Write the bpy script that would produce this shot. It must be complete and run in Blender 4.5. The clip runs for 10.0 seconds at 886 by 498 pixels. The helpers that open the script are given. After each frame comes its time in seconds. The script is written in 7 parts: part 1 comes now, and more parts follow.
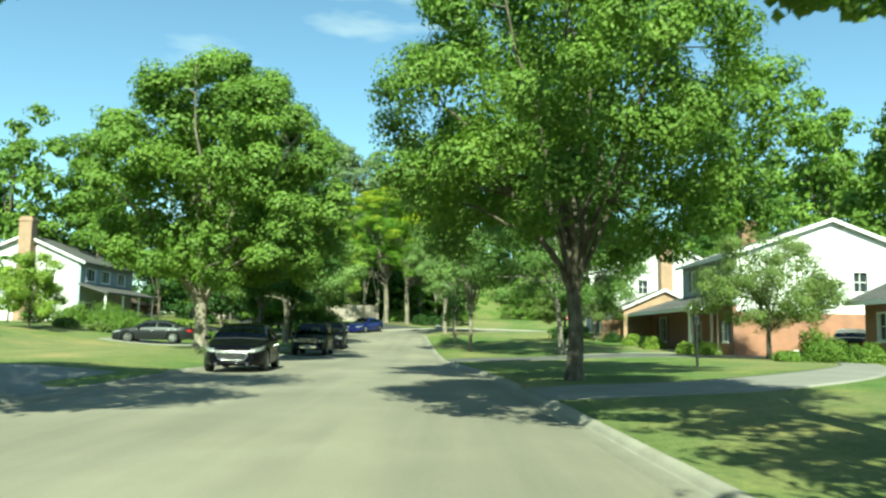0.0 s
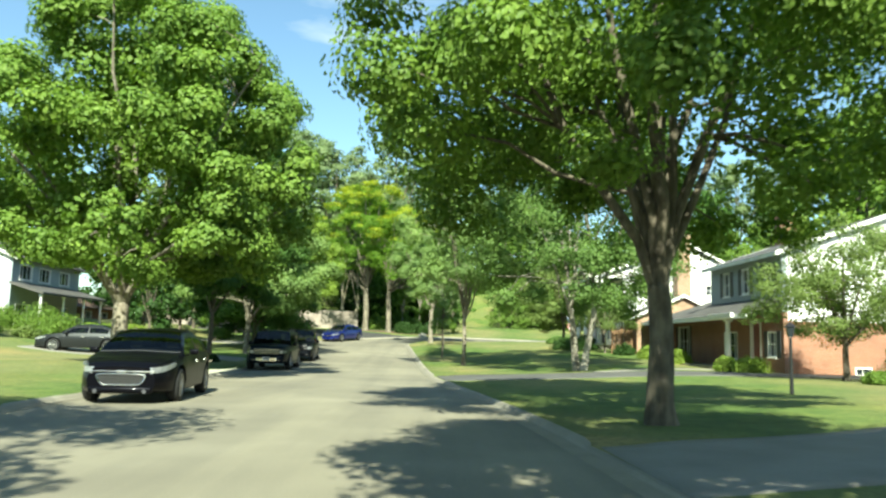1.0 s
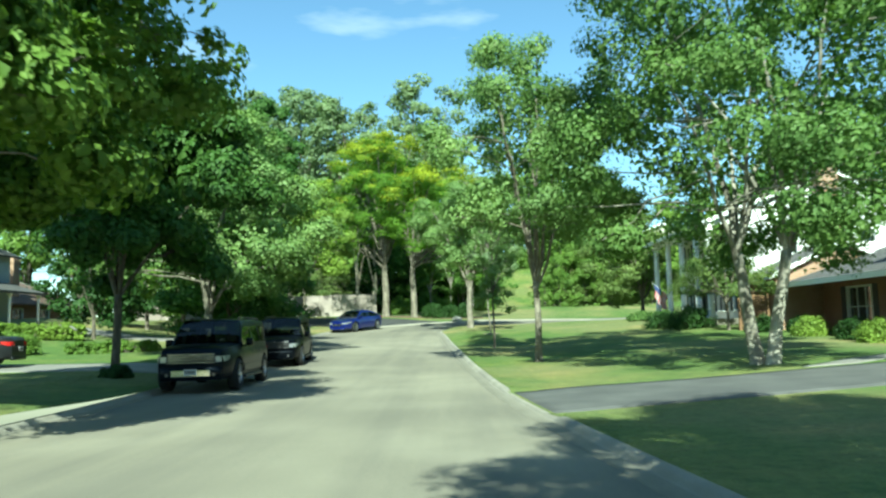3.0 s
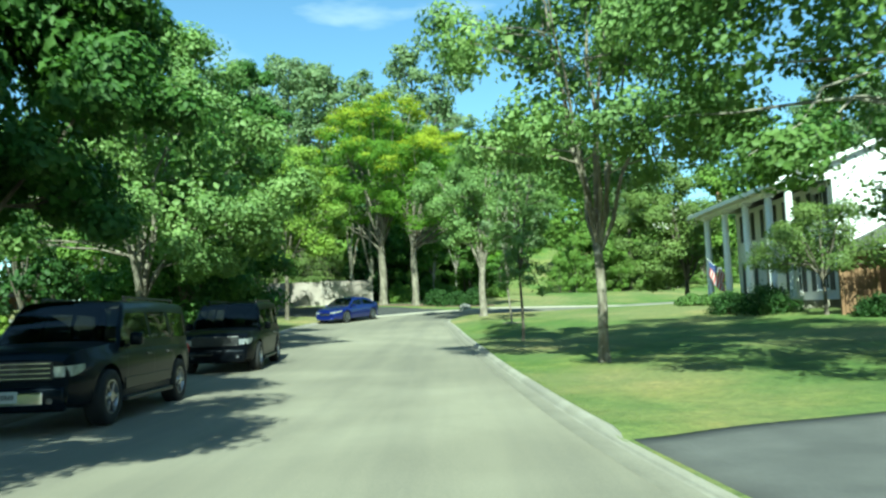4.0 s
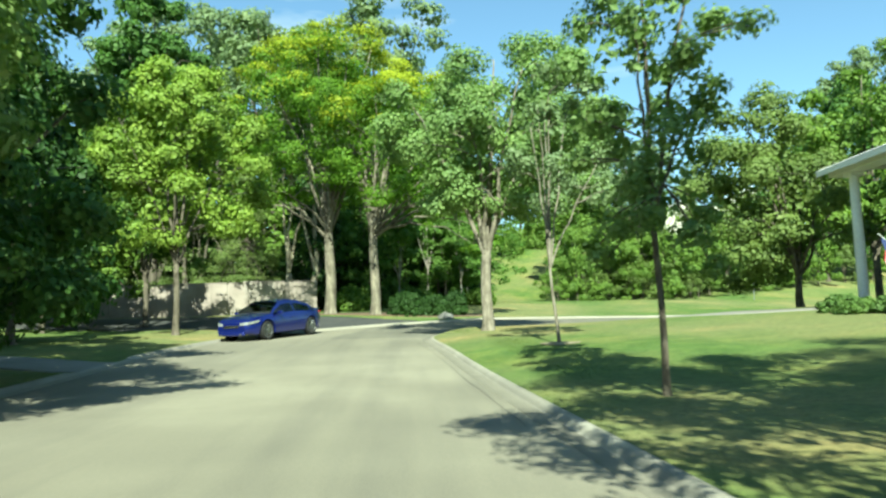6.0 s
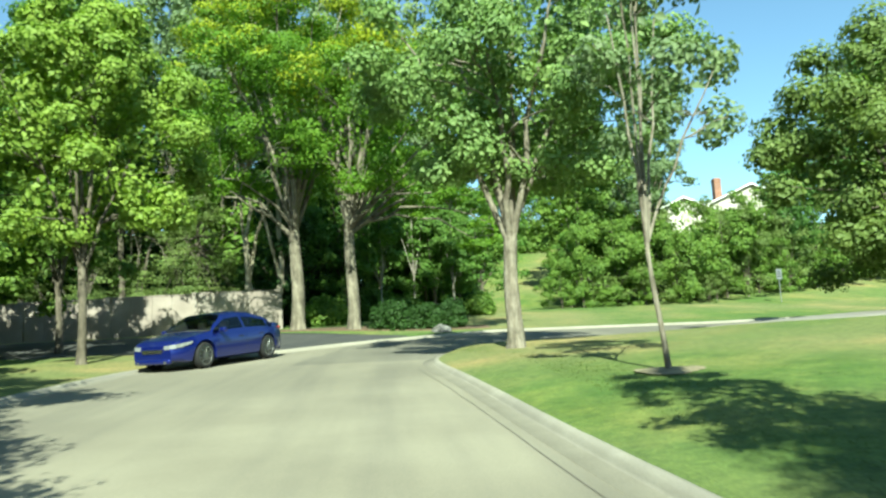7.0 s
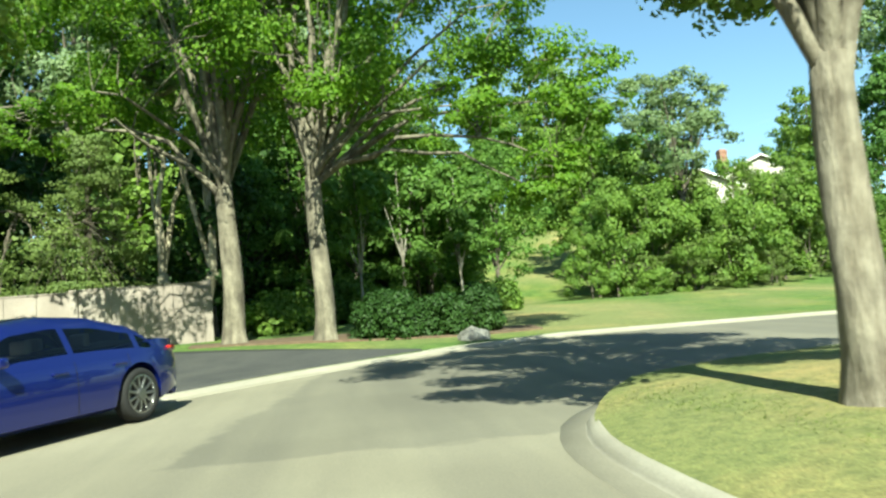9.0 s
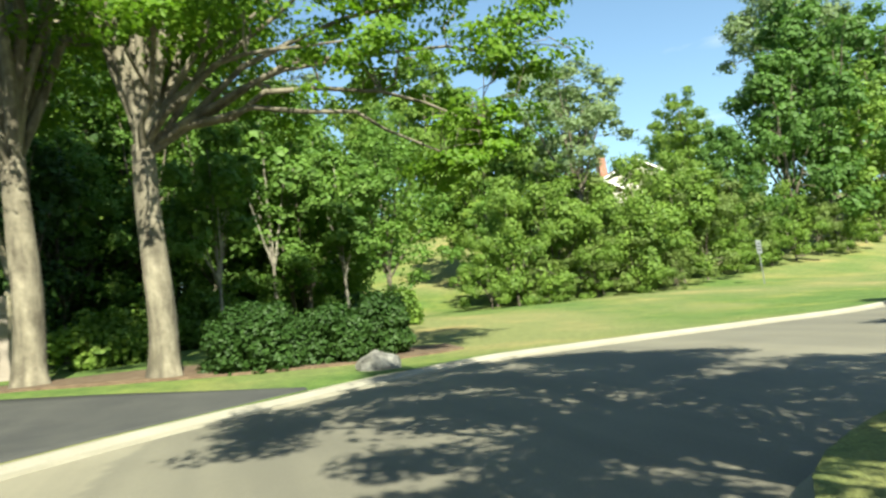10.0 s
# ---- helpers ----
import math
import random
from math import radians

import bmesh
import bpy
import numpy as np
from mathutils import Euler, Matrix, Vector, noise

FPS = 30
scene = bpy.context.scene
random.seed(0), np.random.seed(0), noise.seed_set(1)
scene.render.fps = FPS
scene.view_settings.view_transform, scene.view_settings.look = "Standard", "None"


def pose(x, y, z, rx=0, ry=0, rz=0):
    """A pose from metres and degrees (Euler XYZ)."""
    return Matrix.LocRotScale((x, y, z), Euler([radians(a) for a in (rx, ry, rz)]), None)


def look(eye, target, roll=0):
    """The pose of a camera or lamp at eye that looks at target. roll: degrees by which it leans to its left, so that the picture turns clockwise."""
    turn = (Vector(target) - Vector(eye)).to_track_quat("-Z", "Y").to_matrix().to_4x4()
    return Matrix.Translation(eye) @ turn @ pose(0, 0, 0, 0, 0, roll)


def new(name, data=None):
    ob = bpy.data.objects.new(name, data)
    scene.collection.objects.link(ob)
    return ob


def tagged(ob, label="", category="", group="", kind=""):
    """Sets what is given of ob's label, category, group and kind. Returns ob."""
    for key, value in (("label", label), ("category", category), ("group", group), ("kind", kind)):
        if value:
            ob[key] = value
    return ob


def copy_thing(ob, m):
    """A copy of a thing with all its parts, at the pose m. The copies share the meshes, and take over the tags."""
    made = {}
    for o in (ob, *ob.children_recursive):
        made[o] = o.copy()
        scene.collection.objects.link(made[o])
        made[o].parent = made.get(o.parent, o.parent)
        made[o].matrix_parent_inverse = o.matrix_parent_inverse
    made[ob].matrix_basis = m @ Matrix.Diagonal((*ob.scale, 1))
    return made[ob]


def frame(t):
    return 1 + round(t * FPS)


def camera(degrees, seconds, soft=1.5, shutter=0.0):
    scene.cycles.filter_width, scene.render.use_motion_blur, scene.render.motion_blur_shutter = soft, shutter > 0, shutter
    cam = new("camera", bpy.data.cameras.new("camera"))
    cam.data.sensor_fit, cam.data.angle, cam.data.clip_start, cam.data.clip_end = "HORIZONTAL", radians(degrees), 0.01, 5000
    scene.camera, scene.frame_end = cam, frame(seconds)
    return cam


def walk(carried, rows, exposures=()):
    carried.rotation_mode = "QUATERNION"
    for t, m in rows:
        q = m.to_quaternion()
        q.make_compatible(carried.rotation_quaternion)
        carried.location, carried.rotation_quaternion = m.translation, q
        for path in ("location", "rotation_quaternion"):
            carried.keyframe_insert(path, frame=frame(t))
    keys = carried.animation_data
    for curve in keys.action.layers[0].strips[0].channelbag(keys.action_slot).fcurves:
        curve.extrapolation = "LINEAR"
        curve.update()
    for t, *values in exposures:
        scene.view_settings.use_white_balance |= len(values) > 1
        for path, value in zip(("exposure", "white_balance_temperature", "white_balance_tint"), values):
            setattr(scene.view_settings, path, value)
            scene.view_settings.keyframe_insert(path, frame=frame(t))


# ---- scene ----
cam = camera(60.2, 10.0, soft=2.4, shutter=0.2)
METRES, EYE, TILT, LEAN, TURN = 74.0, 1.29, -1.2, 1.2, 0.0
ROWS = [
    (0.0, 0.0, 0.0, 0.0, -0.29, 7.56, -2.16),
    (0.5, -0.0025, 0.0504, 0.0016, -1.34, 7.74, -2.61),
    (1.0, -0.005, 0.1019, 0.0032, -1.71, 8.25, -2.61),
    (1.5, -0.0073, 0.1549, 0.0045, 3.12, 8.5, -1.44),
    (2.0, -0.0094, 0.2046, 0.0059, 0.29, 7.59, 0.07),
    (2.5, -0.0118, 0.2587, 0.0069, 0.24, 7.43, 0.0),
    (4.0, -0.021, 0.4261, 0.0086, 0.32, 6.42, 0.73),
    (4.5, -0.0241, 0.4821, 0.0094, -1.18, 6.67, 0.18),
    (5.0, -0.027, 0.5372, 0.0105, -2.61, 7.01, 0.53),
    (5.5, -0.03, 0.5924, 0.0122, -2.76, 7.03, 0.43),
    (7.0, -0.0372, 0.7522, 0.019, -4.55, 8.3, 2.08),
    (7.5, -0.0398, 0.8008, 0.0216, -7.09, 6.74, 1.78),
    (8.0, -0.0432, 0.8465, 0.0241, -6.72, 7.2, 1.95),
    (8.5, -0.046, 0.8889, 0.0271, -6.98, 8.45, 3.35),
    (9.0, -0.0468, 0.9262, 0.0299, -7.32, 8.02, 4.19),
    (9.5, -0.0465, 0.9629, 0.0329, -9.95, 8.06, 5.35),
    (10.0, -0.042, 0.9976, 0.0356, -16.78, 8.12, 6.42),
]
walk(cam, [(t, pose(0, 0, EYE, TILT, LEAN, TURN) @ pose(METRES * x, METRES * y, METRES * z, 90 + pitch, roll, yaw)) for t, x, y, z, yaw, pitch, roll in ROWS],
     [(0.0, 1.31, 6300, -25), (1.0, 1.52, 6500, -12), (1.8, 1.58, 6600, -10), (2.4, 1.40, 6350, -14), (2.9, 1.37, 5700, -22), (3.8, 1.35, 5500, -26), (4.5, 1.37, 5500, -25),
      (5.2, 1.39, 5900, -19), (6.2, 1.42, 6100, -19), (7.5, 1.41, 6050, -19), (8.2, 1.44, 6300, -16), (9.1, 1.46, 6350, -15), (9.6, 1.47, 6600, -8), (10.0, 1.47, 6700, -5)])

# ---- light ----
SUN_AZ, SUN_EL = 180.5, 39.5  # clockwise from +y
world = bpy.data.worlds.new("World")
scene.world = world
world.use_nodes = True
wn = world.node_tree
wn.nodes.clear()
w_sky = wn.nodes.new("ShaderNodeTexSky")
w_sky.sky_type, w_sky.sun_disc = "NISHITA", False
w_sky.sun_elevation, w_sky.sun_rotation = radians(SUN_EL), radians(SUN_AZ)
w_sky.air_density, w_sky.dust_density, w_sky.ozone_density = 1.0, 0.3, 2.0
w_bg = wn.nodes.new("ShaderNodeBackground")
w_bg.inputs["Strength"].default_value = 0.084
w_out = wn.nodes.new("ShaderNodeOutputWorld")
w_tc = wn.nodes.new("ShaderNodeTexCoord")
w_map = wn.nodes.new("ShaderNodeMapping")
w_map.inputs["Scale"].default_value = (2.2, 2.2, 9.0)
w_cloud = wn.nodes.new("ShaderNodeTexNoise")
w_cloud.inputs["Scale"].default_value, w_cloud.inputs["Detail"].default_value = 1.7, 6.0
w_ramp = wn.nodes.new("ShaderNodeValToRGB")
w_ramp.color_ramp.elements[0].position, w_ramp.color_ramp.elements[0].color = 0.625, (0, 0, 0, 1)
w_ramp.color_ramp.elements[1].position, w_ramp.color_ramp.elements[1].color = 0.78, (0.6, 0.6, 0.6, 1)
w_mix = wn.nodes.new("ShaderNodeMix")
w_mix.data_type = "RGBA"
w_mix.inputs[7].default_value = (5.6, 5.7, 5.9, 1)
wn.links.new(w_tc.outputs["Generated"], w_map.inputs["Vector"])
wn.links.new(w_map.outputs[0], w_cloud.inputs["Vector"])
wn.links.new(w_cloud.outputs["Fac"], w_ramp.inputs[0])
wn.links.new(w_ramp.outputs[0], w_mix.inputs[0])
wn.links.new(w_sky.outputs[0], w_mix.inputs[6])
wn.links.new(w_mix.outputs[2], w_bg.inputs["Color"])
wn.links.new(w_bg.outputs[0], w_out.inputs["Surface"])
sun_data = bpy.data.lights.new("sun", "SUN")
sun_data.energy, sun_data.angle, sun_data.color = 5.0, radians(0.55), (1.0, 0.93, 0.82)
sun = new("sun", sun_data)
a, e = radians(SUN_AZ), radians(SUN_EL)
to_sun = Vector((math.sin(a) * math.cos(e), math.cos(a) * math.cos(e), math.sin(e)))
sun.matrix_world = look(to_sun * 100, (0, 0, 0))


# ---- materials ----
def node_mat(name):
    m = bpy.data.materials.new(name)
    m.use_nodes = True
    nt = m.node_tree
    nt.nodes.clear()
    out = nt.nodes.new("ShaderNodeOutputMaterial")
    p = nt.nodes.new("ShaderNodeBsdfPrincipled")
    nt.links.new(p.outputs[0], out.inputs["Surface"])
    return m, nt, p, out


def noise_node(nt, scale, detail=4.0, rough=0.55, coord="Object", stretch=None):
    tc = nt.nodes.new("ShaderNodeTexCoord")
    n = nt.nodes.new("ShaderNodeTexNoise")
    n.inputs["Scale"].default_value = scale
    n.inputs["Detail"].default_value = detail
    n.inputs["Roughness"].default_value = rough
    src = tc.outputs[coord]
    if stretch:
        mp = nt.nodes.new("ShaderNodeMapping")
        mp.inputs["Scale"].default_value = stretch
        nt.links.new(src, mp.inputs["Vector"])
        src = mp.outputs[0]
    nt.links.new(src, n.inputs["Vector"])
    return n


def ramp(nt, src, stops):
    r = nt.nodes.new("ShaderNodeValToRGB")
    el = r.color_ramp.elements
    while len(el) < len(stops):
        el.new(0.5)
    for k, (pos, col) in zip(el, stops):
        k.position, k.color = pos, (*col, 1)
    nt.links.new(src, r.inputs[0])
    return r.outputs[0]


def mix(nt, fac, a, b, mode="MIX"):
    m = nt.nodes.new("ShaderNodeMix")
    m.data_type, m.blend_type = "RGBA", mode
    for sock, v in ((m.inputs[0], fac), (m.inputs[6], a), (m.inputs[7], b)):
        if isinstance(v, (int, float)):
            sock.default_value = v
        elif isinstance(v, tuple):
            sock.default_value = (*v, 1)
        else:
            nt.links.new(v, sock)
    return m.outputs[2]


def bump(nt, p, height, strength, dist=0.02):
    b = nt.nodes.new("ShaderNodeBump")
    b.inputs["Strength"].default_value, b.inputs["Distance"].default_value = strength, dist
    nt.links.new(height, b.inputs["Height"])
    nt.links.new(b.outputs[0], p.inputs["Normal"])


def surface(name, c1, c2, scale=3.0, rough=0.8, fine=40.0, amount=0.4, strength=0.3, metal=0.0, c3=None, coarse=0.3, dist=0.02):
    """A matt surface: two colours in patches, a fine grain, and relief."""
    m, nt, p, _ = node_mat(name)
    big, small = noise_node(nt, scale), noise_node(nt, fine, 3.0)
    col = ramp(nt, big.outputs["Fac"], [(0.35, c1), (0.65, c2)])
    if c3:
        wide = noise_node(nt, coarse, 3.0)
        f = ramp(nt, wide.outputs["Fac"], [(0.42, (0, 0, 0)), (0.60, (1, 1, 1))])
        col = mix(nt, f, col, c3)
    grain = ramp(nt, small.outputs["Fac"], [(0.3, (1 - amount,) * 3), (0.7, (1 + amount * 0.4,) * 3)])
    col = mix(nt, 1.0, col, grain, "MULTIPLY")
    nt.links.new(col, p.inputs["Base Color"])
    p.inputs["Roughness"].default_value, p.inputs["Metallic"].default_value = rough, metal
    bump(nt, p, small.outputs["Fac"], strength, dist)
    return m


def plain(name, col, rough=0.5, metal=0.0, coat=0.0, spec=0.5, grain=0.08):
    m, nt, p, _ = node_mat(name)
    n = noise_node(nt, 14.0, 5.0)
    c = ramp(nt, n.outputs["Fac"], [(0.3, tuple(v * (1 - grain) for v in col)), (0.7, tuple(min(1, v * (1 + grain)) for v in col))])
    nt.links.new(c, p.inputs["Base Color"])
    p.inputs["Roughness"].default_value, p.inputs["Metallic"].default_value = rough, metal
    p.inputs["Coat Weight"].default_value, p.inputs["Coat Roughness"].default_value = coat, 0.03
    p.inputs["Specular IOR Level"].default_value = spec
    return m


def leaf_mat(name, dark, mid, light, through_light=0.35):
    m, nt, p, out = node_mat(name)
    geo = nt.nodes.new("ShaderNodeNewGeometry")
    col = ramp(nt, geo.outputs["Random Per Island"], [(-0.0, tuple(0.45 * a + 0.55 * b for a, b in zip(dark, mid))), (0.5, mid), (1.0, tuple(0.5 * a + 0.5 * b for a, b in zip(light, mid)))])
    patch = noise_node(nt, 0.55, 2.0)
    tone = ramp(nt, patch.outputs["Fac"], [(0.3, (0.74, 0.78, 0.76)), (0.7, (1.16, 1.12, 1.0))])
    col = mix(nt, 1.0, col, tone, "MULTIPLY")
    nt.links.new(col, p.inputs["Base Color"])
    p.inputs["Roughness"].default_value = 0.55
    p.inputs["Specular IOR Level"].default_value = 0.25
    tr = nt.nodes.new("ShaderNodeBsdfTranslucent")
    tint = mix(nt, 1.0, col, (1.15, 1.28, 0.6), "MULTIPLY")
    nt.links.new(tint, tr.inputs["Color"])
    ms = nt.nodes.new("ShaderNodeMixShader")
    ms.inputs[0].default_value = through_light
    nt.links.new(p.outputs[0], ms.inputs[1])
    nt.links.new(tr.outputs[0], ms.inputs[2])
    nt.links.new(ms.outputs[0], out.inputs["Surface"])
    return m


def bark_mat(name, c1, c2, scale=6.0):
    m, nt, p, _ = node_mat(name)
    n = noise_node(nt, scale, 6.0, 0.65, "Object", (1.0, 1.0, 0.22))
    spots = noise_node(nt, 3.2, 5.0, 0.6)
    col = ramp(nt, n.outputs["Fac"], [(0.32, c1), (0.62, c2)])
    tone = ramp(nt, spots.outputs["Fac"], [(0.35, (0.62, 0.61, 0.58)), (0.65, (1.12, 1.12, 1.08))])
    col = mix(nt, 1.0, col, tone, "MULTIPLY")
    nt.links.new(col, p.inputs["Base Color"])
    p.inputs["Roughness"].default_value = 0.9
    bump(nt, p, n.outputs["Fac"], 1.0, 0.05)
    return m


def brick_mat(name, c1, c2, mortar):
    m, nt, p, _ = node_mat(name)
    tc = nt.nodes.new("ShaderNodeTexCoord")
    sep = nt.nodes.new("ShaderNodeSeparateXYZ")
    nt.links.new(tc.outputs["Object"], sep.inputs[0])
    add = nt.nodes.new("ShaderNodeMath")
    nt.links.new(sep.outputs[0], add.inputs[0])
    nt.links.new(sep.outputs[1], add.inputs[1])
    com = nt.nodes.new("ShaderNodeCombineXYZ")
    nt.links.new(add.outputs[0], com.inputs[0])
    nt.links.new(sep.outputs[2], com.inputs[1])
    b = nt.nodes.new("ShaderNodeTexBrick")
    b.inputs["Scale"].default_value = 1.0
    b.inputs["Brick Width"].default_value, b.inputs["Row Height"].default_value = 0.21, 0.075
    b.inputs["Mortar Size"].default_value = 0.008
    b.inputs["Color1"].default_value, b.inputs["Color2"].default_value = (*c1, 1), (*c2, 1)
    b.inputs["Mortar"].default_value = (*mortar, 1)
    nt.links.new(com.outputs[0], b.inputs["Vector"])
    n = noise_node(nt, 1.2, 5.0)
    tone = ramp(nt, n.outputs["Fac"], [(0.3, (0.8, 0.8, 0.8)), (0.7, (1.12, 1.1, 1.08))])
    nt.links.new(mix(nt, 1.0, b.outputs["Color"], tone, "MULTIPLY"), p.inputs["Base Color"])
    p.inputs["Roughness"].default_value = 0.85
    bump(nt, p, b.outputs["Fac"], -0.5, 0.01)
    return m


def siding_mat(name, col, row=0.16):
    """Lapped boards: relief repeats up the wall."""
    m, nt, p, _ = node_mat(name)
    tc = nt.nodes.new("ShaderNodeTexCoord")
    sep = nt.nodes.new("ShaderNodeSeparateXYZ")
    nt.links.new(tc.outputs["Object"], sep.inputs[0])
    d = nt.nodes.new("ShaderNodeMath")
    d.operation, d.inputs[1].default_value = "DIVIDE", row
    nt.links.new(sep.outputs[2], d.inputs[0])
    f = nt.nodes.new("ShaderNodeMath")
    f.operation = "FRACT"
    nt.links.new(d.outputs[0], f.inputs[0])
    n = noise_node(nt, 1.5, 5.0)
    c = ramp(nt, n.outputs["Fac"], [(0.3, tuple(v * 0.92 for v in col)), (0.7, col)])
    nt.links.new(c, p.inputs["Base Color"])
    p.inputs["Roughness"].default_value = 0.6
    bump(nt, p, f.outputs[0], -0.6, 0.015)
    return m


def glass_mat(name, tint=(0.25, 0.28, 0.28), body=0.02):
    """Tinted pane: lets some light through, mirrors the rest."""
    m, nt, p, out = node_mat(name)
    p.inputs["Base Color"].default_value = (body, body, body * 1.1, 1)
    p.inputs["Roughness"].default_value = 0.04
    p.inputs["Specular IOR Level"].default_value = 0.6
    t = nt.nodes.new("ShaderNodeBsdfTransparent")
    t.inputs["Color"].default_value = (*tint, 1)
    g = nt.nodes.new("ShaderNodeBsdfGlossy")
    g.inputs["Roughness"].default_value = 0.02
    fr = nt.nodes.new("ShaderNodeFresnel")
    fr.inputs["IOR"].default_value = 1.5
    ms = nt.nodes.new("ShaderNodeMixShader")
    nt.links.new(fr.outputs[0], ms.inputs[0])
    nt.links.new(t.outputs[0], ms.inputs[1])
    nt.links.new(g.outputs[0], ms.inputs[2])
    nt.links.new(ms.outputs[0], out.inputs["Surface"])
    return m


M_ASPHALT = surface("worn_pale_road", (0.220, 0.200, 0.148), (0.264, 0.241, 0.179), 0.5, 0.85, 55, 0.16, 0.15, c3=(0.195, 0.178, 0.133), coarse=0.13, dist=0.01)
def road_tracks(m):
    """Faint darker bands where tyres run, drawn out along the street."""
    nt = m.node_tree
    p = next(n for n in nt.nodes if n.type == "BSDF_PRINCIPLED")
    link = p.inputs["Base Color"].links[0]
    src = link.from_socket
    long = noise_node(nt, 1.0, 4.0, 0.6, "Object", (0.9, 0.06, 1.0))
    f = ramp(nt, long.outputs["Fac"], [(0.40, (0.86, 0.86, 0.87)), (0.60, (1.04, 1.035, 1.02))])
    col = mix(nt, 1.0, src, f, "MULTIPLY")
    # the cross street past the bend has an older, greyer surface
    tc = nt.nodes.new("ShaderNodeTexCoord")
    edge = noise_node(nt, 1.6, 5.0)
    masks = []
    for n, c in (((0.02, 1.0, 0.0), 75.55), ((1.0, -0.17, 0.0), -18.05)):
        d = nt.nodes.new("ShaderNodeVectorMath")
        d.operation, d.inputs[1].default_value = "DOT_PRODUCT", n
        nt.links.new(tc.outputs["Object"], d.inputs[0])
        s = nt.nodes.new("ShaderNodeMath")
        s.operation, s.inputs[1].default_value = "SUBTRACT", c
        nt.links.new(d.outputs["Value"], s.inputs[0])
        w = nt.nodes.new("ShaderNodeMath")
        w.operation, w.inputs[1].default_value = "MULTIPLY_ADD", 0.9
        nt.links.new(edge.outputs["Fac"], w.inputs[0])
        nt.links.new(s.outputs[0], w.inputs[2])
        masks.append(ramp(nt, w.outputs[0], [(0.40, (0, 0, 0)), (0.52, (1, 1, 1))]))
    both = mix(nt, 1.0, masks[0], masks[1], "MULTIPLY")
    worn = mix(nt, 1.0, col, (0.77, 0.78, 0.80), "MULTIPLY")
    nt.links.new(mix(nt, both, col, worn), p.inputs["Base Color"])


road_tracks(M_ASPHALT)
M_GUTTER = surface("gutter_concrete", (0.222, 0.203, 0.156), (0.262, 0.240, 0.186), 1.2, 0.85, 50, 0.18, 0.2, dist=0.01)
M_KERB = surface("kerb_concrete", (0.273, 0.251, 0.198), (0.341, 0.316, 0.257), 1.5, 0.85, 50, 0.15, 0.3, c3=(0.248, 0.229, 0.186), coarse=0.35, dist=0.01)
M_DRIVE = surface("dark_drive_asphalt", (0.046, 0.046, 0.046), (0.068, 0.067, 0.062), 1.0, 0.9, 70, 0.35, 0.35, dist=0.01)
M_DRIVE_WORN = surface("worn_drive_asphalt", (0.081, 0.079, 0.076), (0.118, 0.115, 0.107), 0.9, 0.9, 70, 0.3, 0.35, dist=0.01)
M_DRIVE_PALE = surface("pale_drive_concrete", (0.205, 0.192, 0.167), (0.260, 0.242, 0.211), 0.8, 0.85, 60, 0.2, 0.2, dist=0.01)
M_GRASS = surface("lawn", (0.080, 0.136, 0.017), (0.145, 0.200, 0.036), 1.7, 0.95, 42, 0.45, 0.8, c3=(0.225, 0.215, 0.076), coarse=0.085, dist=0.025)


def lawn_wear(m):
    """Dry and lush patches of a few metres, and thin spots of a hand's width."""
    nt = m.node_tree
    p = next(n for n in nt.nodes if n.type == "BSDF_PRINCIPLED")
    col = p.inputs["Base Color"].links[0].from_socket
    patch, spot = noise_node(nt, 0.32, 5.0, 0.62), noise_node(nt, 6.5, 4.0, 0.7)
    dry = ramp(nt, patch.outputs["Fac"], [(0.44, (0.80, 0.92, 0.85)), (0.54, (1.0, 1.0, 1.0)), (0.66, (1.38, 1.16, 1.25))])
    thin = ramp(nt, spot.outputs["Fac"], [(0.34, (0.70, 0.72, 0.70)), (0.5, (1.0, 1.0, 1.0)), (0.70, (1.28, 1.18, 1.2))])
    col = mix(nt, 1.0, mix(nt, 1.0, col, dry, "MULTIPLY"), thin, "MULTIPLY")
    nt.links.new(col, p.inputs["Base Color"])


lawn_wear(M_GRASS)
M_SOIL = surface("bare_mulch", (0.099, 0.062, 0.037), (0.161, 0.112, 0.068), 4.0, 0.95, 30, 0.5, 0.9)
M_SOIL_DRY = surface("dry_soil", (0.20, 0.165, 0.095), (0.30, 0.26, 0.16), 4.0, 0.95, 30, 0.5, 0.7)
M_BARK = bark_mat("grey_brown_bark", (0.056, 0.045, 0.034), (0.167, 0.143, 0.108))
M_BARK_LOCUST = bark_mat("grey_locust_bark", (0.095, 0.080, 0.060), (0.255, 0.225, 0.172), 5.0)
M_BARK_PALE = bark_mat("pale_bark", (0.124, 0.102, 0.074), (0.285, 0.254, 0.205), 9.0)
M_BARK_PEEL = bark_mat("peeling_cream_bark", (0.27, 0.225, 0.15), (0.47, 0.42, 0.31), 2.2)
M_BARK_BIRCH = bark_mat("birch_bark", (0.136, 0.118, 0.093), (0.409, 0.378, 0.322), 3.0)
M_LEAF_MAPLE = leaf_mat("maple_leaf", (0.074, 0.134, 0.026), (0.151, 0.241, 0.044), (0.262, 0.352, 0.079), 0.36)
M_LEAF_BRIGHT = leaf_mat("bright_leaf", (0.128, 0.202, 0.033), (0.228, 0.320, 0.056), (0.346, 0.429, 0.096), 0.36)
M_LEAF_FRESH = leaf_mat("fresh_green_leaf", (0.062, 0.130, 0.026), (0.125, 0.225, 0.045), (0.20, 0.30, 0.072), 0.38)
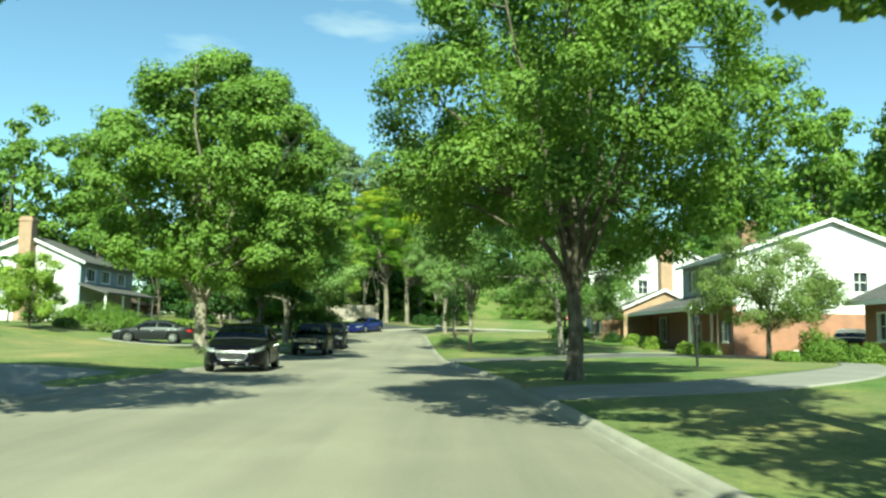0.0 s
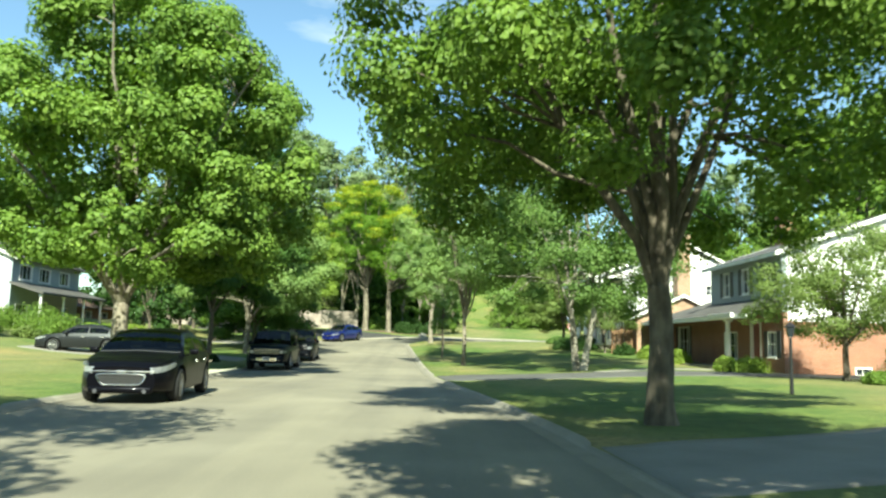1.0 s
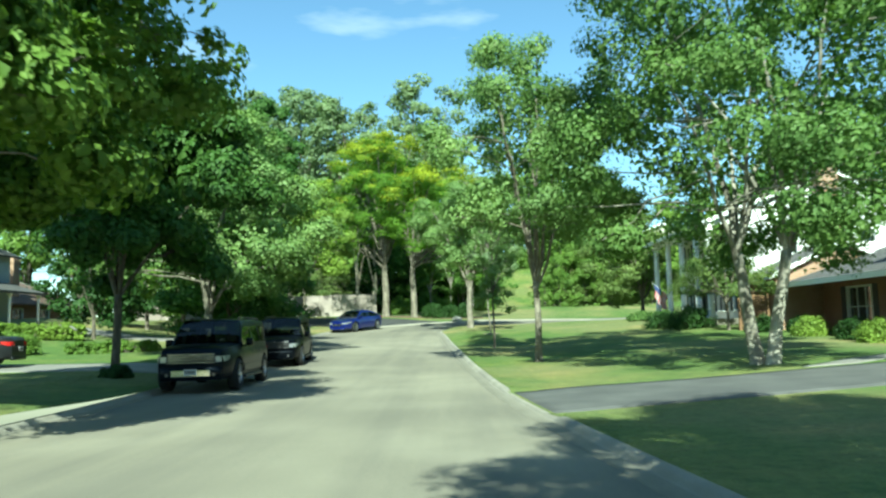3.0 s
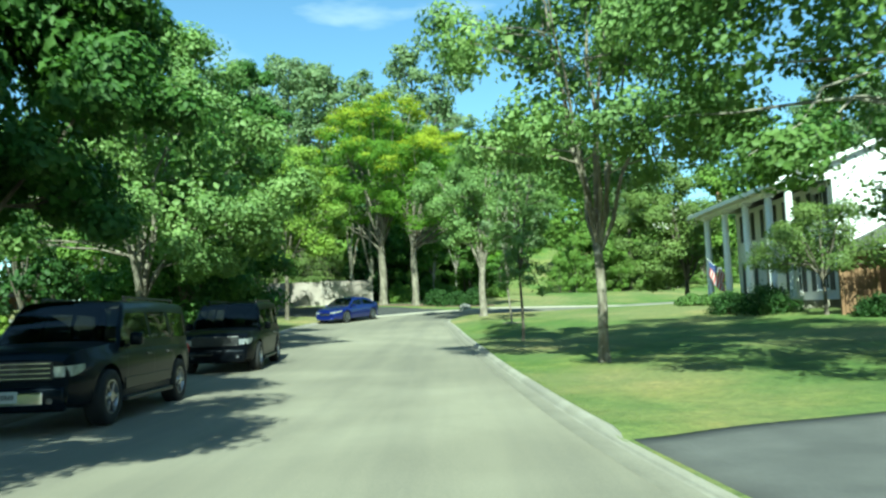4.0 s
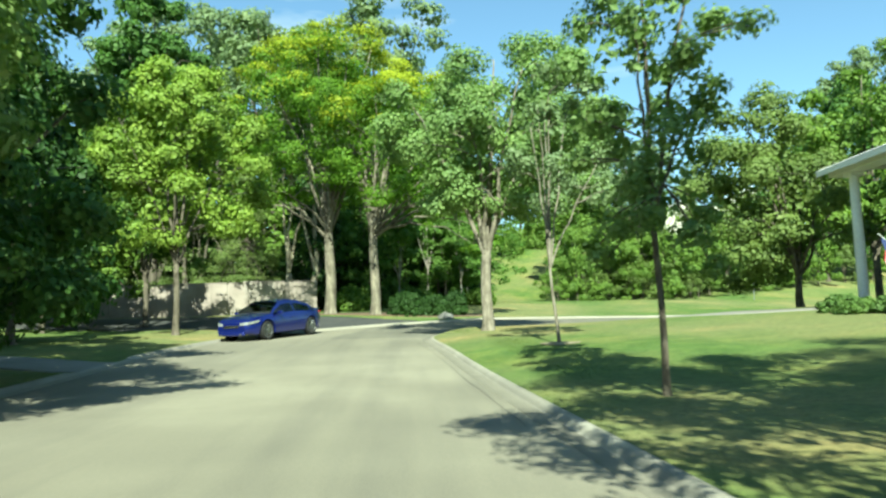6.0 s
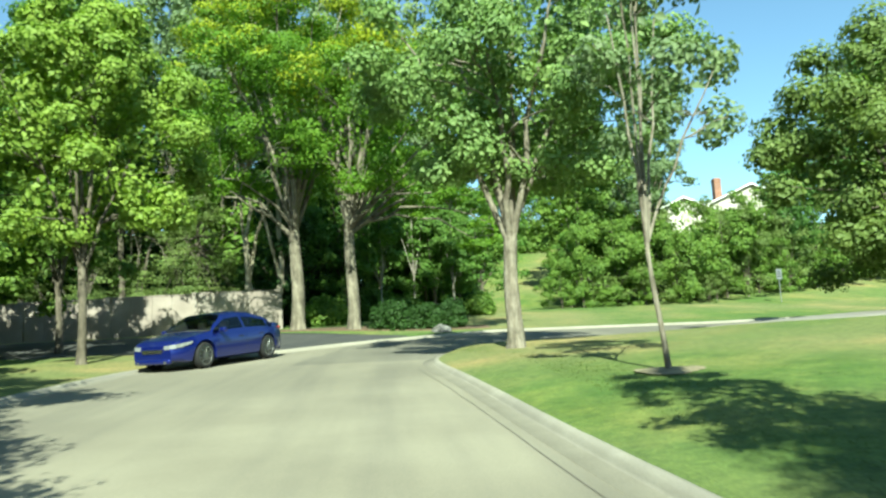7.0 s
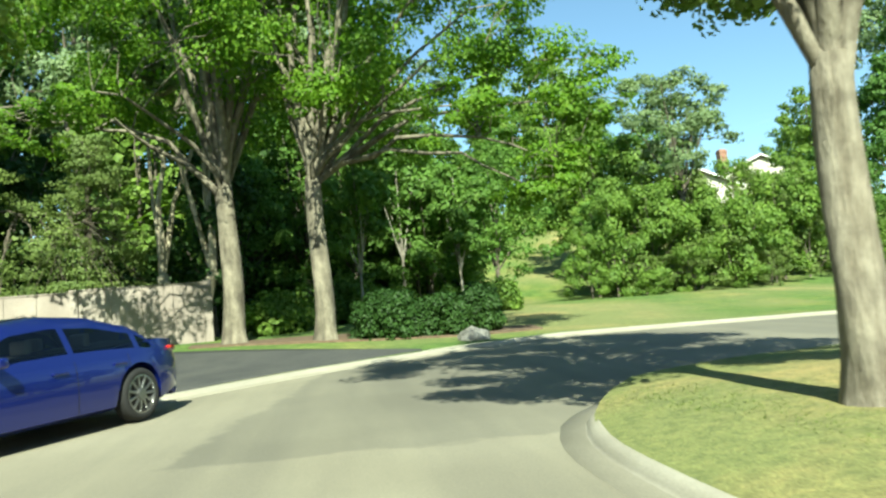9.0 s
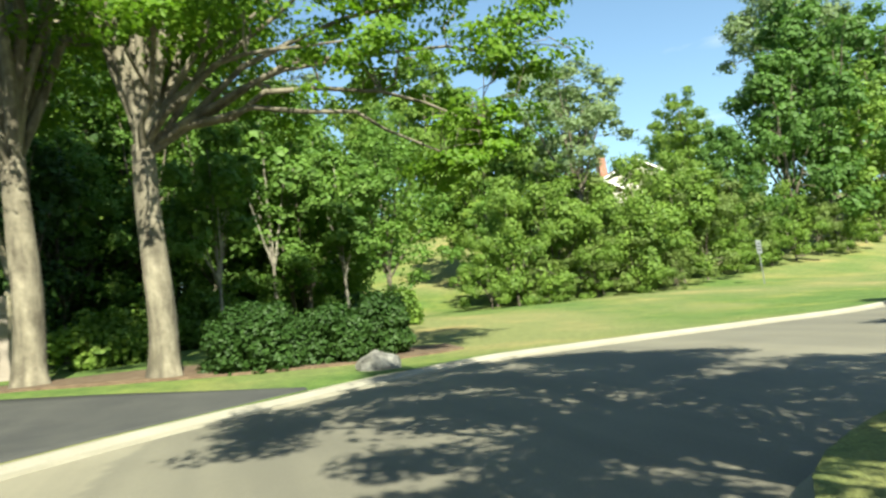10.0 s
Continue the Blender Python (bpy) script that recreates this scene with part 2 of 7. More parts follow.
M_LEAF_LOCUST = leaf_mat("locust_leaf", (0.066, 0.145, 0.015), (0.135, 0.245, 0.024), (0.215, 0.315, 0.036), 0.45)
# yellow of the sunlit crown tops is put into this leaf colour
M_LEAF_GOLD_LIT = leaf_mat("sunlit_golden_locust_leaf", (0.19, 0.25, 0.016), (0.30, 0.35, 0.022), (0.40, 0.42, 0.030), 0.36)
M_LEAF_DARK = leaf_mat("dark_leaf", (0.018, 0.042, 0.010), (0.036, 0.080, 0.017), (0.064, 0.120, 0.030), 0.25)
M_LEAF_DUSK = leaf_mat("dusky_maple_leaf", (0.040, 0.088, 0.019), (0.076, 0.150, 0.032), (0.128, 0.212, 0.053), 0.34)
M_LEAF_GREEN = leaf_mat("deep_green_leaf", (0.045, 0.100, 0.023), (0.087, 0.169, 0.038), (0.154, 0.256, 0.067), 0.36)
M_LEAF_BIRCH = leaf_mat("birch_leaf", (0.067, 0.123, 0.033), (0.125, 0.205, 0.054), (0.211, 0.294, 0.100), 0.36)
M_LEAF_SILVER = leaf_mat("silvery_maple_leaf", (0.100, 0.173, 0.051), (0.192, 0.284, 0.092), (0.320, 0.403, 0.164), 0.36)
M_LEAF_GREY = leaf_mat("grey_green_leaf", (0.113, 0.169, 0.084), (0.186, 0.251, 0.125), (0.275, 0.335, 0.189), 0.36)
M_LEAF_OLIVE = leaf_mat("olive_leaf", (0.090, 0.134, 0.038), (0.156, 0.215, 0.061), (0.243, 0.301, 0.100), 0.36)
M_BLADE = leaf_mat("grass_blade", (0.105, 0.149, 0.034), (0.136, 0.180, 0.050), (0.186, 0.214, 0.074))


# ---- mesh helpers ----
def mesh_of(name, verts, faces, mat=None, smooth=False):
    me = bpy.data.meshes.new(name)
    me.from_pydata([tuple(v) for v in verts], [], [tuple(f) for f in faces])
    if mat:
        me.materials.append(mat)
    if smooth:
        me.polygons.foreach_set("use_smooth", [True] * len(me.polygons))
    me.update()
    return me


def part_mesh(name, me, parent, label=""):
    ob = new(name, me)
    ob.parent = parent
    return tagged(ob, label)


def part(name, bm, mat, parent, label="", smooth=False):
    """Links a bmesh as one mesh object under a thing or a part."""
    me = bpy.data.meshes.new(name)
    bmesh.ops.recalc_face_normals(bm, faces=bm.faces)
    bm.to_mesh(me)
    bm.free()
    me.materials.append(mat)
    if smooth:
        me.polygons.foreach_set("use_smooth", [True] * len(me.polygons))
    return part_mesh(name, me, parent, label)


def box(bm, lo, hi, bevel=0.0):
    r = bmesh.ops.create_cube(bm, size=1.0)
    c = [(p + q) / 2 for p, q in zip(lo, hi)]
    s = [max(1e-4, q - p) for p, q in zip(lo, hi)]
    for v in r["verts"]:
        v.co = Vector((v.co[0] * s[0] + c[0], v.co[1] * s[1] + c[1], v.co[2] * s[2] + c[2]))
    if bevel:
        edges = list({ed for v in r["verts"] for ed in v.link_edges})
        bmesh.ops.bevel(bm, geom=edges, offset=bevel, segments=2, affect="EDGES", profile=0.5)
    return bm


def spline(pts, step):
    """Catmull-Rom through the points, resampled about every step metres."""
    p = [np.array(q, float) for q in pts]
    p = [2 * p[0] - p[1]] + p + [2 * p[-1] - p[-2]]
    out = []
    for i in range(1, len(p) - 2):
        n = max(1, int(np.linalg.norm(p[i + 1] - p[i]) / step))
        for k in range(n):
            t = k / n
            out.append(0.5 * (2 * p[i] + (p[i + 1] - p[i - 1]) * t + (2 * p[i - 1] - 5 * p[i] + 4 * p[i + 1] - p[i + 2]) * t * t
                              + (3 * p[i] - 3 * p[i + 1] + p[i + 2] - p[i - 1]) * t ** 3))
    out.append(p[-2])
    return np.array(out)


# ---- the lie of the land ----
def smooth(a, b, v):
    t = min(1.0, max(0.0, (v - a) / (b - a)))
    return t * t * (3 - 2 * t)


PROFILE_Y = [-400, -60, 0, 7.5, 15, 22, 31.5, 40, 44, 50, 55.7, 59.3, 62.7, 65.8, 68.6, 71.3, 74, 79, 86, 91, 100, 112, 140, 220, 500, 3000]
PROFILE_Z = [0, 0, 0, 0.06, 0.09, 0.08, 0.0, -0.01, 0.02, 0.13, 0.29, 0.41, 0.53, 0.68, 0.84, 0.98, 1.11, 1.36, 1.84, 2.18, 2.7, 3.2, 4, 5.5, 10, 14]


def road_z(x, y):
    """The street climbs ahead, and runs nearly level to the east past the bend."""
    v = y - 0.4 * max(0.0, x - 2.0) * smooth(70, 84, y)
    return sum(float(np.interp(v + k, PROFILE_Y, PROFILE_Z)) for k in (-2.4, -1.2, 0, 1.2, 2.4)) / 5


KERB_R = [(2.8, -60), (2.6, -30), (2.4, 0), (2.15, 9), (1.8, 18), (1.3, 25.5), (0.75, 32), (0.2, 39), (-0.1, 45.5), (-0.3, 50), (-0.5, 55), (-0.7, 59.5),
          (-1.0, 66), (-1.2, 69.5), (-1.45, 73.2), (-1.3, 75.2), (-0.55, 76.8), (0.9, 78), (3.5, 79.1), (8, 80.2), (14, 81.7), (25, 87), (40, 97), (70, 119), (110, 148)]
KERB_L = [(-6.6, -60), (-6.6, -30), (-6.8, 0), (-6.9, 12), (-7.45, 22), (-7.7, 31), (-8.05, 40), (-8.7, 47), (-9.2, 53), (-9.55, 60), (-9.8, 67),
          (-9.75, 72), (-9.4, 76), (-8.6, 79), (-7.2, 81), (-5.6, 82.6), (-3.8, 84.2), (-1.1, 86), (1.6, 87.3), (4.6, 88.1), (9, 89), (14, 90.3), (25, 96), (40, 106), (70, 128), (110, 157)]
CURVE_R, CURVE_L = spline(KERB_R, 0.5), spline(KERB_L, 0.5)


def kerb_gap(x, y, curve):
    return float(np.min(np.hypot(curve[:, 0] - x, curve[:, 1] - y)))


# driveway mouths, where the kerb drops: side, from y, to y
MOUTHS = [("R", 14.2, 17.4), ("R", 35.4, 39.4), ("L", 13.2, 20.3), ("L", 47.4, 51.2), ("L", 65.8, 68.3)]


def lawn_z(x, y):
    """Height of the turf: a kerb's height over the road, then gentle rises to the houses and the hill."""
    z = road_z(x, y) + 0.075
    if y < 82:
        xr = float(np.interp(y, [p[1] for p in KERB_R[:15]], [p[0] for p in KERB_R[:15]]))
        xl = float(np.interp(y, [p[1] for p in KERB_L[:14]], [p[0] for p in KERB_L[:14]]))
        z += (0.32 * smooth(0.5, 12, x - xr) + 0.25 * smooth(50, 62, y) * smooth(6, 14, x)) * (1 - smooth(74, 82, y))
        z += 0.18 * smooth(0.1, 1.5, x - xr) * smooth(58, 65, y) * (1 - smooth(76, 81, y))
        z += 0.15 * smooth(0.5, 3.5, xl - x) + 0.30 * math.exp(-((x + 11.5) ** 2 + (y - 33) ** 2) / 30)
        z += 1.1 * smooth(-17, -29, x)
        for side, a, b in MOUTHS:
            d = x - xr if side == "R" else xl - x
            z -= 0.055 * smooth(a - 0.8, a, y) * (1 - smooth(b, b + 0.8, y)) * (1 - smooth(0.1, 1.8, d)) * (d > -0.5)
    v = y - 0.4 * max(0.0, x - 2.0)
    z += 0.5 * smooth(88, 102, v) * smooth(-6, 4, x)
    z += 0.28 * smooth(84.5, 89.5, y) * smooth(1.5, -5, x)
    hill = smooth(108, 150, y) * smooth(-30, 20, x)
    return z + 10.0 * hill


def inside(poly, x, y):
    px, py = poly[:, 0], poly[:, 1]
    qx, qy = np.roll(px, -1), np.roll(py, -1)
    hit = ((py > y) != (qy > y)) & (x < (qx - px) * (y - py) / (qy - py + 1e-12) + px)
    return bool(np.count_nonzero(hit) % 2)


ROAD_POLY = np.vstack([CURVE_R, CURVE_L[::-1]])


def build_ground():
    from mathutils.geometry import delaunay_2d_cdt
    pts, edges = [], []
    for curve in (CURVE_R, CURVE_L):
        i0 = len(pts)
        pts += [Vector((float(p[0]), float(p[1]))) for p in curve]
        edges += [(i, i + 1) for i in range(i0, len(pts) - 1)]
    xs = sorted({*np.arange(-60, 61, 1.5), *np.arange(-200, 201, 14.0), -3000, -1500, -800, -400, 400, 800, 1500, 3000})
    ys = sorted({*np.arange(-20, 150, 1.5), *np.arange(-200, 320, 14.0), -3000, -1500, -800, -400, 480, 800, 1500, 3000})
    far = np.vstack([CURVE_R, CURVE_L])
    for x in xs:
        for y in ys:
            if np.min(np.abs(far[:, 0] - x) + np.abs(far[:, 1] - y)) > 0.6:
                pts.append(Vector((float(x) + 0.001 * math.sin(y * 7), float(y) + 0.001 * math.cos(x * 5))))
    vs, _, fs, *_ = delaunay_2d_cdt(pts, edges, [], 0, 1e-4)
    keep = []
    for f in fs:
        cx, cy = sum(vs[i][0] for i in f) / 3, sum(vs[i][1] for i in f) / 3
        if not inside(ROAD_POLY, cx, cy):
            keep.append(f)
    used = sorted({i for f in keep for i in f})
    index = {o: n for n, o in enumerate(used)}
    verts = [(vs[i][0], vs[i][1], lawn_z(vs[i][0], vs[i][1])) for i in used]
    me = mesh_of("ground", verts, [[index[i] for i in f] for f in keep], M_GRASS, True)
    tagged(new("ground", me), "mown green lawn with pale dry patches, rising to a hill", "lawn", kind="structure")


build_ground()


def nearest_pairs(a, b):
    """For the road's surface: the two edges resampled to the same count."""
    def resample(c, n):
        d = np.concatenate([[0], np.cumsum(np.hypot(*np.diff(c, axis=0).T))])
        s = np.linspace(0, d[-1], n)
        return np.stack([np.interp(s, d, c[:, 0]), np.interp(s, d, c[:, 1])], 1)
    return resample(a, 420), resample(b, 420)


def cross_pairs():
    """Edges matched section by section along the bend."""
    ra, la = CURVE_R[CURVE_R[:, 1] <= 73.2], CURVE_L[CURVE_L[:, 1] <= 74]
    rb = CURVE_R[len(ra):]
    lb = CURVE_L[len(la):]
    r1, l1 = nearest_pairs(ra, la)
    r2, l2 = nearest_pairs(rb, lb)
    return np.vstack([r1, r2]), np.vstack([l1, l2])


def build_road():
    r, l = cross_pairs()
    n, verts, faces = 12, [], []
    for p, q in zip(r, l):
        for k in range(n + 1):
            t = k / n
            x, y = p + (q - p) * t
            verts.append((x, y, road_z(x, y) - 0.015 + 0.04 * (1 - (2 * t - 1) ** 2)))
    for i in range(len(r) - 1):
        for k in range(n):
            a = i * (n + 1) + k
            faces.append((a, a + 1, a + n + 2, a + n + 1))
    tagged(new("road", mesh_of("road", verts, faces, M_ASPHALT, True)), "pale sun-bleached residential road with worn tyre tracks", "road", kind="structure")


build_road()

def build_kerb(curve, side, name):
    """Kerb and gutter, cast in lengths with open joints."""
    out = -1 if side == "L" else 1
    prof = [(0.08, -0.14), (0.08, 0.0), (0.03, 0.006), (-0.02, -0.004), (-0.05, -0.024), (-0.075, -0.055), (-0.095, -0.0795), (-0.33, -0.0825), (-0.33, -0.3)]
    tang = np.gradient(curve, axis=0)
    tang /= np.linalg.norm(tang, axis=1)[:, None]
    norm = np.stack([tang[:, 1], -tang[:, 0]], 1) * out
    verts_k, faces_k = [], []
    for i, (p, q) in enumerate(zip(curve, norm)):
        low = any(s == side and y0 - 0.6 < p[1] < y1 + 0.6 and p[0] < 5 for s, y0, y1 in MOUTHS)
        drop = 0.06 if low else 0.0
        base = road_z(p[0], p[1]) + 0.08
        for d, z in prof:
            x, y = p + q * d
            zz = base + z - (drop if z > -0.024 else 0)
            verts_k.append((x, y, zz))
    m = len(prof)
    for i in range(len(curve) - 1):
        for k in range(m - 1):
            a = i * m + k
            faces_k.append((a, a + 1, a + m + 1, a + m))
    me = mesh_of(name, verts_k, faces_k, M_KERB, True)
    me.materials.append(M_GUTTER)
    for f in me.polygons:
        if f.index % (m - 1) >= 6:
            f.material_index = 1
    tagged(new(name, me), "pale rolled concrete kerb with a narrow gutter", "kerb", kind="structure")


def road_crack(name, y0, y1, inset, width, seed):
    """A thin open joint along the gutter, wandering a little."""
    rng = np.random.default_rng(seed)
    c = CURVE_R[(CURVE_R[:, 1] > y0) & (CURVE_R[:, 1] < y1) & (CURVE_R[:, 0] < 2)]
    off = inset + np.cumsum(rng.normal(size=len(c))) * 0.008
    verts, faces = [], []
    for (x, y), o in zip(c, off):
        w = width * rng.uniform(0.5, 1.3) / 2
        z = road_z(x - o, y) - 0.015 + 0.16 * (o / 8.4) * (1 - o / 8.4) + 0.005
        verts += [(x - o - w, y, z), (x - o + w, y, z)]
    for k in range(len(c) - 1):
        faces.append((2 * k, 2 * k + 1, 2 * k + 3, 2 * k + 2))
    tagged(new(name, mesh_of(name, verts, faces, M_TAR)), "thin dark crack along the gutter", "crack", kind="structure")


M_TAR = plain("crack_tar", (0.124, 0.112, 0.087), 0.9)
road_crack("road_crack", 56, 73, 0.50, 0.013, 3)
build_kerb(CURVE_R, "R", "kerb_east")
build_kerb(CURVE_L, "L", "kerb_west")


def drape(name, left, right, mat, label, category, lift=0.022, kind="structure", n=10):
    """A paved strip between two edges, lying on the turf."""
    a, b = spline(left, 0.7), spline(right, 0.7)
    a, b = nearest_pairs(a, b)
    a, b = a[::6], b[::6]
    verts, faces = [], []
    for p, q in zip(a, b):
        for k in range(n + 1):
            x, y = p + (q - p) * k / n
            near = min(kerb_gap(x, y, CURVE_R), kerb_gap(x, y, CURVE_L))
            verts.append((x, y, lawn_z(x, y) + lift - 0.012 * (1 - smooth(0.2, 1.0, near))))
    for i in range(len(a) - 1):
        for k in range(n):
            v = i * (n + 1) + k
            faces.append((v, v + 1, v + n + 2, v + n + 1))
    cols, rows = n + 1, len(a)
    loop = [i * cols for i in range(rows)] + [(rows - 1) * cols + k for k in range(1, cols)] + [i * cols + n for i in range(rows - 2, -1, -1)] + list(range(n - 1, 0, -1))
    base = len(verts)
    verts += [(verts[i][0], verts[i][1], verts[i][2] - 0.08) for i in loop]
    faces += [(loop[i], loop[(i + 1) % len(loop)], base + (i + 1) % len(loop), base + i) for i in range(len(loop))]
    return tagged(new(name, mesh_of(name, verts, faces, mat, True)), label, category, kind=kind)


drape("driveway_1", [(2.0, 14.2), (7, 15.8), (11.1, 19.2), (15, 26), (19.5, 35), (22, 40)], [(1.95, 17.4), (6, 18.8), (10, 21.5), (13.5, 26), (17, 33.5), (19, 39)], M_DRIVE_PALE, "grey concrete driveway crossing the lawn, in tree shade", "driveway")
drape("driveway_2", [(0.58, 35.4), (6, 36.6), (12, 37.3), (27, 37.4)], [(0.28, 39.4), (6, 40.6), (11, 41.6), (15.2, 41.3), (27, 41.3)], M_DRIVE_WORN, "dark asphalt driveway in tree shade", "driveway")
drape("driveway_3", [(-6.95, 13.2), (-12, 13.4), (-30, 15)], [(-7.1, 20.3), (-12, 20.3), (-30, 22)], M_DRIVE_PALE, "pale concrete driveway in dappled shade", "driveway")
drape("driveway_4", [(-8.8, 47.4), (-13, 47.6), (-21.5, 48.2)], [(-9.1, 51.2), (-13, 51.2), (-21.5, 52.0)], M_DRIVE_PALE, "pale concrete driveway with a parked sedan", "driveway")
drape("driveway_5", [(-9.8, 65.8), (-14, 66.5), (-26, 70)], [(-9.85, 68.3), (-14, 69), (-26, 72.6)], M_DRIVE_PALE, "narrow pale concrete driveway", "driveway")
drape("driveway_6", [(-1.7, 85.75), (-3.9, 84.35), (-5.7, 82.75), (-7.4, 81.1), (-10.5, 82.6), (-24, 88)], [(-1.7, 86.0), (-3.5, 86.9), (-6.6, 88.5), (-10, 90.2), (-14, 91.3), (-24, 92.6)], M_DRIVE, "dark fresh asphalt drive behind the kerb", "driveway")
drape("path_1", [(7.2, 41.4), (9.5, 43.2), (12, 44.6), (14.9, 45.2)], [(8.6, 41.6), (10.4, 42.8), (12.5, 43.7), (14.9, 44.1)], M_DRIVE_PALE, "pale concrete garden path to the porch", "path", n=4)
drape("path_2", [(6.5, 76.9), (8.5, 73.0), (11.6, 70.6)], [(8.2, 77.6), (10, 73.8), (11.8, 72.2)], M_DRIVE_PALE, "pale concrete path up to the colonnade", "path", n=4)


# ---- trees ----
def tube(verts, faces, path, radii, sides=7, seed=0.0):
    """Adds a tapered limb along the path."""
    base, m = len(verts), len(path)
    prev = None
    for i, (p, r) in enumerate(zip(path, radii)):
        d = path[min(i + 1, m - 1)] - path[max(i - 1, 0)]
        d = d / (np.linalg.norm(d) + 1e-9)
        ref = np.array([1.0, 0, 0]) if abs(d[0]) < 0.9 else np.array([0, 1.0, 0])
        u = np.cross(d, ref) if prev is None else prev - d * np.dot(prev, d)
        u /= np.linalg.norm(u) + 1e-9
        prev = u
        w = np.cross(d, u)
        for k in range(sides):
            t = 2 * math.pi * k / sides
            rr = r * (1 + 0.10 * math.sin(3 * t + seed + i * 0.7))
            verts.append(p + rr * (math.cos(t) * u + math.sin(t) * w))
    for i in range(m - 1):
        for k in range(sides):
            a, b = base + i * sides + k, base + i * sides + (k + 1) % sides
            faces.append((a, b, b + sides, a + sides))
    verts.append(path[-1])
    for k in range(sides):
        faces.append((base + (m - 1) * sides + k, base + (m - 1) * sides + (k + 1) % sides, len(verts) - 1))


def leaves_mesh(name, centres, sizes, per, leaf, rng, mat, flat=0.25, squash=0.75, core=None, core_size=1.0, core_per=40, core_leaf=1.7, hearts=None):
    """Clumps of leaves: each leaf a folded blade of two triangles. core: hearts of the boughs, filled with coarser leaves."""
    c = np.repeat(centres, per, 0)
    s = np.repeat(sizes, per)[:, None]
    big = np.ones((len(c), 1))
    if core is not None:
        c = np.vstack([c, np.repeat(core, core_per, 0)])
        s = np.vstack([s, np.repeat(np.broadcast_to(core_size, len(core)), core_per)[:, None]])
        big = np.vstack([big, np.full((len(core) * core_per, 1), core_leaf)])
    n = len(c)
    v = rng.normal(size=(n, 3))
    v /= np.linalg.norm(v, axis=1)[:, None]
    v *= 0.35 + 0.65 * rng.random((n, 1)) ** 0.4
    v[:, 2] *= squash
    pos = c + v * s
    if hearts is None:
        lump = v * 1.35
    else:
        h = np.repeat(hearts, per, 0)
        if core is not None:
            h = np.vstack([h, np.repeat(core, core_per, 0)])
        lump = pos - h
        lump = lump / (np.linalg.norm(lump, axis=1)[:, None] + 1e-6) * 0.75 + v * 0.85
    up = rng.normal(size=(n, 3)) * 0.30 + np.array([0, 0, 0.30]) + lump
    up /= np.linalg.norm(up, axis=1)[:, None]
    a = np.cross(up, rng.normal(size=(n, 3)))
    a /= np.linalg.norm(a, axis=1)[:, None] + 1e-9
    b = np.cross(up, a)
    ln = big * leaf * rng.uniform(0.65, 1.35, (n, 1))
    wd = ln * rng.uniform(0.55, 0.85, (n, 1))
    q = np.empty((n, 4, 3))
    q[:, 0] = pos - a * ln * 0.5
    q[:, 1] = pos + b * wd * 0.5 + up * ln * flat * 0.5
    q[:, 2] = pos + a * ln * 0.5 - up * ln * 0.1
    q[:, 3] = pos - b * wd * 0.5 + up * ln * flat * 0.5
    me = bpy.data.meshes.new(name)
    me.vertices.add(n * 4)
    me.vertices.foreach_set("co", q.reshape(-1).astype(np.float32))
    me.loops.add(n * 6)
    i0 = np.arange(n)[:, None] * 4
    me.loops.foreach_set("vertex_index", (i0 + np.array([[0, 1, 2, 0, 2, 3]])).reshape(-1).astype(np.int32))
    me.polygons.add(n * 2)
    me.polygons.foreach_set("loop_start", np.arange(0, n * 6, 3, dtype=np.int32))
    me.update(calc_edges=True)
    me.materials.append(mat)
    return me


def crown_points(n, r, z0, z1, shape, rng, lumps, boughs):
    """Clump centres gathered on boughs: an uneven crown with bays and gaps. Returns the centres and the bough of each."""
    heads = []
    ph = rng.random(6) * 6.28
    h = z1 - z0
    while len(heads) < boughs:
        t = rng.random()
        ang = rng.random() * 2 * math.pi
        if shape == "round":
            prof = math.sin(math.pi * min(1, 0.10 + 0.86 * t) ** 0.8) ** 0.55
        elif shape == "dome":
            prof = min(1.0, 0.62 + 1.6 * t) * max(0.05, 1 - t ** 2.6) ** 0.5
        elif shape == "cone":
            prof = max(0.08, (1 - t) ** 0.8)
        elif shape == "column":
            prof = math.sin(math.pi * (0.12 + 0.8 * t)) ** 0.6
        else:
            prof = math.sin(math.pi * min(1, 0.25 + 0.62 * t)) ** 0.5 * (0.55 + 0.55 * t)
        wob = 1 + lumps * (0.5 * math.sin(2 * ang + ph[0] + 3 * t) + 0.35 * math.sin(3 * ang + ph[1] - 5 * t) + 0.35 * math.sin(5 * ang + ph[2] + 9 * t))
        rad = r * 0.86 * prof * wob * (rng.random() ** 0.22 if rng.random() < 0.88 else rng.random())
        z = z0 + h * (0.04 + 0.90 * t + lumps * 0.10 * math.sin(3 * ang + ph[3]))
        p = np.array([rad * math.cos(ang), rad * math.sin(ang), z])
        near = min((np.linalg.norm(p - q) for q in heads), default=9.0)
        if near < 0.55 * r * (1.6 / boughs ** 0.42) and rng.random() < 0.8:
            continue
        heads.append(p)
    heads = np.array(heads)
    mid = np.array([0, 0, z0 + 0.35 * h])
    size = r * 0.98 / boughs ** 0.42
    pts, own = [], []
    for k in range(n):
        b = k % boughs
        out = heads[b] - mid
        out = out / (np.linalg.norm(out) + 1e-6)
        d = rng.normal(size=3) + 0.7 * out + np.array([0, 0, 0.55])
        d /= np.linalg.norm(d)
        d[2] = d[2] * 0.72 if d[2] > 0 else d[2] * 0.4
        pts.append(heads[b] + d * size * rng.uniform(0.62, 0.95))
        own.append(b)
    return np.array(pts), heads, size, np.array(own)


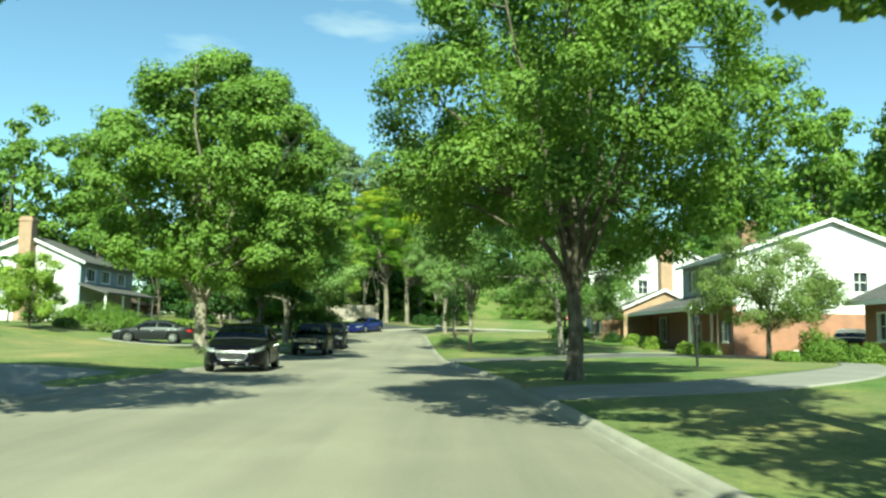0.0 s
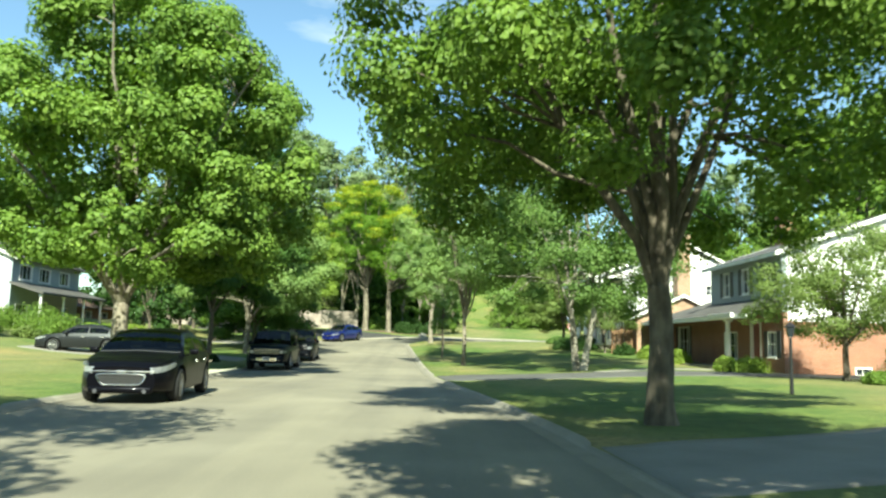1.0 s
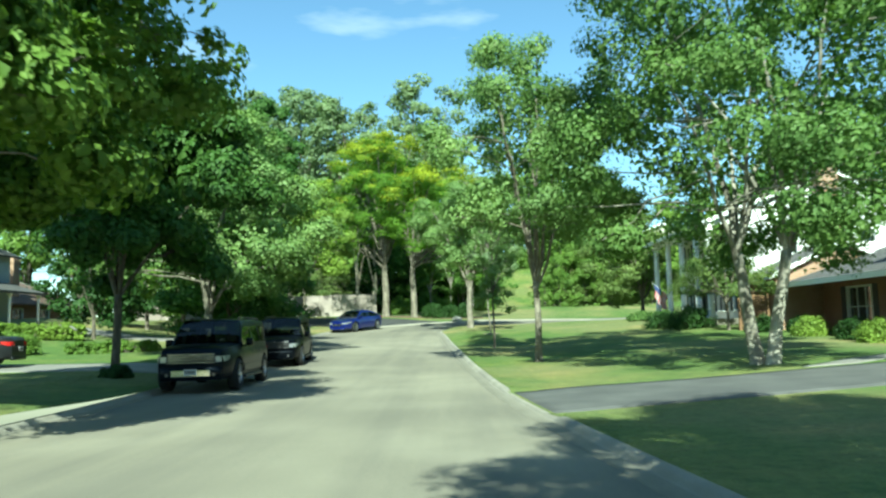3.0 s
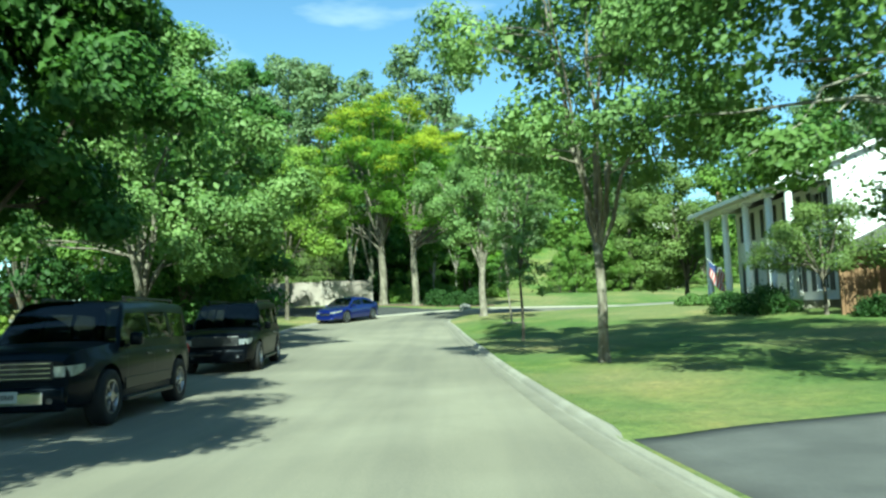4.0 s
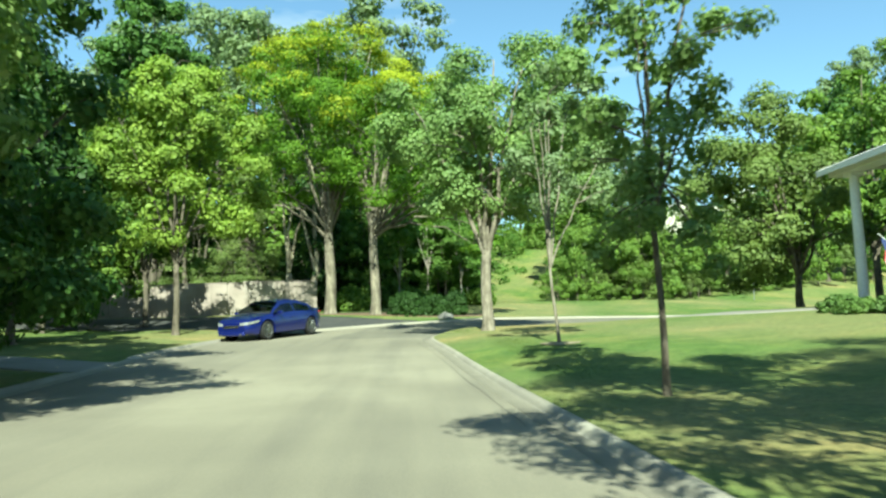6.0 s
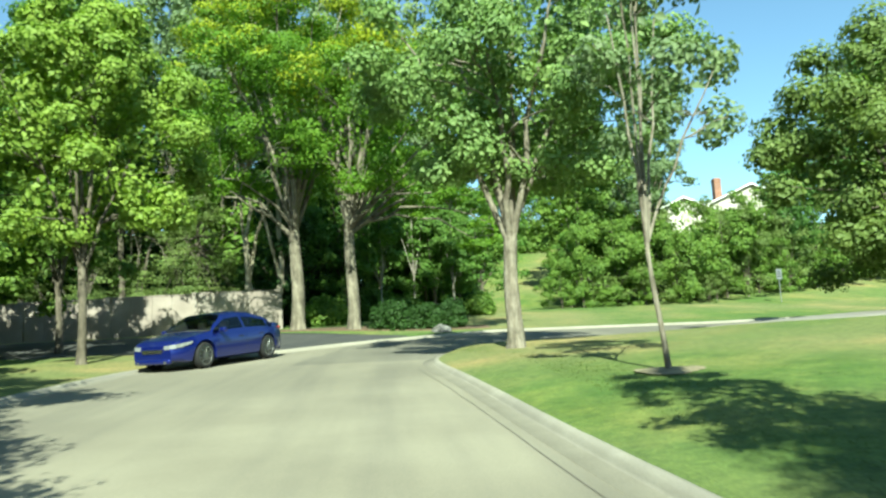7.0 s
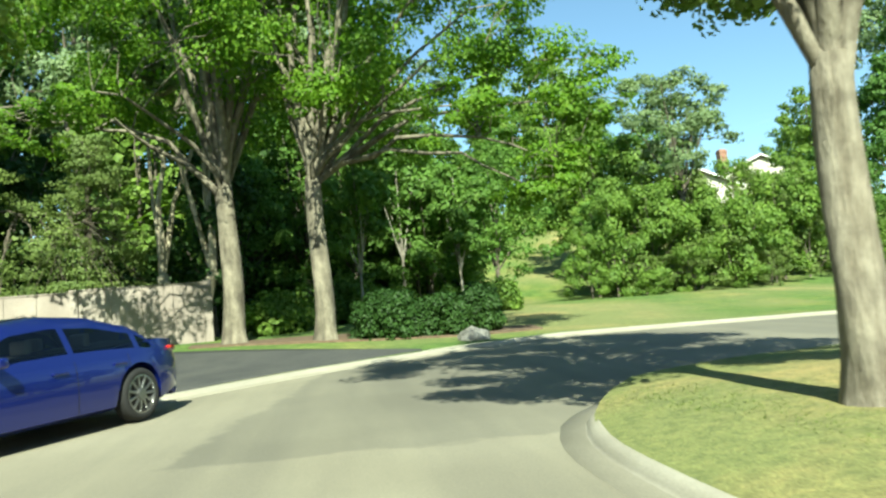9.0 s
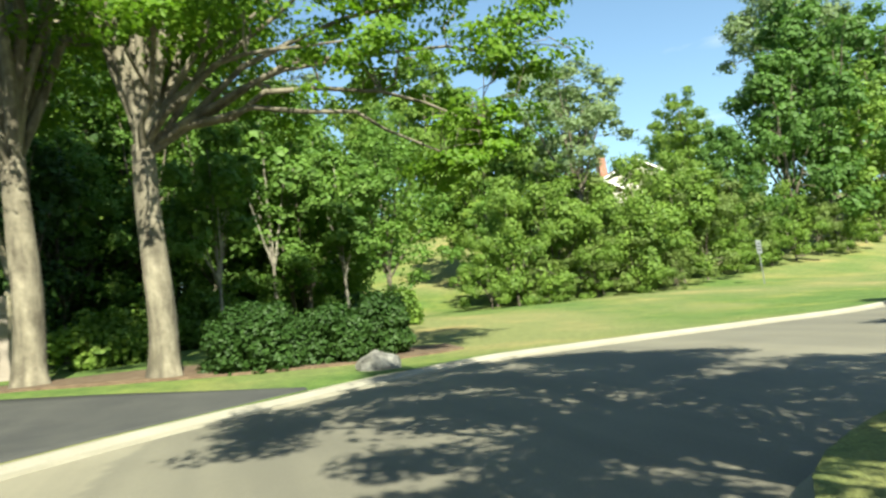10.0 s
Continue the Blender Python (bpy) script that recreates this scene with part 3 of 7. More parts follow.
def make_tree(label, x, y, h, r, bottom, fork, trunk_r, leaf_mat_, bark, seed, clumps=260, per=90, leaf=0.22, shape="round", lumps=0.22,
              clump_size=0.0, limbs=7, lean=(0.0, 0.0), shift=(0.0, 0.0), stems=1, category="tree", group="", twigs=26, z=None, boughs=0, droop=(), core_per=46, core_leaf=1.7, squash=0.75, name="tree", golden=None):
    rng = np.random.default_rng(seed)
    base = tagged(new(name), label, category, group)
    base.location = (x, y, (lawn_z(x, y) if z is None else z) - 0.03)
    cen, heads, bough_size, own = crown_points(clumps, r, bottom, h, shape, rng, lumps, max(8, int(clumps / (boughs or 7))))
    cen[:, 0] += shift[0]
    cen[:, 1] += shift[1]
    heads[:, 0] += shift[0]
    heads[:, 1] += shift[1]
    size = clump_size or r * 0.15
    hearts = heads[own]
    # hanging sprays: dx, dy, height, spread, clumps
    for dx, dy, dz, spread, many in droop:
        cen = np.vstack([cen, np.array([dx, dy, dz]) + rng.normal(size=(many, 3)) * spread * np.array([0.6, 0.6, 0.35])])
        hearts = np.vstack([hearts, np.repeat([[dx, dy, dz - 0.3]], many, 0)])
    clumps = len(cen)
    sizes = size * rng.uniform(0.7, 1.35, clumps)
    if droop:
        sizes[-sum(d[4] for d in droop):] *= 0.6
    verts, faces = [], []
    for s in range(stems):
        off = np.array([0.0, 0.0, 0.0]) if stems == 1 else np.array([math.cos(s * 2.4 + seed), math.sin(s * 2.4 + seed), 0]) * trunk_r * 1.1
        tip = np.array([lean[0], lean[1], fork]) + off * (3.5 if stems > 1 else 0)
        path, rad = [], []
        for k in range(13):
            t = (k / 12) ** 1.6
            bend = np.array([math.sin(seed + t * 3), math.cos(seed * 1.3 + t * 2.5), 0]) * 0.06 * fork * 0.25 * t
            path.append(off + (tip - off) * t + bend)
            rad.append(trunk_r * (1 + 0.32 * math.exp(-t * fork / 0.22)) * (1 - 0.22 * t))
        tube(verts, faces, path, rad, 12, seed)
        top, rt = path[-1], rad[-1]
        order = rng.permutation(clumps)
        if droop:
            order = np.concatenate([np.arange(clumps - 1, clumps - sum(d[4] for d in droop), -4), order])
        mine = limbs if stems == 1 else max(2, limbs // stems)
        ends = []
        want = [2 * math.pi * (q + 0.35 * rng.random()) / mine + s for q in range(mine)]
        for q, ang in enumerate(want):
            best, score = None, 1e9
            for i in order[-120:]:
                p = cen[i]
                da = abs((math.atan2(p[1], p[0]) - ang + math.pi) % (2 * math.pi) - math.pi)
                target = bottom + (h - bottom) * (0.48 + 0.42 * ((q * 0.618) % 1))
                sc = da * 2 + abs(p[2] - target) / (h - bottom) * 3 + 1.5 * abs(math.hypot(p[0], p[1]) - 0.42 * r) / r
                if sc < score:
                    best, score = p, sc
            ends.append(best)
        if stems == 1:
            ends.append(np.array([shift[0] * 0.8, shift[1] * 0.8, bottom + 0.85 * (h - bottom)]))
            ends += [np.array([dx, dy, dz + 0.2]) for dx, dy, dz, _, many in droop if many > 9]
        joints = []
        for q, end in enumerate(ends):
            start = top - np.array([0, 0, 0.25 * rng.random() * fork * 0.4])
            limb, lr = [], []
            r0 = rt * rng.uniform(0.42, 0.62) if q < mine else rt * (0.75 if q == mine else 0.34)
            mid = start + (end - start) * 0.45 + np.array([0, 0, (end[2] - start[2]) * 0.12 if q <= mine else 0.9 + 0.12 * np.linalg.norm(end - start)])
            for k in range(8):
                t = k / 7
                pt = (1 - t) ** 2 * start + 2 * t * (1 - t) * mid + t * t * end
                pt = pt + rng.normal(size=3) * 0.03 * r * (0.3 if k in (0, 7) else 1) * 0.5
                limb.append(pt)
                lr.append(r0 * (1 - 0.85 * t) + 0.008)
                if 1 < k:
                    joints.append((pt, lr[-1]))
            tube(verts, faces, limb, lr, 7, seed + q)
        jp = np.array([j[0] for j in joints])
        for i in order[:twigs // stems * 2]:
            end = cen[i]
            d = np.linalg.norm(jp - end, axis=1) + (jp[:, 2] > end[2]) * 2.0
            j = int(np.argmin(d))
            start, r0 = joints[j]
            tw = [start + (end - start) * t + np.array([0, 0, 0.12 * r * t * (1 - t)]) + rng.normal(size=3) * 0.02 * r * t * (1 - t) * 4 for t in np.linspace(0, 1, 5)]
            tube(verts, faces, tw, [min(r0 * 0.5, 0.03 * (1 - 0.8 * t) + 0.005 + r0 * 0.12 * (1 - t)) for t in np.linspace(0, 1, 5)], 5, seed)
    part_mesh("trunk", mesh_of("trunk", verts, faces, bark, True), base)
    # a coarser inner layer lies in the shade of the boughs
    deep = np.array([shift[0], shift[1], bottom + 0.42 * (h - bottom)])
    inner = deep + (heads - deep) * 0.62
    core_sizes = np.concatenate([np.full(len(heads), bough_size * 0.78), np.full(len(inner), bough_size * 1.15)])
    young = np.zeros(clumps, bool)
    if golden:
        # sunlit top and bough ends are coloured gold, together with the newest growth
        reach = np.hypot(cen[:, 0] - shift[0], cen[:, 1] - shift[1]) / r
        young = (cen[:, 2] - bottom) / (h - bottom) + 0.45 * reach + 0.12 * rng.normal(size=clumps) > 0.98
        part_mesh("crown_tip", leaves_mesh("crown_tip", cen[young], sizes[young], per, leaf, rng, golden, hearts=hearts[young], squash=squash), base, "golden new growth and sunlit crown top")
    part_mesh("crown", leaves_mesh("crown", cen[~young], sizes[~young], per, leaf, rng, leaf_mat_, core=np.vstack([heads, inner]), core_size=core_sizes, core_per=core_per, core_leaf=core_leaf, hearts=hearts[~young], squash=squash), base)
    return base


def bush(name, label, x, y, rx, ry, h, mat, seed, clumps=60, per=110, leaf=0.09, category="shrub", group="", z=None, turn=0.0, boxy=0.0, lumpy=False):
    rng = np.random.default_rng(seed)
    base = tagged(new(name), label, category, group)
    base.location = (x, y, (lawn_z(x, y) if z is None else z) - 0.02)
    base.rotation_euler = (0, 0, radians(turn))
    cen = []
    while len(cen) < clumps:
        v = rng.uniform(-1, 1, 3)
        v[2] = abs(v[2])
        e = 2 + 6 * boxy
        d = (abs(v[0]) ** e + abs(v[1]) ** e + abs(v[2]) ** e) ** (1 / e)
        if 0.45 < d < 0.95 + 0.0 * v[0]:
            cen.append((v[0] * rx * 0.88, v[1] * ry * 0.88, 0.06 * h + v[2] * h * 0.86))
    cen = np.array(cen)
    if lumpy:
        lead = cen[rng.choice(clumps, 9, False)] * rng.uniform(0.6, 1.15, (9, 1))
        pick = rng.integers(0, 9, clumps)
        cen = 0.3 * cen + 0.7 * (lead[pick] + rng.normal(size=(clumps, 3)) * 0.26 * np.array([rx, ry, h * 0.7]))
        cen[:, 2] = np.maximum(cen[:, 2], 0.08 * h)
        base.rotation_euler[2] = rng.random() * 6
    verts, faces = [], []
    for i in range(0, clumps, max(1, clumps // 9)):
        tube(verts, faces, [np.array([0.0, 0, 0]) + cen[i] * np.array([0.15, 0.15, 0]), cen[i] * 0.55, cen[i]], [0.03, 0.02, 0.006], 5)
    part_mesh("stem", mesh_of("stem", verts, faces, M_BARK, True), base)
    size = max(0.10, 0.22 * min(rx, ry, h) * 1.3)
    part_mesh("foliage", leaves_mesh("foliage", cen, size * rng.uniform(0.8, 1.2, clumps), per, leaf, rng, mat, squash=0.85, core=cen[::3] * np.array([0.7, 0.7, 0.75]), core_size=size * 1.3, core_per=16), base)
    return base


# street trees
make_tree("broad maple with a dark forked trunk on the verge", 3.5, 19.9, 12.2, 6.0, 2.9, 2.3, 0.22, M_LEAF_MAPLE, M_BARK, 1, 1150, 84, 0.112, limbs=10, lumps=0.14, clump_size=0.46, boughs=9, core_per=100, core_leaf=1.3)
make_tree("large rounded maple with pale trunk on the lawn", -10.4, 33.5, 13.1, 6.5, 2.5, 2.0, 0.30, M_LEAF_MAPLE, M_BARK_PALE, 2, 1200, 76, 0.145, limbs=8, lumps=0.08, clump_size=0.48, boughs=9, core_per=110, core_leaf=1.5, shift=(0.3, 0), droop=((3.4, -2.4, 4.2, 1.3, 26), (4.6, 0.4, 4.8, 1.3, 24), (1.0, -4.4, 4.0, 1.2, 18)))
make_tree("broad maple overhanging the street from the east verge", 5.4, 7.2, 10.9, 4.5, 5.2, 3.4, 0.28, M_LEAF_MAPLE, M_BARK, 3, 420, 60, 0.16, clump_size=0.56, droop=((-2.5, -1.0, 4.15, 0.34, 7),), core_per=90, shift=(-2.2, 0.2))
make_tree("broad maple overhanging a concrete driveway", -9.9, 6.5, 11.4, 5.8, 4.6, 3.0, 0.26, M_LEAF_MAPLE, M_BARK, 4, 380, 56, 0.18, clump_size=0.62, shift=(0.7, 0), droop=((5.2, 1.4, 5.0, 0.45, 9),))
make_tree("dark maple on a slim trunk by the driveway", -10.7, 45.6, 9.4, 3.5, 2.5, 2.4, 0.13, M_LEAF_DUSK, M_BARK, 5, 620, 56, 0.15, clump_size=0.44, boughs=8, lumps=0.12, shift=(0.9, 0), core_per=90, core_leaf=1.5)
make_tree("twin-stemmed birch with whitish bark", 6.95, 42.9, 16.2, 6.5, 2.2, 2.9, 0.17, M_LEAF_BIRCH, M_BARK_BIRCH, 6, 1200, 56, 0.112, stems=2, limbs=10, lumps=0.28, clump_size=0.50, boughs=9, core_per=70)
make_tree("slender maple with an open, light crown", 1.95, 48.9, 10.9, 4.3, 4.2, 2.7, 0.12, M_LEAF_SILVER, M_BARK_PALE, 7, 480, 72, 0.112, lumps=0.3, limbs=8, clump_size=0.40, boughs=8, core_per=30)
make_tree("young narrow tree with a thin trunk", 1.05, 58.0, 7.9, 1.25, 1.3, 2.4, 0.05, M_LEAF_SILVER, M_BARK, 8, 240, 34, 0.09, shape="column", limbs=4, lumps=0.35, clump_size=0.24, twigs=20, core_per=8, boughs=4)
make_tree("young tree with bare pale limbs and sparse leaves", 1.4, 66.6, 6.9, 1.5, 2.9, 1.9, 0.042, M_LEAF_GREY, M_BARK_PALE, 9, 90, 44, 0.11, shape="column", limbs=6, clump_size=0.28, twigs=20, lean=(-0.12, 0.1), core_per=4)
make_tree("maple with a straight pale trunk at the corner", 0.47, 73.9, 10.6, 4.3, 3.8, 2.7, 0.20, M_LEAF_SILVER, M_BARK_PALE, 10, 640, 78, 0.118, limbs=7, lumps=0.24, clump_size=0.40, boughs=8, core_per=34, shift=(0.7, 0.2))
make_tree("spreading maple with a pale pruned trunk", -11.1, 55.4, 10.8, 4.9, 2.2, 1.8, 0.21, M_LEAF_SILVER, M_BARK_PALE, 11, 640, 66, 0.135, lumps=0.12, clump_size=0.44, boughs=8)
make_tree("dense dark tree in the shade beside the lawn", -12.2, 62.4, 10.4, 4.8, 0.8, 1.6, 0.17, M_LEAF_DUSK, M_BARK, 12, 480, 56, 0.16, clump_size=0.5, boughs=8, core_per=90)
make_tree("bright yellow-green maple with a slim trunk", -11.4, 78.8, 11.0, 3.8, 3.3, 2.8, 0.13, M_LEAF_BRIGHT, M_BARK, 13, 540, 64, 0.135, lumps=0.10, clump_size=0.38, boughs=8)
make_tree("tall honey locust with layered yellow-green foliage", -6.4, 90.6, 16.6, 6.7, 6.2, 4.6, 0.31, M_LEAF_LOCUST, M_BARK_LOCUST, 14, 1150, 60, 0.125, shape="dome", limbs=12, lumps=0.16, clump_size=0.60, boughs=9, core_per=16, squash=0.4, twigs=60, droop=((-4.2, -1.6, 6.0, 1.0, 14), (-6.0, -1.0, 6.6, 1.0, 14), (-2.6, -3.0, 6.2, 0.9, 12)), golden=M_LEAF_GOLD_LIT)
make_tree("honey locust with drooping green branches", -3.85, 88.9, 13.2, 5.6, 5.4, 4.4, 0.27, M_LEAF_LOCUST, M_BARK_LOCUST, 15, 620, 64, 0.12, shape="dome", limbs=9, lumps=0.3, shift=(2.2, -0.6), clump_size=0.58, core_per=10, squash=0.4, twigs=50, droop=((3.4, -2.6, 5.2, 1.0, 14), (5.2, -0.6, 5.4, 1.0, 14), (0.6, -3.4, 5.6, 0.8, 10), (4.6, -1.6, 7.0, 1.1, 18), (5.4, -0.8, 8.6, 1.2, 18), (4.0, -2.4, 8.8, 1.2, 16), (6.0, -1.9, 3.8, 0.9, 22), (6.8, -1.9, 5.2, 1.0, 26), (5.2, -2.0, 3.3, 0.7, 14), (7.2, -1.8, 6.5, 0.9, 20)), golden=M_LEAF_GOLD_LIT)
make_tree("old forked tree with pale peeling trunk behind the wall", -8.7, 97.0, 13.6, 3.6, 8.6, 2.4, 0.25, M_LEAF_GREY, M_BARK_PEEL, 16, 160, 44, 0.2, stems=2, limbs=6, clump_size=0.45, twigs=50)
make_tree("tall deep-green maple standing over the other crowns", -18.2, 97.0, 21.5, 4.2, 6.5, 5.0, 0.28, M_LEAF_GREEN, M_BARK, 18, 520, 36, 0.26, lumps=0.2, clump_size=0.55, boughs=8)
make_tree("bushy low-branched tree at the end of the colonnade", 12.3, 75.6, 8.0, 3.5, 0.9, 1.2, 0.14, M_LEAF_OLIVE, M_BARK, 19, 380, 52, 0.14, lumps=0.3, clump_size=0.42, boughs=8, shift=(-0.9, 0.6))
make_tree("spreading crab apple with feathery olive foliage", 15.0, 35.0, 5.6, 3.7, 1.5, 1.4, 0.12, M_LEAF_OLIVE, M_BARK, 17, 300, 110, 0.08, lumps=0.25, clump_size=0.44, squash=0.6)

# ---- woods behind the street ----
def wood_tree(kind, seed):
    """One of a few far trees; copies share its meshes."""
    if kind == "broad":
        return make_tree("leafy green woodland tree", 0, 0, 13.0, 4.2, 2.2, 3.0, 0.2, M_LEAF_MAPLE, M_BARK, seed, 300, 24, 0.25, z=0, twigs=4, core_per=24, clump_size=0.46, boughs=7, group="woodland trees")
    if kind == "green":
        return make_tree("deep green woodland tree", 0, 0, 13.0, 4.2, 1.4, 3.0, 0.2, M_LEAF_GREEN, M_BARK, seed, 300, 24, 0.25, z=0, twigs=4, core_per=24, clump_size=0.46, boughs=7, lumps=0.3, group="woodland trees")
    if kind == "bright":
        return make_tree("light green woodland tree", 0, 0, 11.0, 3.6, 1.2, 2.5, 0.15, M_LEAF_FRESH, M_BARK, seed, 280, 30, 0.17, z=0, twigs=4, core_per=24, clump_size=0.38, boughs=7, group="woodland trees")
    if kind == "dark":
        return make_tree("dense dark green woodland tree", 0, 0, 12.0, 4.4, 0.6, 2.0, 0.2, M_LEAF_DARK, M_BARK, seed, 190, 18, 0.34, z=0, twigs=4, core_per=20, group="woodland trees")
    if kind == "tall":
        return make_tree("tall grey-green woodland tree with an airy top", 0, 0, 22.0, 6.0, 11.0, 9.0, 0.3, M_LEAF_GREY, M_BARK, seed, 420, 26, 0.27, shape="dome", lumps=0.4, z=0, twigs=30, core_per=14, clump_size=0.62, boughs=8, squash=0.5, group="tall woodland trees")
    if kind == "slim":
        return make_tree("slim young tree with a whitish stem", 0, 0, 8.5, 1.9, 2.6, 2.4, 0.07, M_LEAF_FRESH, M_BARK_BIRCH, seed, 100, 36, 0.18, z=0, twigs=8, clump_size=0.3, group="slim woodland trees")
    if kind == "wild":
        return make_tree("tall wild shrub with arching stems at the wood's edge", 0, 0, 5.0, 2.3, 0.1, 0.5, 0.06, M_LEAF_MAPLE, M_BARK, seed, 170, 36, 0.13, z=0, twigs=6, limbs=6, core_per=20, clump_size=0.30, boughs=7, lumps=0.45, category="shrub", group="wild shrubs", name="wild_shrub")
    if kind == "light":
        return make_tree("lighter wild shrub in the thicket on the bank", 0, 0, 5.0, 2.2, 0.1, 0.5, 0.06, M_LEAF_OLIVE, M_BARK, seed, 160, 36, 0.13, z=0, twigs=6, limbs=6, core_per=20, clump_size=0.30, boughs=7, lumps=0.45, category="shrub", group="wild shrubs", name="wild_shrub")
    return make_tree("feathery pine with drooping tiers of needles", 0, 0, 11.0, 3.6, 0.6, 6.0, 0.16, M_LEAF_OLIVE, M_BARK, seed, 260, 72, 0.11, shape="cone", z=0, twigs=40, squash=0.16, clump_size=0.78, core_per=10, boughs=5, lumps=0.12, group="pines")


WOOD = {k: [] for k in ("broad", "green", "bright", "dark", "tall", "slim", "pine", "wild", "light")}
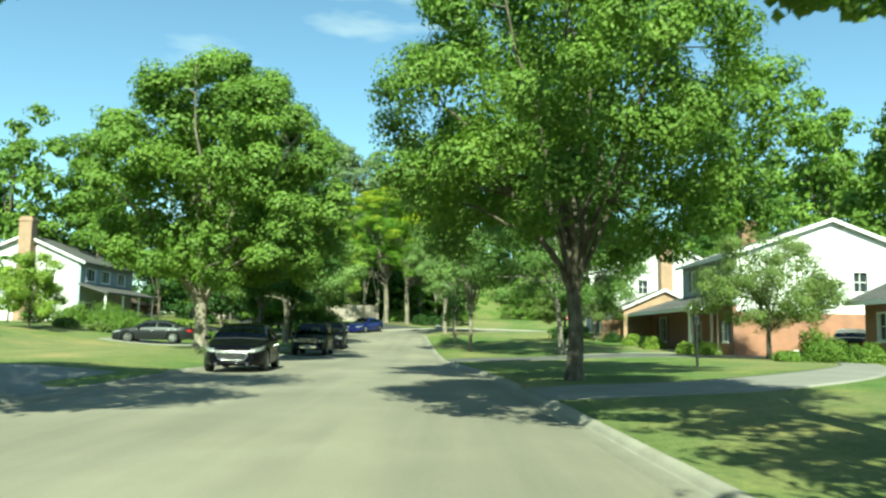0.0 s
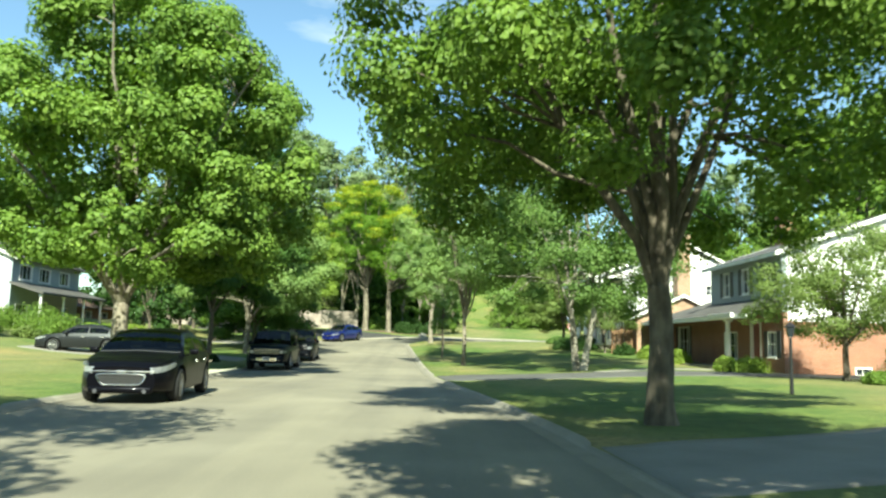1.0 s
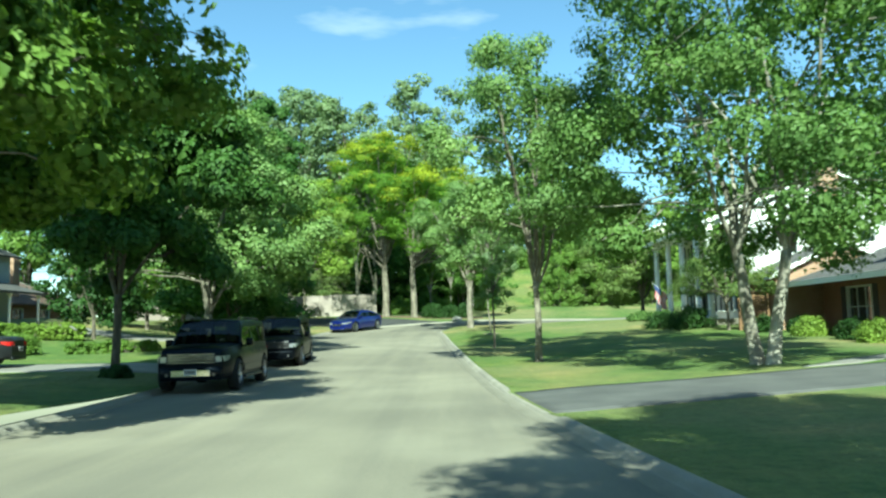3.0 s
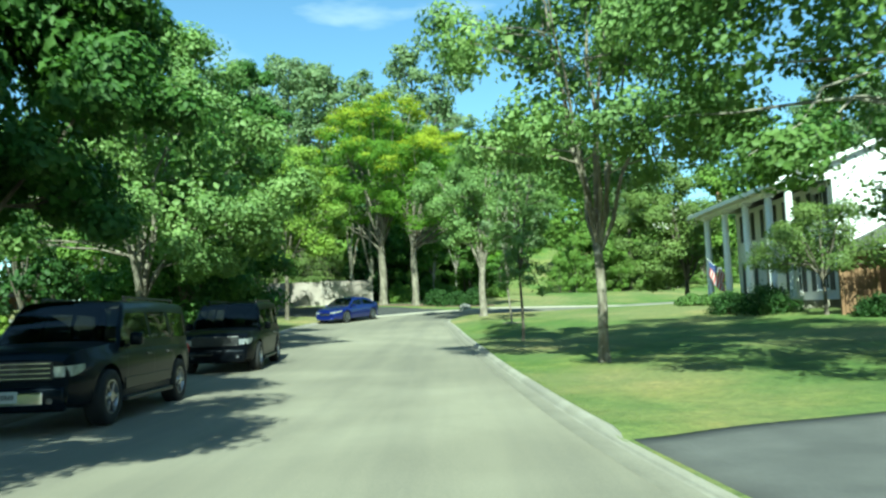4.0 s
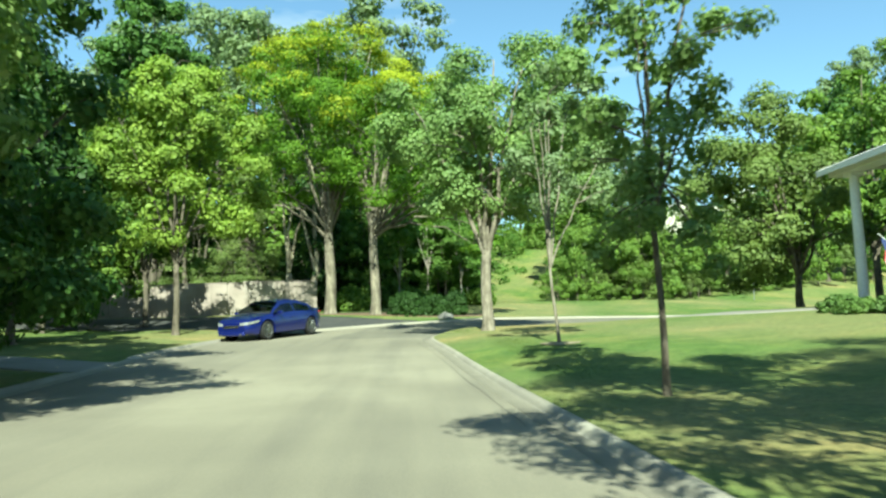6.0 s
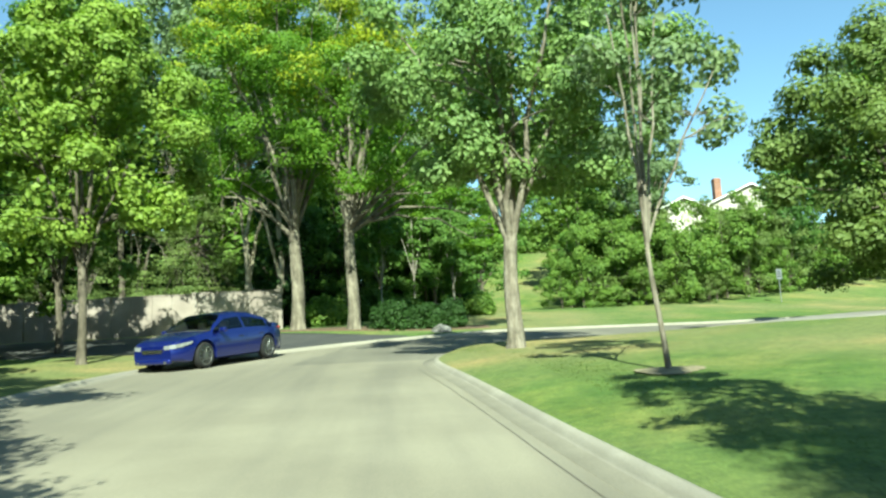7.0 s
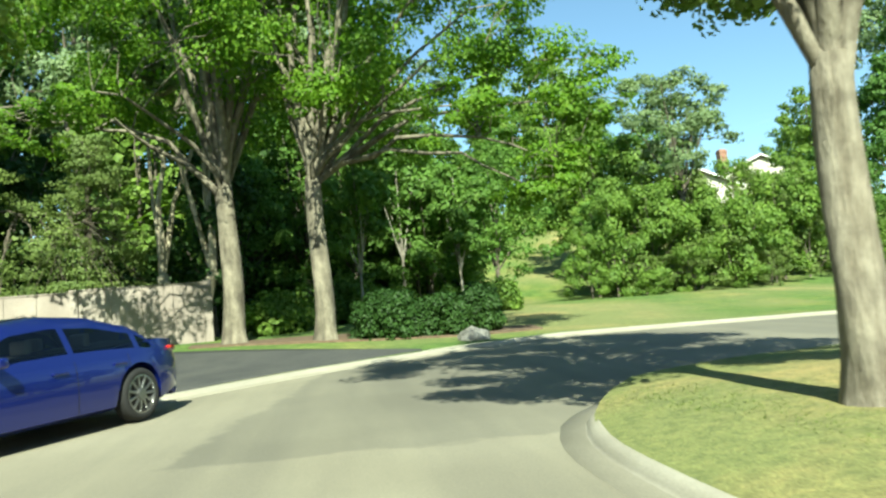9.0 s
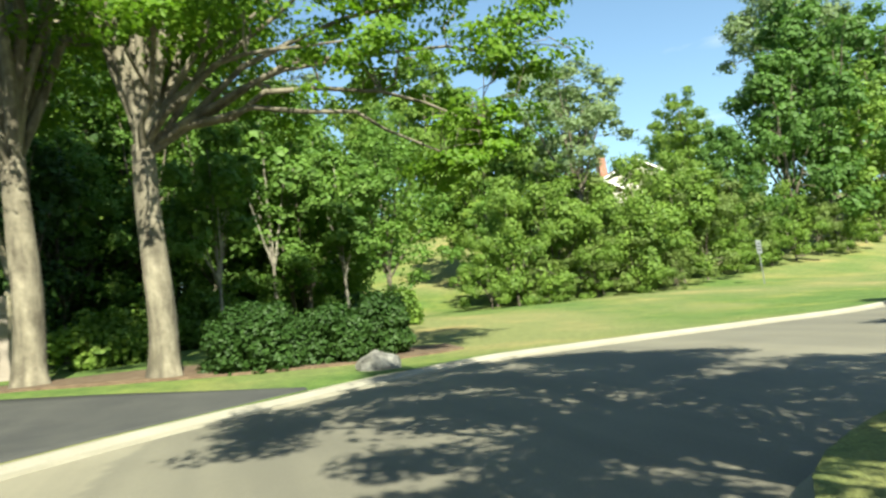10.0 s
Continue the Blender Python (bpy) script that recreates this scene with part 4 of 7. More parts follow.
# kind, x, y, size, turn
PLACES = [
    ("dark", -33, 97.5, 0.85, 10), ("dark", -26.5, 98.5, 0.95, 80), ("pine", -21.5, 97.6, 0.95, 150), ("pine", -16.2, 97.2, 1.0, 30), ("pine", -12.6, 98.4, 0.8, 250),
    ("dark", -18.5, 103, 1.1, 200), ("dark", -24, 106, 1.2, 300), ("broad", -30, 108, 1.25, 20), ("broad", -13.5, 110, 1.2, 120), ("dark", -8.2, 98.8, 0.6, 90),
    ("bright", -4.8, 103.6, 0.9, 190), ("bright", 0.6, 101.8, 0.7, 290), ("bright", -7.6, 102.2, 0.75, 30), ("dark", -7.0, 105, 0.9, 20), ("broad", -2.2, 108, 1.0, 60), ("bright", 0.2, 103.5, 0.72, 100), ("bright", 1.2, 108.5, 0.8, 210), ("bright", 3.4, 101, 0.75, 260), ("bright", 15.5, 118, 0.9, 20), ("bright", -2.6, 103.5, 0.85, 75), ("bright", 1.0, 106, 1.0, 15), ("slim", 1.6, 99.6, 0.75, 33),
    ("slim", -0.6, 101.6, 0.95, 120), ("slim", 2.4, 104.2, 1.0, 40), ("slim", -2.6, 96.8, 0.8, 300),
    ("tall", -19, 118, 1.2, 0), ("tall", -12.5, 111, 1.27, 70), ("tall", -4.5, 112, 1.22, 150), ("tall", -27, 121, 1.2, 220), ("tall", -1, 132, 1.1, 300), ("tall", -36, 118, 1.1, 90),
    ("broad", -5, 115, 1.15, 240), ("broad", 1.5, 117, 1.0, 320), ("broad", 1, 128, 0.95, 160), ("bright", 3.0, 141, 0.8, 100), ("broad", 12.5, 142, 0.9, 10),
    ("broad", 18, 131, 0.8, 75), ("bright", 23, 127, 0.85, 290), 
    ("bright", 28, 140, 0.9, 250), ("broad", 52, 148, 1.0, 15), ("broad", 58, 162, 1.0, 210), ("broad", 24, 152, 0.8, 5),
    ("green", 38, 118.5, 1.15, 20), ("green", 43, 120, 1.4, 110), ("broad", 48.5, 121.5, 1.35, 330), ("green", 56, 126, 1.5, 60), ("tall", 50, 128, 1.0, 200), ("tall", 62, 138, 1.1, 30), ("bright", 34.5, 117.5, 0.62, 200),
    # row of dark-leaved filler trees, added where gaps showed sky
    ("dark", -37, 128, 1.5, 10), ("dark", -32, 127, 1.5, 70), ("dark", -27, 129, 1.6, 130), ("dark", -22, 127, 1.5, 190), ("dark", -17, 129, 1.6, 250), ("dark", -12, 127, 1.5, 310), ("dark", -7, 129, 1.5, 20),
    ("tall", 18.2, 113, 0.72, 75), ("bright", 11.2, 110.5, 0.5, 20), ("broad", 15.2, 112.2, 0.55, 90), ("bright", 23.6, 115.4, 0.55, 160), ("broad", 28.8, 117.6, 0.6, 230), ("green", 32.4, 118.2, 0.7, 300), ("broad", 14.0, 117.5, 0.95, 300),
    ("wild", 9.8, 107.6, 0.62, 0), ("wild", 11.6, 108.6, 0.95, 70), ("light", 13.4, 109.0, 0.75, 140), ("wild", 14.6, 110.4, 1.15, 210), ("wild", 16.4, 109.4, 0.7, 280), ("light", 17.6, 111.0, 1.2, 350), ("wild", 19.4, 110.2, 0.8, 30), ("wild", 20.8, 111.8, 1.3, 100), ("light", 22.6, 111.4, 0.85, 170), ("wild", 24.2, 113.0, 1.25, 240), ("light", 26.0, 113.2, 1.0, 310), ("wild", 27.6, 114.6, 1.15, 20), ("wild", 29.6, 115.0, 0.8, 90), ("light", 31.2, 116.4, 1.1, 160), ("wild", 33.4, 116.2, 0.9, 230), ("wild", 36.2, 117.0, 1.0, 300), ("light", 39.4, 118.0, 0.85, 10), ("wild", 42.6, 118.8, 1.0, 80), ("wild", 46.4, 120.6, 1.1, 150), ("light", 50.6, 122.4, 1.1, 220),
    ("light", 12.8, 112.6, 1.1, 40), ("wild", 16.0, 114.0, 1.5, 110), ("light", 19.6, 115.4, 1.4, 180), ("wild", 22.8, 117.0, 1.6, 250), ("light", 26.6, 118.6, 1.4, 320), ("wild", 30.2, 119.8, 1.4, 60), ("wild", 13.0, 107.4, 0.4, 20), ("light", 21.2, 109.6, 0.4, 90),
    ("broad", 27, 86.5, 0.62, 40), ("green", 22.5, 80.5, 0.9, 300), ("broad", 33, 92, 0.8, 140), ("dark", 40, 90, 0.9, 80), ("broad", 31, 76, 1.0, 200), ("broad", 31.5, 62, 1.5, 20), ("broad", 33, 50, 1.35, 100), ("broad", 38, 66, 1.55, 60), ("broad", 35, 39, 1.2, 270), ("broad", 44, 66, 1.2, 10), ("broad", -19.5, 87.0, 0.85, 160), ("broad", 17.6, 79.0, 0.85, 100), ("broad", -15.0, 86.2, 0.70, 40),
    ("broad", -47, 62, 1.05, 0), ("dark", -45, 73, 1.1, 140), ("broad", -52, 82, 1.3, 30), ("broad", -26, 79, 0.72, 200), ("dark", -21.5, 75.5, 0.7, 310), ("dark", -18.5, 83, 0.75, 40), ("broad", -24, 88, 0.85, 130), ("dark", -33, 90, 0.9, 20), ("broad", -42, 98, 1.2, 240), ("broad", -16.5, 68, 0.8, 180), ("dark", -15.6, 74.5, 0.8, 270), ("dark", -21, 66.5, 0.55, 10),
    # unseen trees round the street's start, added for shadows and darker reflections
    ("broad", 9, -14, 1.1, 20), ("broad", 10, -26, 1.2, 120), ("broad", -11.5, -9, 1.1, 200), ("broad", -12, -23, 1.2, 300), ("broad", -11, -38, 1.3, 60), ("broad", 9, -38, 1.3, 10), ("dark", -1, -48, 1.5, 40), ("dark", -9, -50, 1.4, 90), ("dark", 7, -50, 1.4, 170),
    ("broad", 24, -6, 1.0, 33), ("broad", -26, -8, 1.0, 77), ("broad", 25, 10, 0.9, 44), ("broad", -27, 8, 0.9, 210), ("broad", -25, 27, 0.8, 110),
    ("broad", 33, 30, 1.05, 15), ("broad", 40, 36, 1.2, 75), ("broad", -37.5, 66, 1.35, 140), ("broad", -31.5, 70, 1.25, 20), ("broad", 5.8, -1.8, 0.95, 90), ("broad", 17.5, 138, 1.15, 130), ("bright", 12.5, 134, 1.0, 220), ("broad", 22, 142, 1.2, 310), ("broad", 14.5, 150, 1.3, 40), ("bright", -33, 40, 0.75, 60), ("broad", 2.5, 124, 1.2, 200), ("broad", -8.5, 118, 1.35, 280), ("broad", -38, 50, 0.9, 45), ("bright", -29.5, 52.5, 0.5, 10), ("broad", -46, 40, 1.1, 70), ("bright", -33, 47, 0.55, 200),
]
for seed_, (kind, px_, py_, size_, turn_) in enumerate(PLACES):
    made = WOOD[kind]
    if len(made) < 2:
        ob = wood_tree(kind, 50 + seed_)
        made.append(ob)
    else:
        ob = copy_thing(made[seed_ % 2], Matrix())
    ob.location = (px_, py_, lawn_z(px_, py_) - 0.05)
    ob.rotation_euler = (0, 0, radians(turn_))
    ob.scale = (size_, size_, size_ * (1 + (0.35 if kind in ("wild", "light") else 0.12) * math.sin(seed_ * 2.1)))


def thicket(label, spots, mat, seed, leaf=0.2, per=46):
    """Wild shrubs that grow into one another."""
    for n, (x, y, r, h) in enumerate(spots):
        bush("wild_shrub", label, x, y, r * 1.12, r, h * 1.2, mat, seed + n, 110, per, leaf, "shrub", "wild shrubs", lumpy=True)


thicket("wild shrub at the top of the grass slope", [(9.6, 132, 2.4, 3.6), (12.6, 133.5, 2.6, 4.2), (15.8, 134, 2.6, 3.8), (19.2, 135.5, 2.6, 4.4), (23, 137, 2.6, 4.0)], M_LEAF_MAPLE, 390, 0.24, 26)
thicket("low shrub under the trees", [(-9.4, 97.5, 1.3, 1.8), (-5.6, 95.6, 1.3, 1.8), (-1.2, 98.5, 1.2, 1.2), (2.8, 98.5, 1.1, 1.0), (-3.0, 101, 1.5, 1.8), (0.9, 108, 1.8, 2.6)], M_LEAF_MAPLE, 350, 0.16)

# filler added against sky gaps; dark leaf colour stands for the wood's shade
thicket("dense dark filler shrub in the wood's shade behind the wall", [(-33, 101, 2.6, 5.0), (-28.6, 102.5, 2.6, 5.4), (-24.6, 101.2, 2.4, 4.6), (-20.4, 102.4, 2.6, 5.2), (-16.2, 101.4, 2.4, 4.6), (-12.2, 102.6, 2.4, 5.0), (-8.6, 104.0, 2.2, 4.4), (-4.8, 106.2, 2.4, 4.6), (-1.2, 109.4, 2.4, 4.4), (3.2, 111.5, 2.2, 3.6)], M_LEAF_DARK, 370, 0.26, 22)
thicket("tall dark filler shrub deep in the wood", [(-36, 109, 3.0, 6.0), (-30.5, 111, 3.0, 6.4), (-25, 110, 3.0, 6.0), (-19.6, 112, 3.0, 6.4), (-14.4, 111, 3.0, 6.0), (-9.2, 112.5, 3.0, 6.2), (-39, 104, 3.0, 5.6), (-34, 117, 3.2, 7), (-29, 118, 3.2, 7), (-24, 117, 3.2, 7), (-19, 119, 3.2, 7), (-14.5, 117.5, 3.2, 7), (-10, 119, 3.2, 7), (-5.5, 117.5, 3.2, 6.5), (-1.5, 116, 2.8, 6)], M_LEAF_DARK, 430, 0.32, 20)

# clipped hedge mounds by the bend
for k, (x, y, rx, h) in enumerate([(-2.3, 89.0, 0.98, 1.3), (-0.75, 89.5, 0.8, 1.2), (0.45, 90.3, 0.72, 1.45)]):
    bush("hedge_shrub", "dark green clipped yew mound near the kerb", x, y, rx, 0.85, h, M_LEAF_DARK, 400 + k, 140, 95, 0.085, "shrub", "clipped mounds", boxy=0.25)
drape("mulch_bed_1", [(-7.6, 90.2), (-3.6, 88.4), (0.6, 88.8), (2.2, 89.5)], [(-7.8, 91.8), (-3.2, 91.0), (0.6, 91), (2.2, 90.7)], M_SOIL, "brown mulch bed under the locust trees", "mulch", 0.035)


# ---- garden wall ----
def garden_wall():
    w = tagged(new("garden_wall"), "tall pale stone-panel garden wall with a thin coping, dappled by leaf shade", "wall")
    pts = [(-7.7, 94.4), (-11.7, 93.9), (-15.7, 93.6), (-19.7, 93.6), (-23.7, 93.9), (-27.7, 94.5), (-31.7, 95.3)]
    for n, (p, q) in enumerate(zip(pts, pts[1:])):
        z0, z1 = lawn_z(*p) - 0.25, max(lawn_z(*p), lawn_z(*q)) + 1.92 - 0.03 * n
        d = math.hypot(q[0] - p[0], q[1] - p[1])
        ang = math.atan2(q[1] - p[1], q[0] - p[0])
        m = Matrix.Translation((p[0], p[1], 0)) @ Matrix.Rotation(ang, 4, "Z")
        bm = bmesh.new()
        for a in range(4):
            box(bm, (0.14 + a * (d - 0.28) / 4, -0.06, z0), (0.14 + (a + 1) * (d - 0.28) / 4 - 0.012, 0.06, z1), 0.006)
        bm.transform(m)
        part("panel", bm, M_STONE, w)
        bm = bmesh.new()
        box(bm, (-0.13, -0.11, z0), (0.13, 0.11, z1 + 0.10), 0.012)
        bm.transform(m)
        part("pillar", bm, M_STONE, w)
        bm = bmesh.new()
        box(bm, (0.135, -0.085, z1 + 0.002), (d - 0.135, 0.085, z1 + 0.045), 0.008)
        bm.transform(m)
        part("coping", bm, M_STONE, w)


M_STONE = surface("pale_stone_panel", (0.310, 0.260, 0.223), (0.372, 0.322, 0.279), 1.6, 0.85, 30, 0.18, 0.5, c3=(0.260, 0.217, 0.186), coarse=0.5)
garden_wall()


# ---- houses ----
M_BRICK = brick_mat("red_brick", (0.248, 0.096, 0.053), (0.291, 0.124, 0.071), (0.310, 0.273, 0.236))
M_BRICK_TAN = brick_mat("tan_brick", (0.310, 0.167, 0.093), (0.347, 0.205, 0.124), (0.341, 0.310, 0.260))
# sunlit copy of the red brick, the light put into its colour
M_BRICK_SUN_SIDE = brick_mat("sun_side_orange_brick", (0.27, 0.098, 0.050), (0.32, 0.125, 0.066), (0.33, 0.27, 0.22))
M_SIDING_CREAM = siding_mat("cream_siding", (0.50, 0.47, 0.40))
M_SIDING = siding_mat("white_siding", (0.80, 0.79, 0.76))
# for walls turned from the sun; their shade is part of the blue-grey
M_SIDING_SHADE_SIDE = siding_mat("blue_grey_shade_side_siding", (0.33, 0.37, 0.40))
M_TRIM = plain("white_trim", (0.80, 0.79, 0.76), 0.45)
M_SHUTTER = plain("dark_shutter", (0.03, 0.035, 0.04), 0.5)
M_DOORRED = plain("dark_red_door", (0.16, 0.03, 0.03), 0.4)
M_ROOF = surface("grey_shingle", (0.074, 0.071, 0.068), (0.118, 0.112, 0.105), 2.5, 0.9, 22, 0.4, 0.8)
M_ROOF_BROWN = surface("brown_shingle", (0.124, 0.077, 0.056), (0.180, 0.118, 0.087), 2.5, 0.9, 22, 0.4, 0.8)
M_PANE = plain("window_pane", (0.03, 0.036, 0.042), 0.05, 0.0, 0.0, 0.8)
M_WOOD = surface("orange_cedar", (0.186, 0.099, 0.046), (0.236, 0.136, 0.068), 2.0, 0.7, 30, 0.25, 0.3)


def facing(p, ang):
    """A wall's frame: u along it, v out of it, z up. ang: degrees of the outward direction."""
    a = radians(ang)
    out = Vector((math.cos(a), math.sin(a), 0))
    along = Vector((-out[1], out[0], 0))
    m = Matrix((along, out, Vector((0, 0, 1)))).transposed().to_4x4()
    return Matrix.Translation(p) @ m


def wall_part(parent, m, u0, u1, z0, z1, holes, mat, name="wall", thick=0.22, peak=None):
    """A wall with real openings; its face is at v = 0. holes: (u0, u1, z0, z1). peak: (u, z) of a gable."""
    us = sorted({u0, u1, *(h[0] for h in holes), *(h[1] for h in holes)})
    zs = sorted({z0, z1, *(h[2] for h in holes), *(h[3] for h in holes)})
    bm = bmesh.new()
    vert = {}

    def v(u, z):
        if (u, z) not in vert:
            vert[(u, z)] = bm.verts.new((u, 0, z))
        return vert[(u, z)]
    for a, b in zip(us, us[1:]):
        for c, d in zip(zs, zs[1:]):
            cu, cz = (a + b) / 2, (c + d) / 2
            if not any(h[0] < cu < h[1] and h[2] < cz < h[3] for h in holes):
                bm.faces.new((v(a, c), v(b, c), v(b, d), v(a, d)))
    if peak:
        top = [v(u, z1) for u in us]
        bm.faces.new((*top, bm.verts.new((peak[0], 0, peak[1]))))
    r = bmesh.ops.extrude_face_region(bm, geom=bm.faces[:])
    for q in r["geom"]:
        if isinstance(q, bmesh.types.BMVert):
            q.co[1] -= thick
    bm.transform(m)
    return part(name, bm, mat, parent)


def window(parent, m, u, z, w, h, shutters=False, cols=2, rows=2, depth=0.10):
    """Frame, bars, sill and pane in an opening centred on u, its foot at z."""
    bm = bmesh.new()
    t = 0.07
    for lo, hi in (((u - w / 2, z), (u - w / 2 + t, z + h)), ((u + w / 2 - t, z), (u + w / 2, z + h)), ((u - w / 2 + t, z), (u + w / 2 - t, z + t)), ((u - w / 2 + t, z + h - t), (u + w / 2 - t, z + h))):
        box(bm, (lo[0], -depth - 0.04, lo[1]), (hi[0], -0.01 + 0.03, hi[1]))
    bm.transform(m)
    fr = part("window", bm, M_TRIM, parent)
    bm = bmesh.new()
    box(bm, (u - w / 2 + 0.02, -depth - 0.03, z + 0.02), (u + w / 2 - 0.02, -depth - 0.015, z + h - 0.02))
    bm.transform(m)
    part("pane", bm, M_PANE, fr)
    bm = bmesh.new()
    for k in range(1, cols):
        x = u - w / 2 + w * k / cols
        box(bm, (x - 0.015, -depth - 0.012, z + t), (x + 0.015, -depth + 0.02, z + h - t))
    for k in range(1, rows):
        y = z + h * k / rows
        box(bm, (u - w / 2 + t, -depth - 0.010, y - 0.018), (u + w / 2 - t, -depth + 0.022, y + 0.018))
    bm.transform(m)
    part("glazing_bar", bm, M_TRIM, fr)
    bm = bmesh.new()
    box(bm, (u - w / 2 - 0.06, 0.0, z - 0.06), (u + w / 2 + 0.06, 0.07, z - 0.005), 0.006)
    bm.transform(m)
    part("sill", bm, M_TRIM, fr)
    if shutters:
        for s in (-1, 1):
            bm = bmesh.new()
            x = u + s * (w / 2 + 0.22)
            box(bm, (x - 0.19, 0.003, z - 0.02), (x + 0.19, 0.03, z + h + 0.02))
            bm.transform(m)
            part("shutter", bm, M_SHUTTER, fr, "dark louvred shutter")
    return fr


def slab(parent, pts, mat, thick=0.12, name="roof", label=""):
    """A roof plane: the outline's top, with thickness below."""
    bm = bmesh.new()
    f = bm.faces.new([bm.verts.new(p) for p in pts])
    bm.normal_update()
    if f.normal[2] < 0:
        f.normal_flip()
    r = bmesh.ops.extrude_face_region(bm, geom=[f])
    for q in r["geom"]:
        if isinstance(q, bmesh.types.BMVert):
            q.co[2] -= thick
    return part(name, bm, mat, parent, label)


def gable_roof_y(parent, x0, x1, y0, y1, eave, ridge, mat, over=0.4, side=0.3, xm=None):
    """A gable roof whose ridge runs along y, with white fascia boards."""
    xm = (x0 + x1) / 2 if xm is None else xm
    k0 = (ridge - eave) / (xm - x0)
    k1 = (ridge - eave) / (x1 - xm)
    a, b = y0 - side, y1 + side
    slab(parent, [(x0 - over, a, eave - k0 * over), (xm, a, ridge), (xm, b, ridge), (x0 - over, b, eave - k0 * over)], mat)
    slab(parent, [(xm, a, ridge), (x1 + over, a, eave - k1 * over), (x1 + over, b, eave - k1 * over), (xm, b, ridge)], mat)
    for y in (a - 0.03, b + 0.005):
        for p, q in (((x0 - over, eave - k0 * over), (xm, ridge)), ((xm, ridge), (x1 + over, eave - k1 * over))):
            bm = bmesh.new()
            vs = [bm.verts.new((p[0], y, p[1] + 0.01)), bm.verts.new((q[0], y, q[1] + 0.01)), bm.verts.new((q[0], y, q[1] - 0.19)), bm.verts.new((p[0], y, p[1] - 0.19))]
            f = bm.faces.new(vs)
            r = bmesh.ops.extrude_face_region(bm, geom=[f])
            for g in r["geom"]:
                if isinstance(g, bmesh.types.BMVert):
                    g.co[1] += 0.025
            part("fascia", bm, M_TRIM, parent)
    bm = bmesh.new()
    box(bm, (x0 - over - 0.03, a, eave - k0 * over - 0.2), (x0 - over - 0.003, b, eave - k0 * over - 0.01))
    part("gutter", bm, M_TRIM, parent)


def chimney(parent, x, y, z0, z1, w, d, mat):
    bm = bmesh.new()
    box(bm, (x - w / 2, y - d / 2, z0), (x + w / 2, y + d / 2, z1), 0.01)
    box(bm, (x - w / 2 - 0.06, y - d / 2 - 0.06, z1 - 0.28), (x + w / 2 + 0.06, y + d / 2 + 0.06, z1 - 0.12), 0.01)
    box(bm, (x - w / 2 + 0.08, y - d / 2 + 0.08, z1 - 0.02), (x + w / 2 - 0.08, y + d / 2 - 0.08, z1 + 0.12), 0.01)
    return part("chimney", bm, mat, parent)


def column(parent, x, y, z0, z1, r, name="column"):
    bm = bmesh.new()
    box(bm, (x - r * 1.35, y - r * 1.35, z0), (x + r * 1.35, y + r * 1.35, z0 + 0.16), 0.01)
    box(bm, (x - r * 1.3, y - r * 1.3, z1 - 0.14), (x + r * 1.3, y + r * 1.3, z1), 0.01)
    q = bmesh.ops.create_cone(bm, cap_ends=True, segments=16, radius1=r, radius2=r * 0.86, depth=z1 - z0 - 0.24)
    bmesh.ops.translate(bm, verts=q["verts"], vec=(x, y, (z0 + z1) / 2 + 0.01))
    return part(name, bm, M_TRIM, parent)


def door(parent, m, u, z, w, h, mat):
    bm = bmesh.new()
    box(bm, (u - w / 2, -0.16, z), (u + w / 2, -0.11, z + h))
    for k in range(2):
        for c in (-1, 1):
            box(bm, (u + c * w * 0.23 - w * 0.16, -0.112, z + 0.2 + k * h * 0.47), (u + c * w * 0.23 + w * 0.16, -0.098, z + 0.1 + (k + 0.82) * h * 0.47), 0.008)
    bm.transform(m)
    d = part("door", bm, mat, parent)
    bm = bmesh.new()
    for s in (-1, 1):
        box(bm, (u + s * (w / 2 + 0.06) - 0.06, -0.17, z), (u + s * (w / 2 + 0.06) + 0.06, 0.03, z + h + 0.12))
    box(bm, (u - w / 2, -0.17, z + h), (u + w / 2, 0.03, z + h + 0.12))
    bm.transform(m)
    part("door_frame", bm, M_TRIM, d)
    bm = bmesh.new()
    q = bmesh.ops.create_uvsphere(bm, u_segments=10, v_segments=8, radius=0.035)
    bmesh.ops.translate(bm, verts=q["verts"], vec=(u + w * 0.38, -0.07, z + h * 0.47))
    bm.transform(m)
    part("door_handle", bm, M_CHROME, d, "brass knob")


M_CHROME = plain("chrome", (0.75, 0.75, 0.74), 0.12, 1.0, grain=0.02)


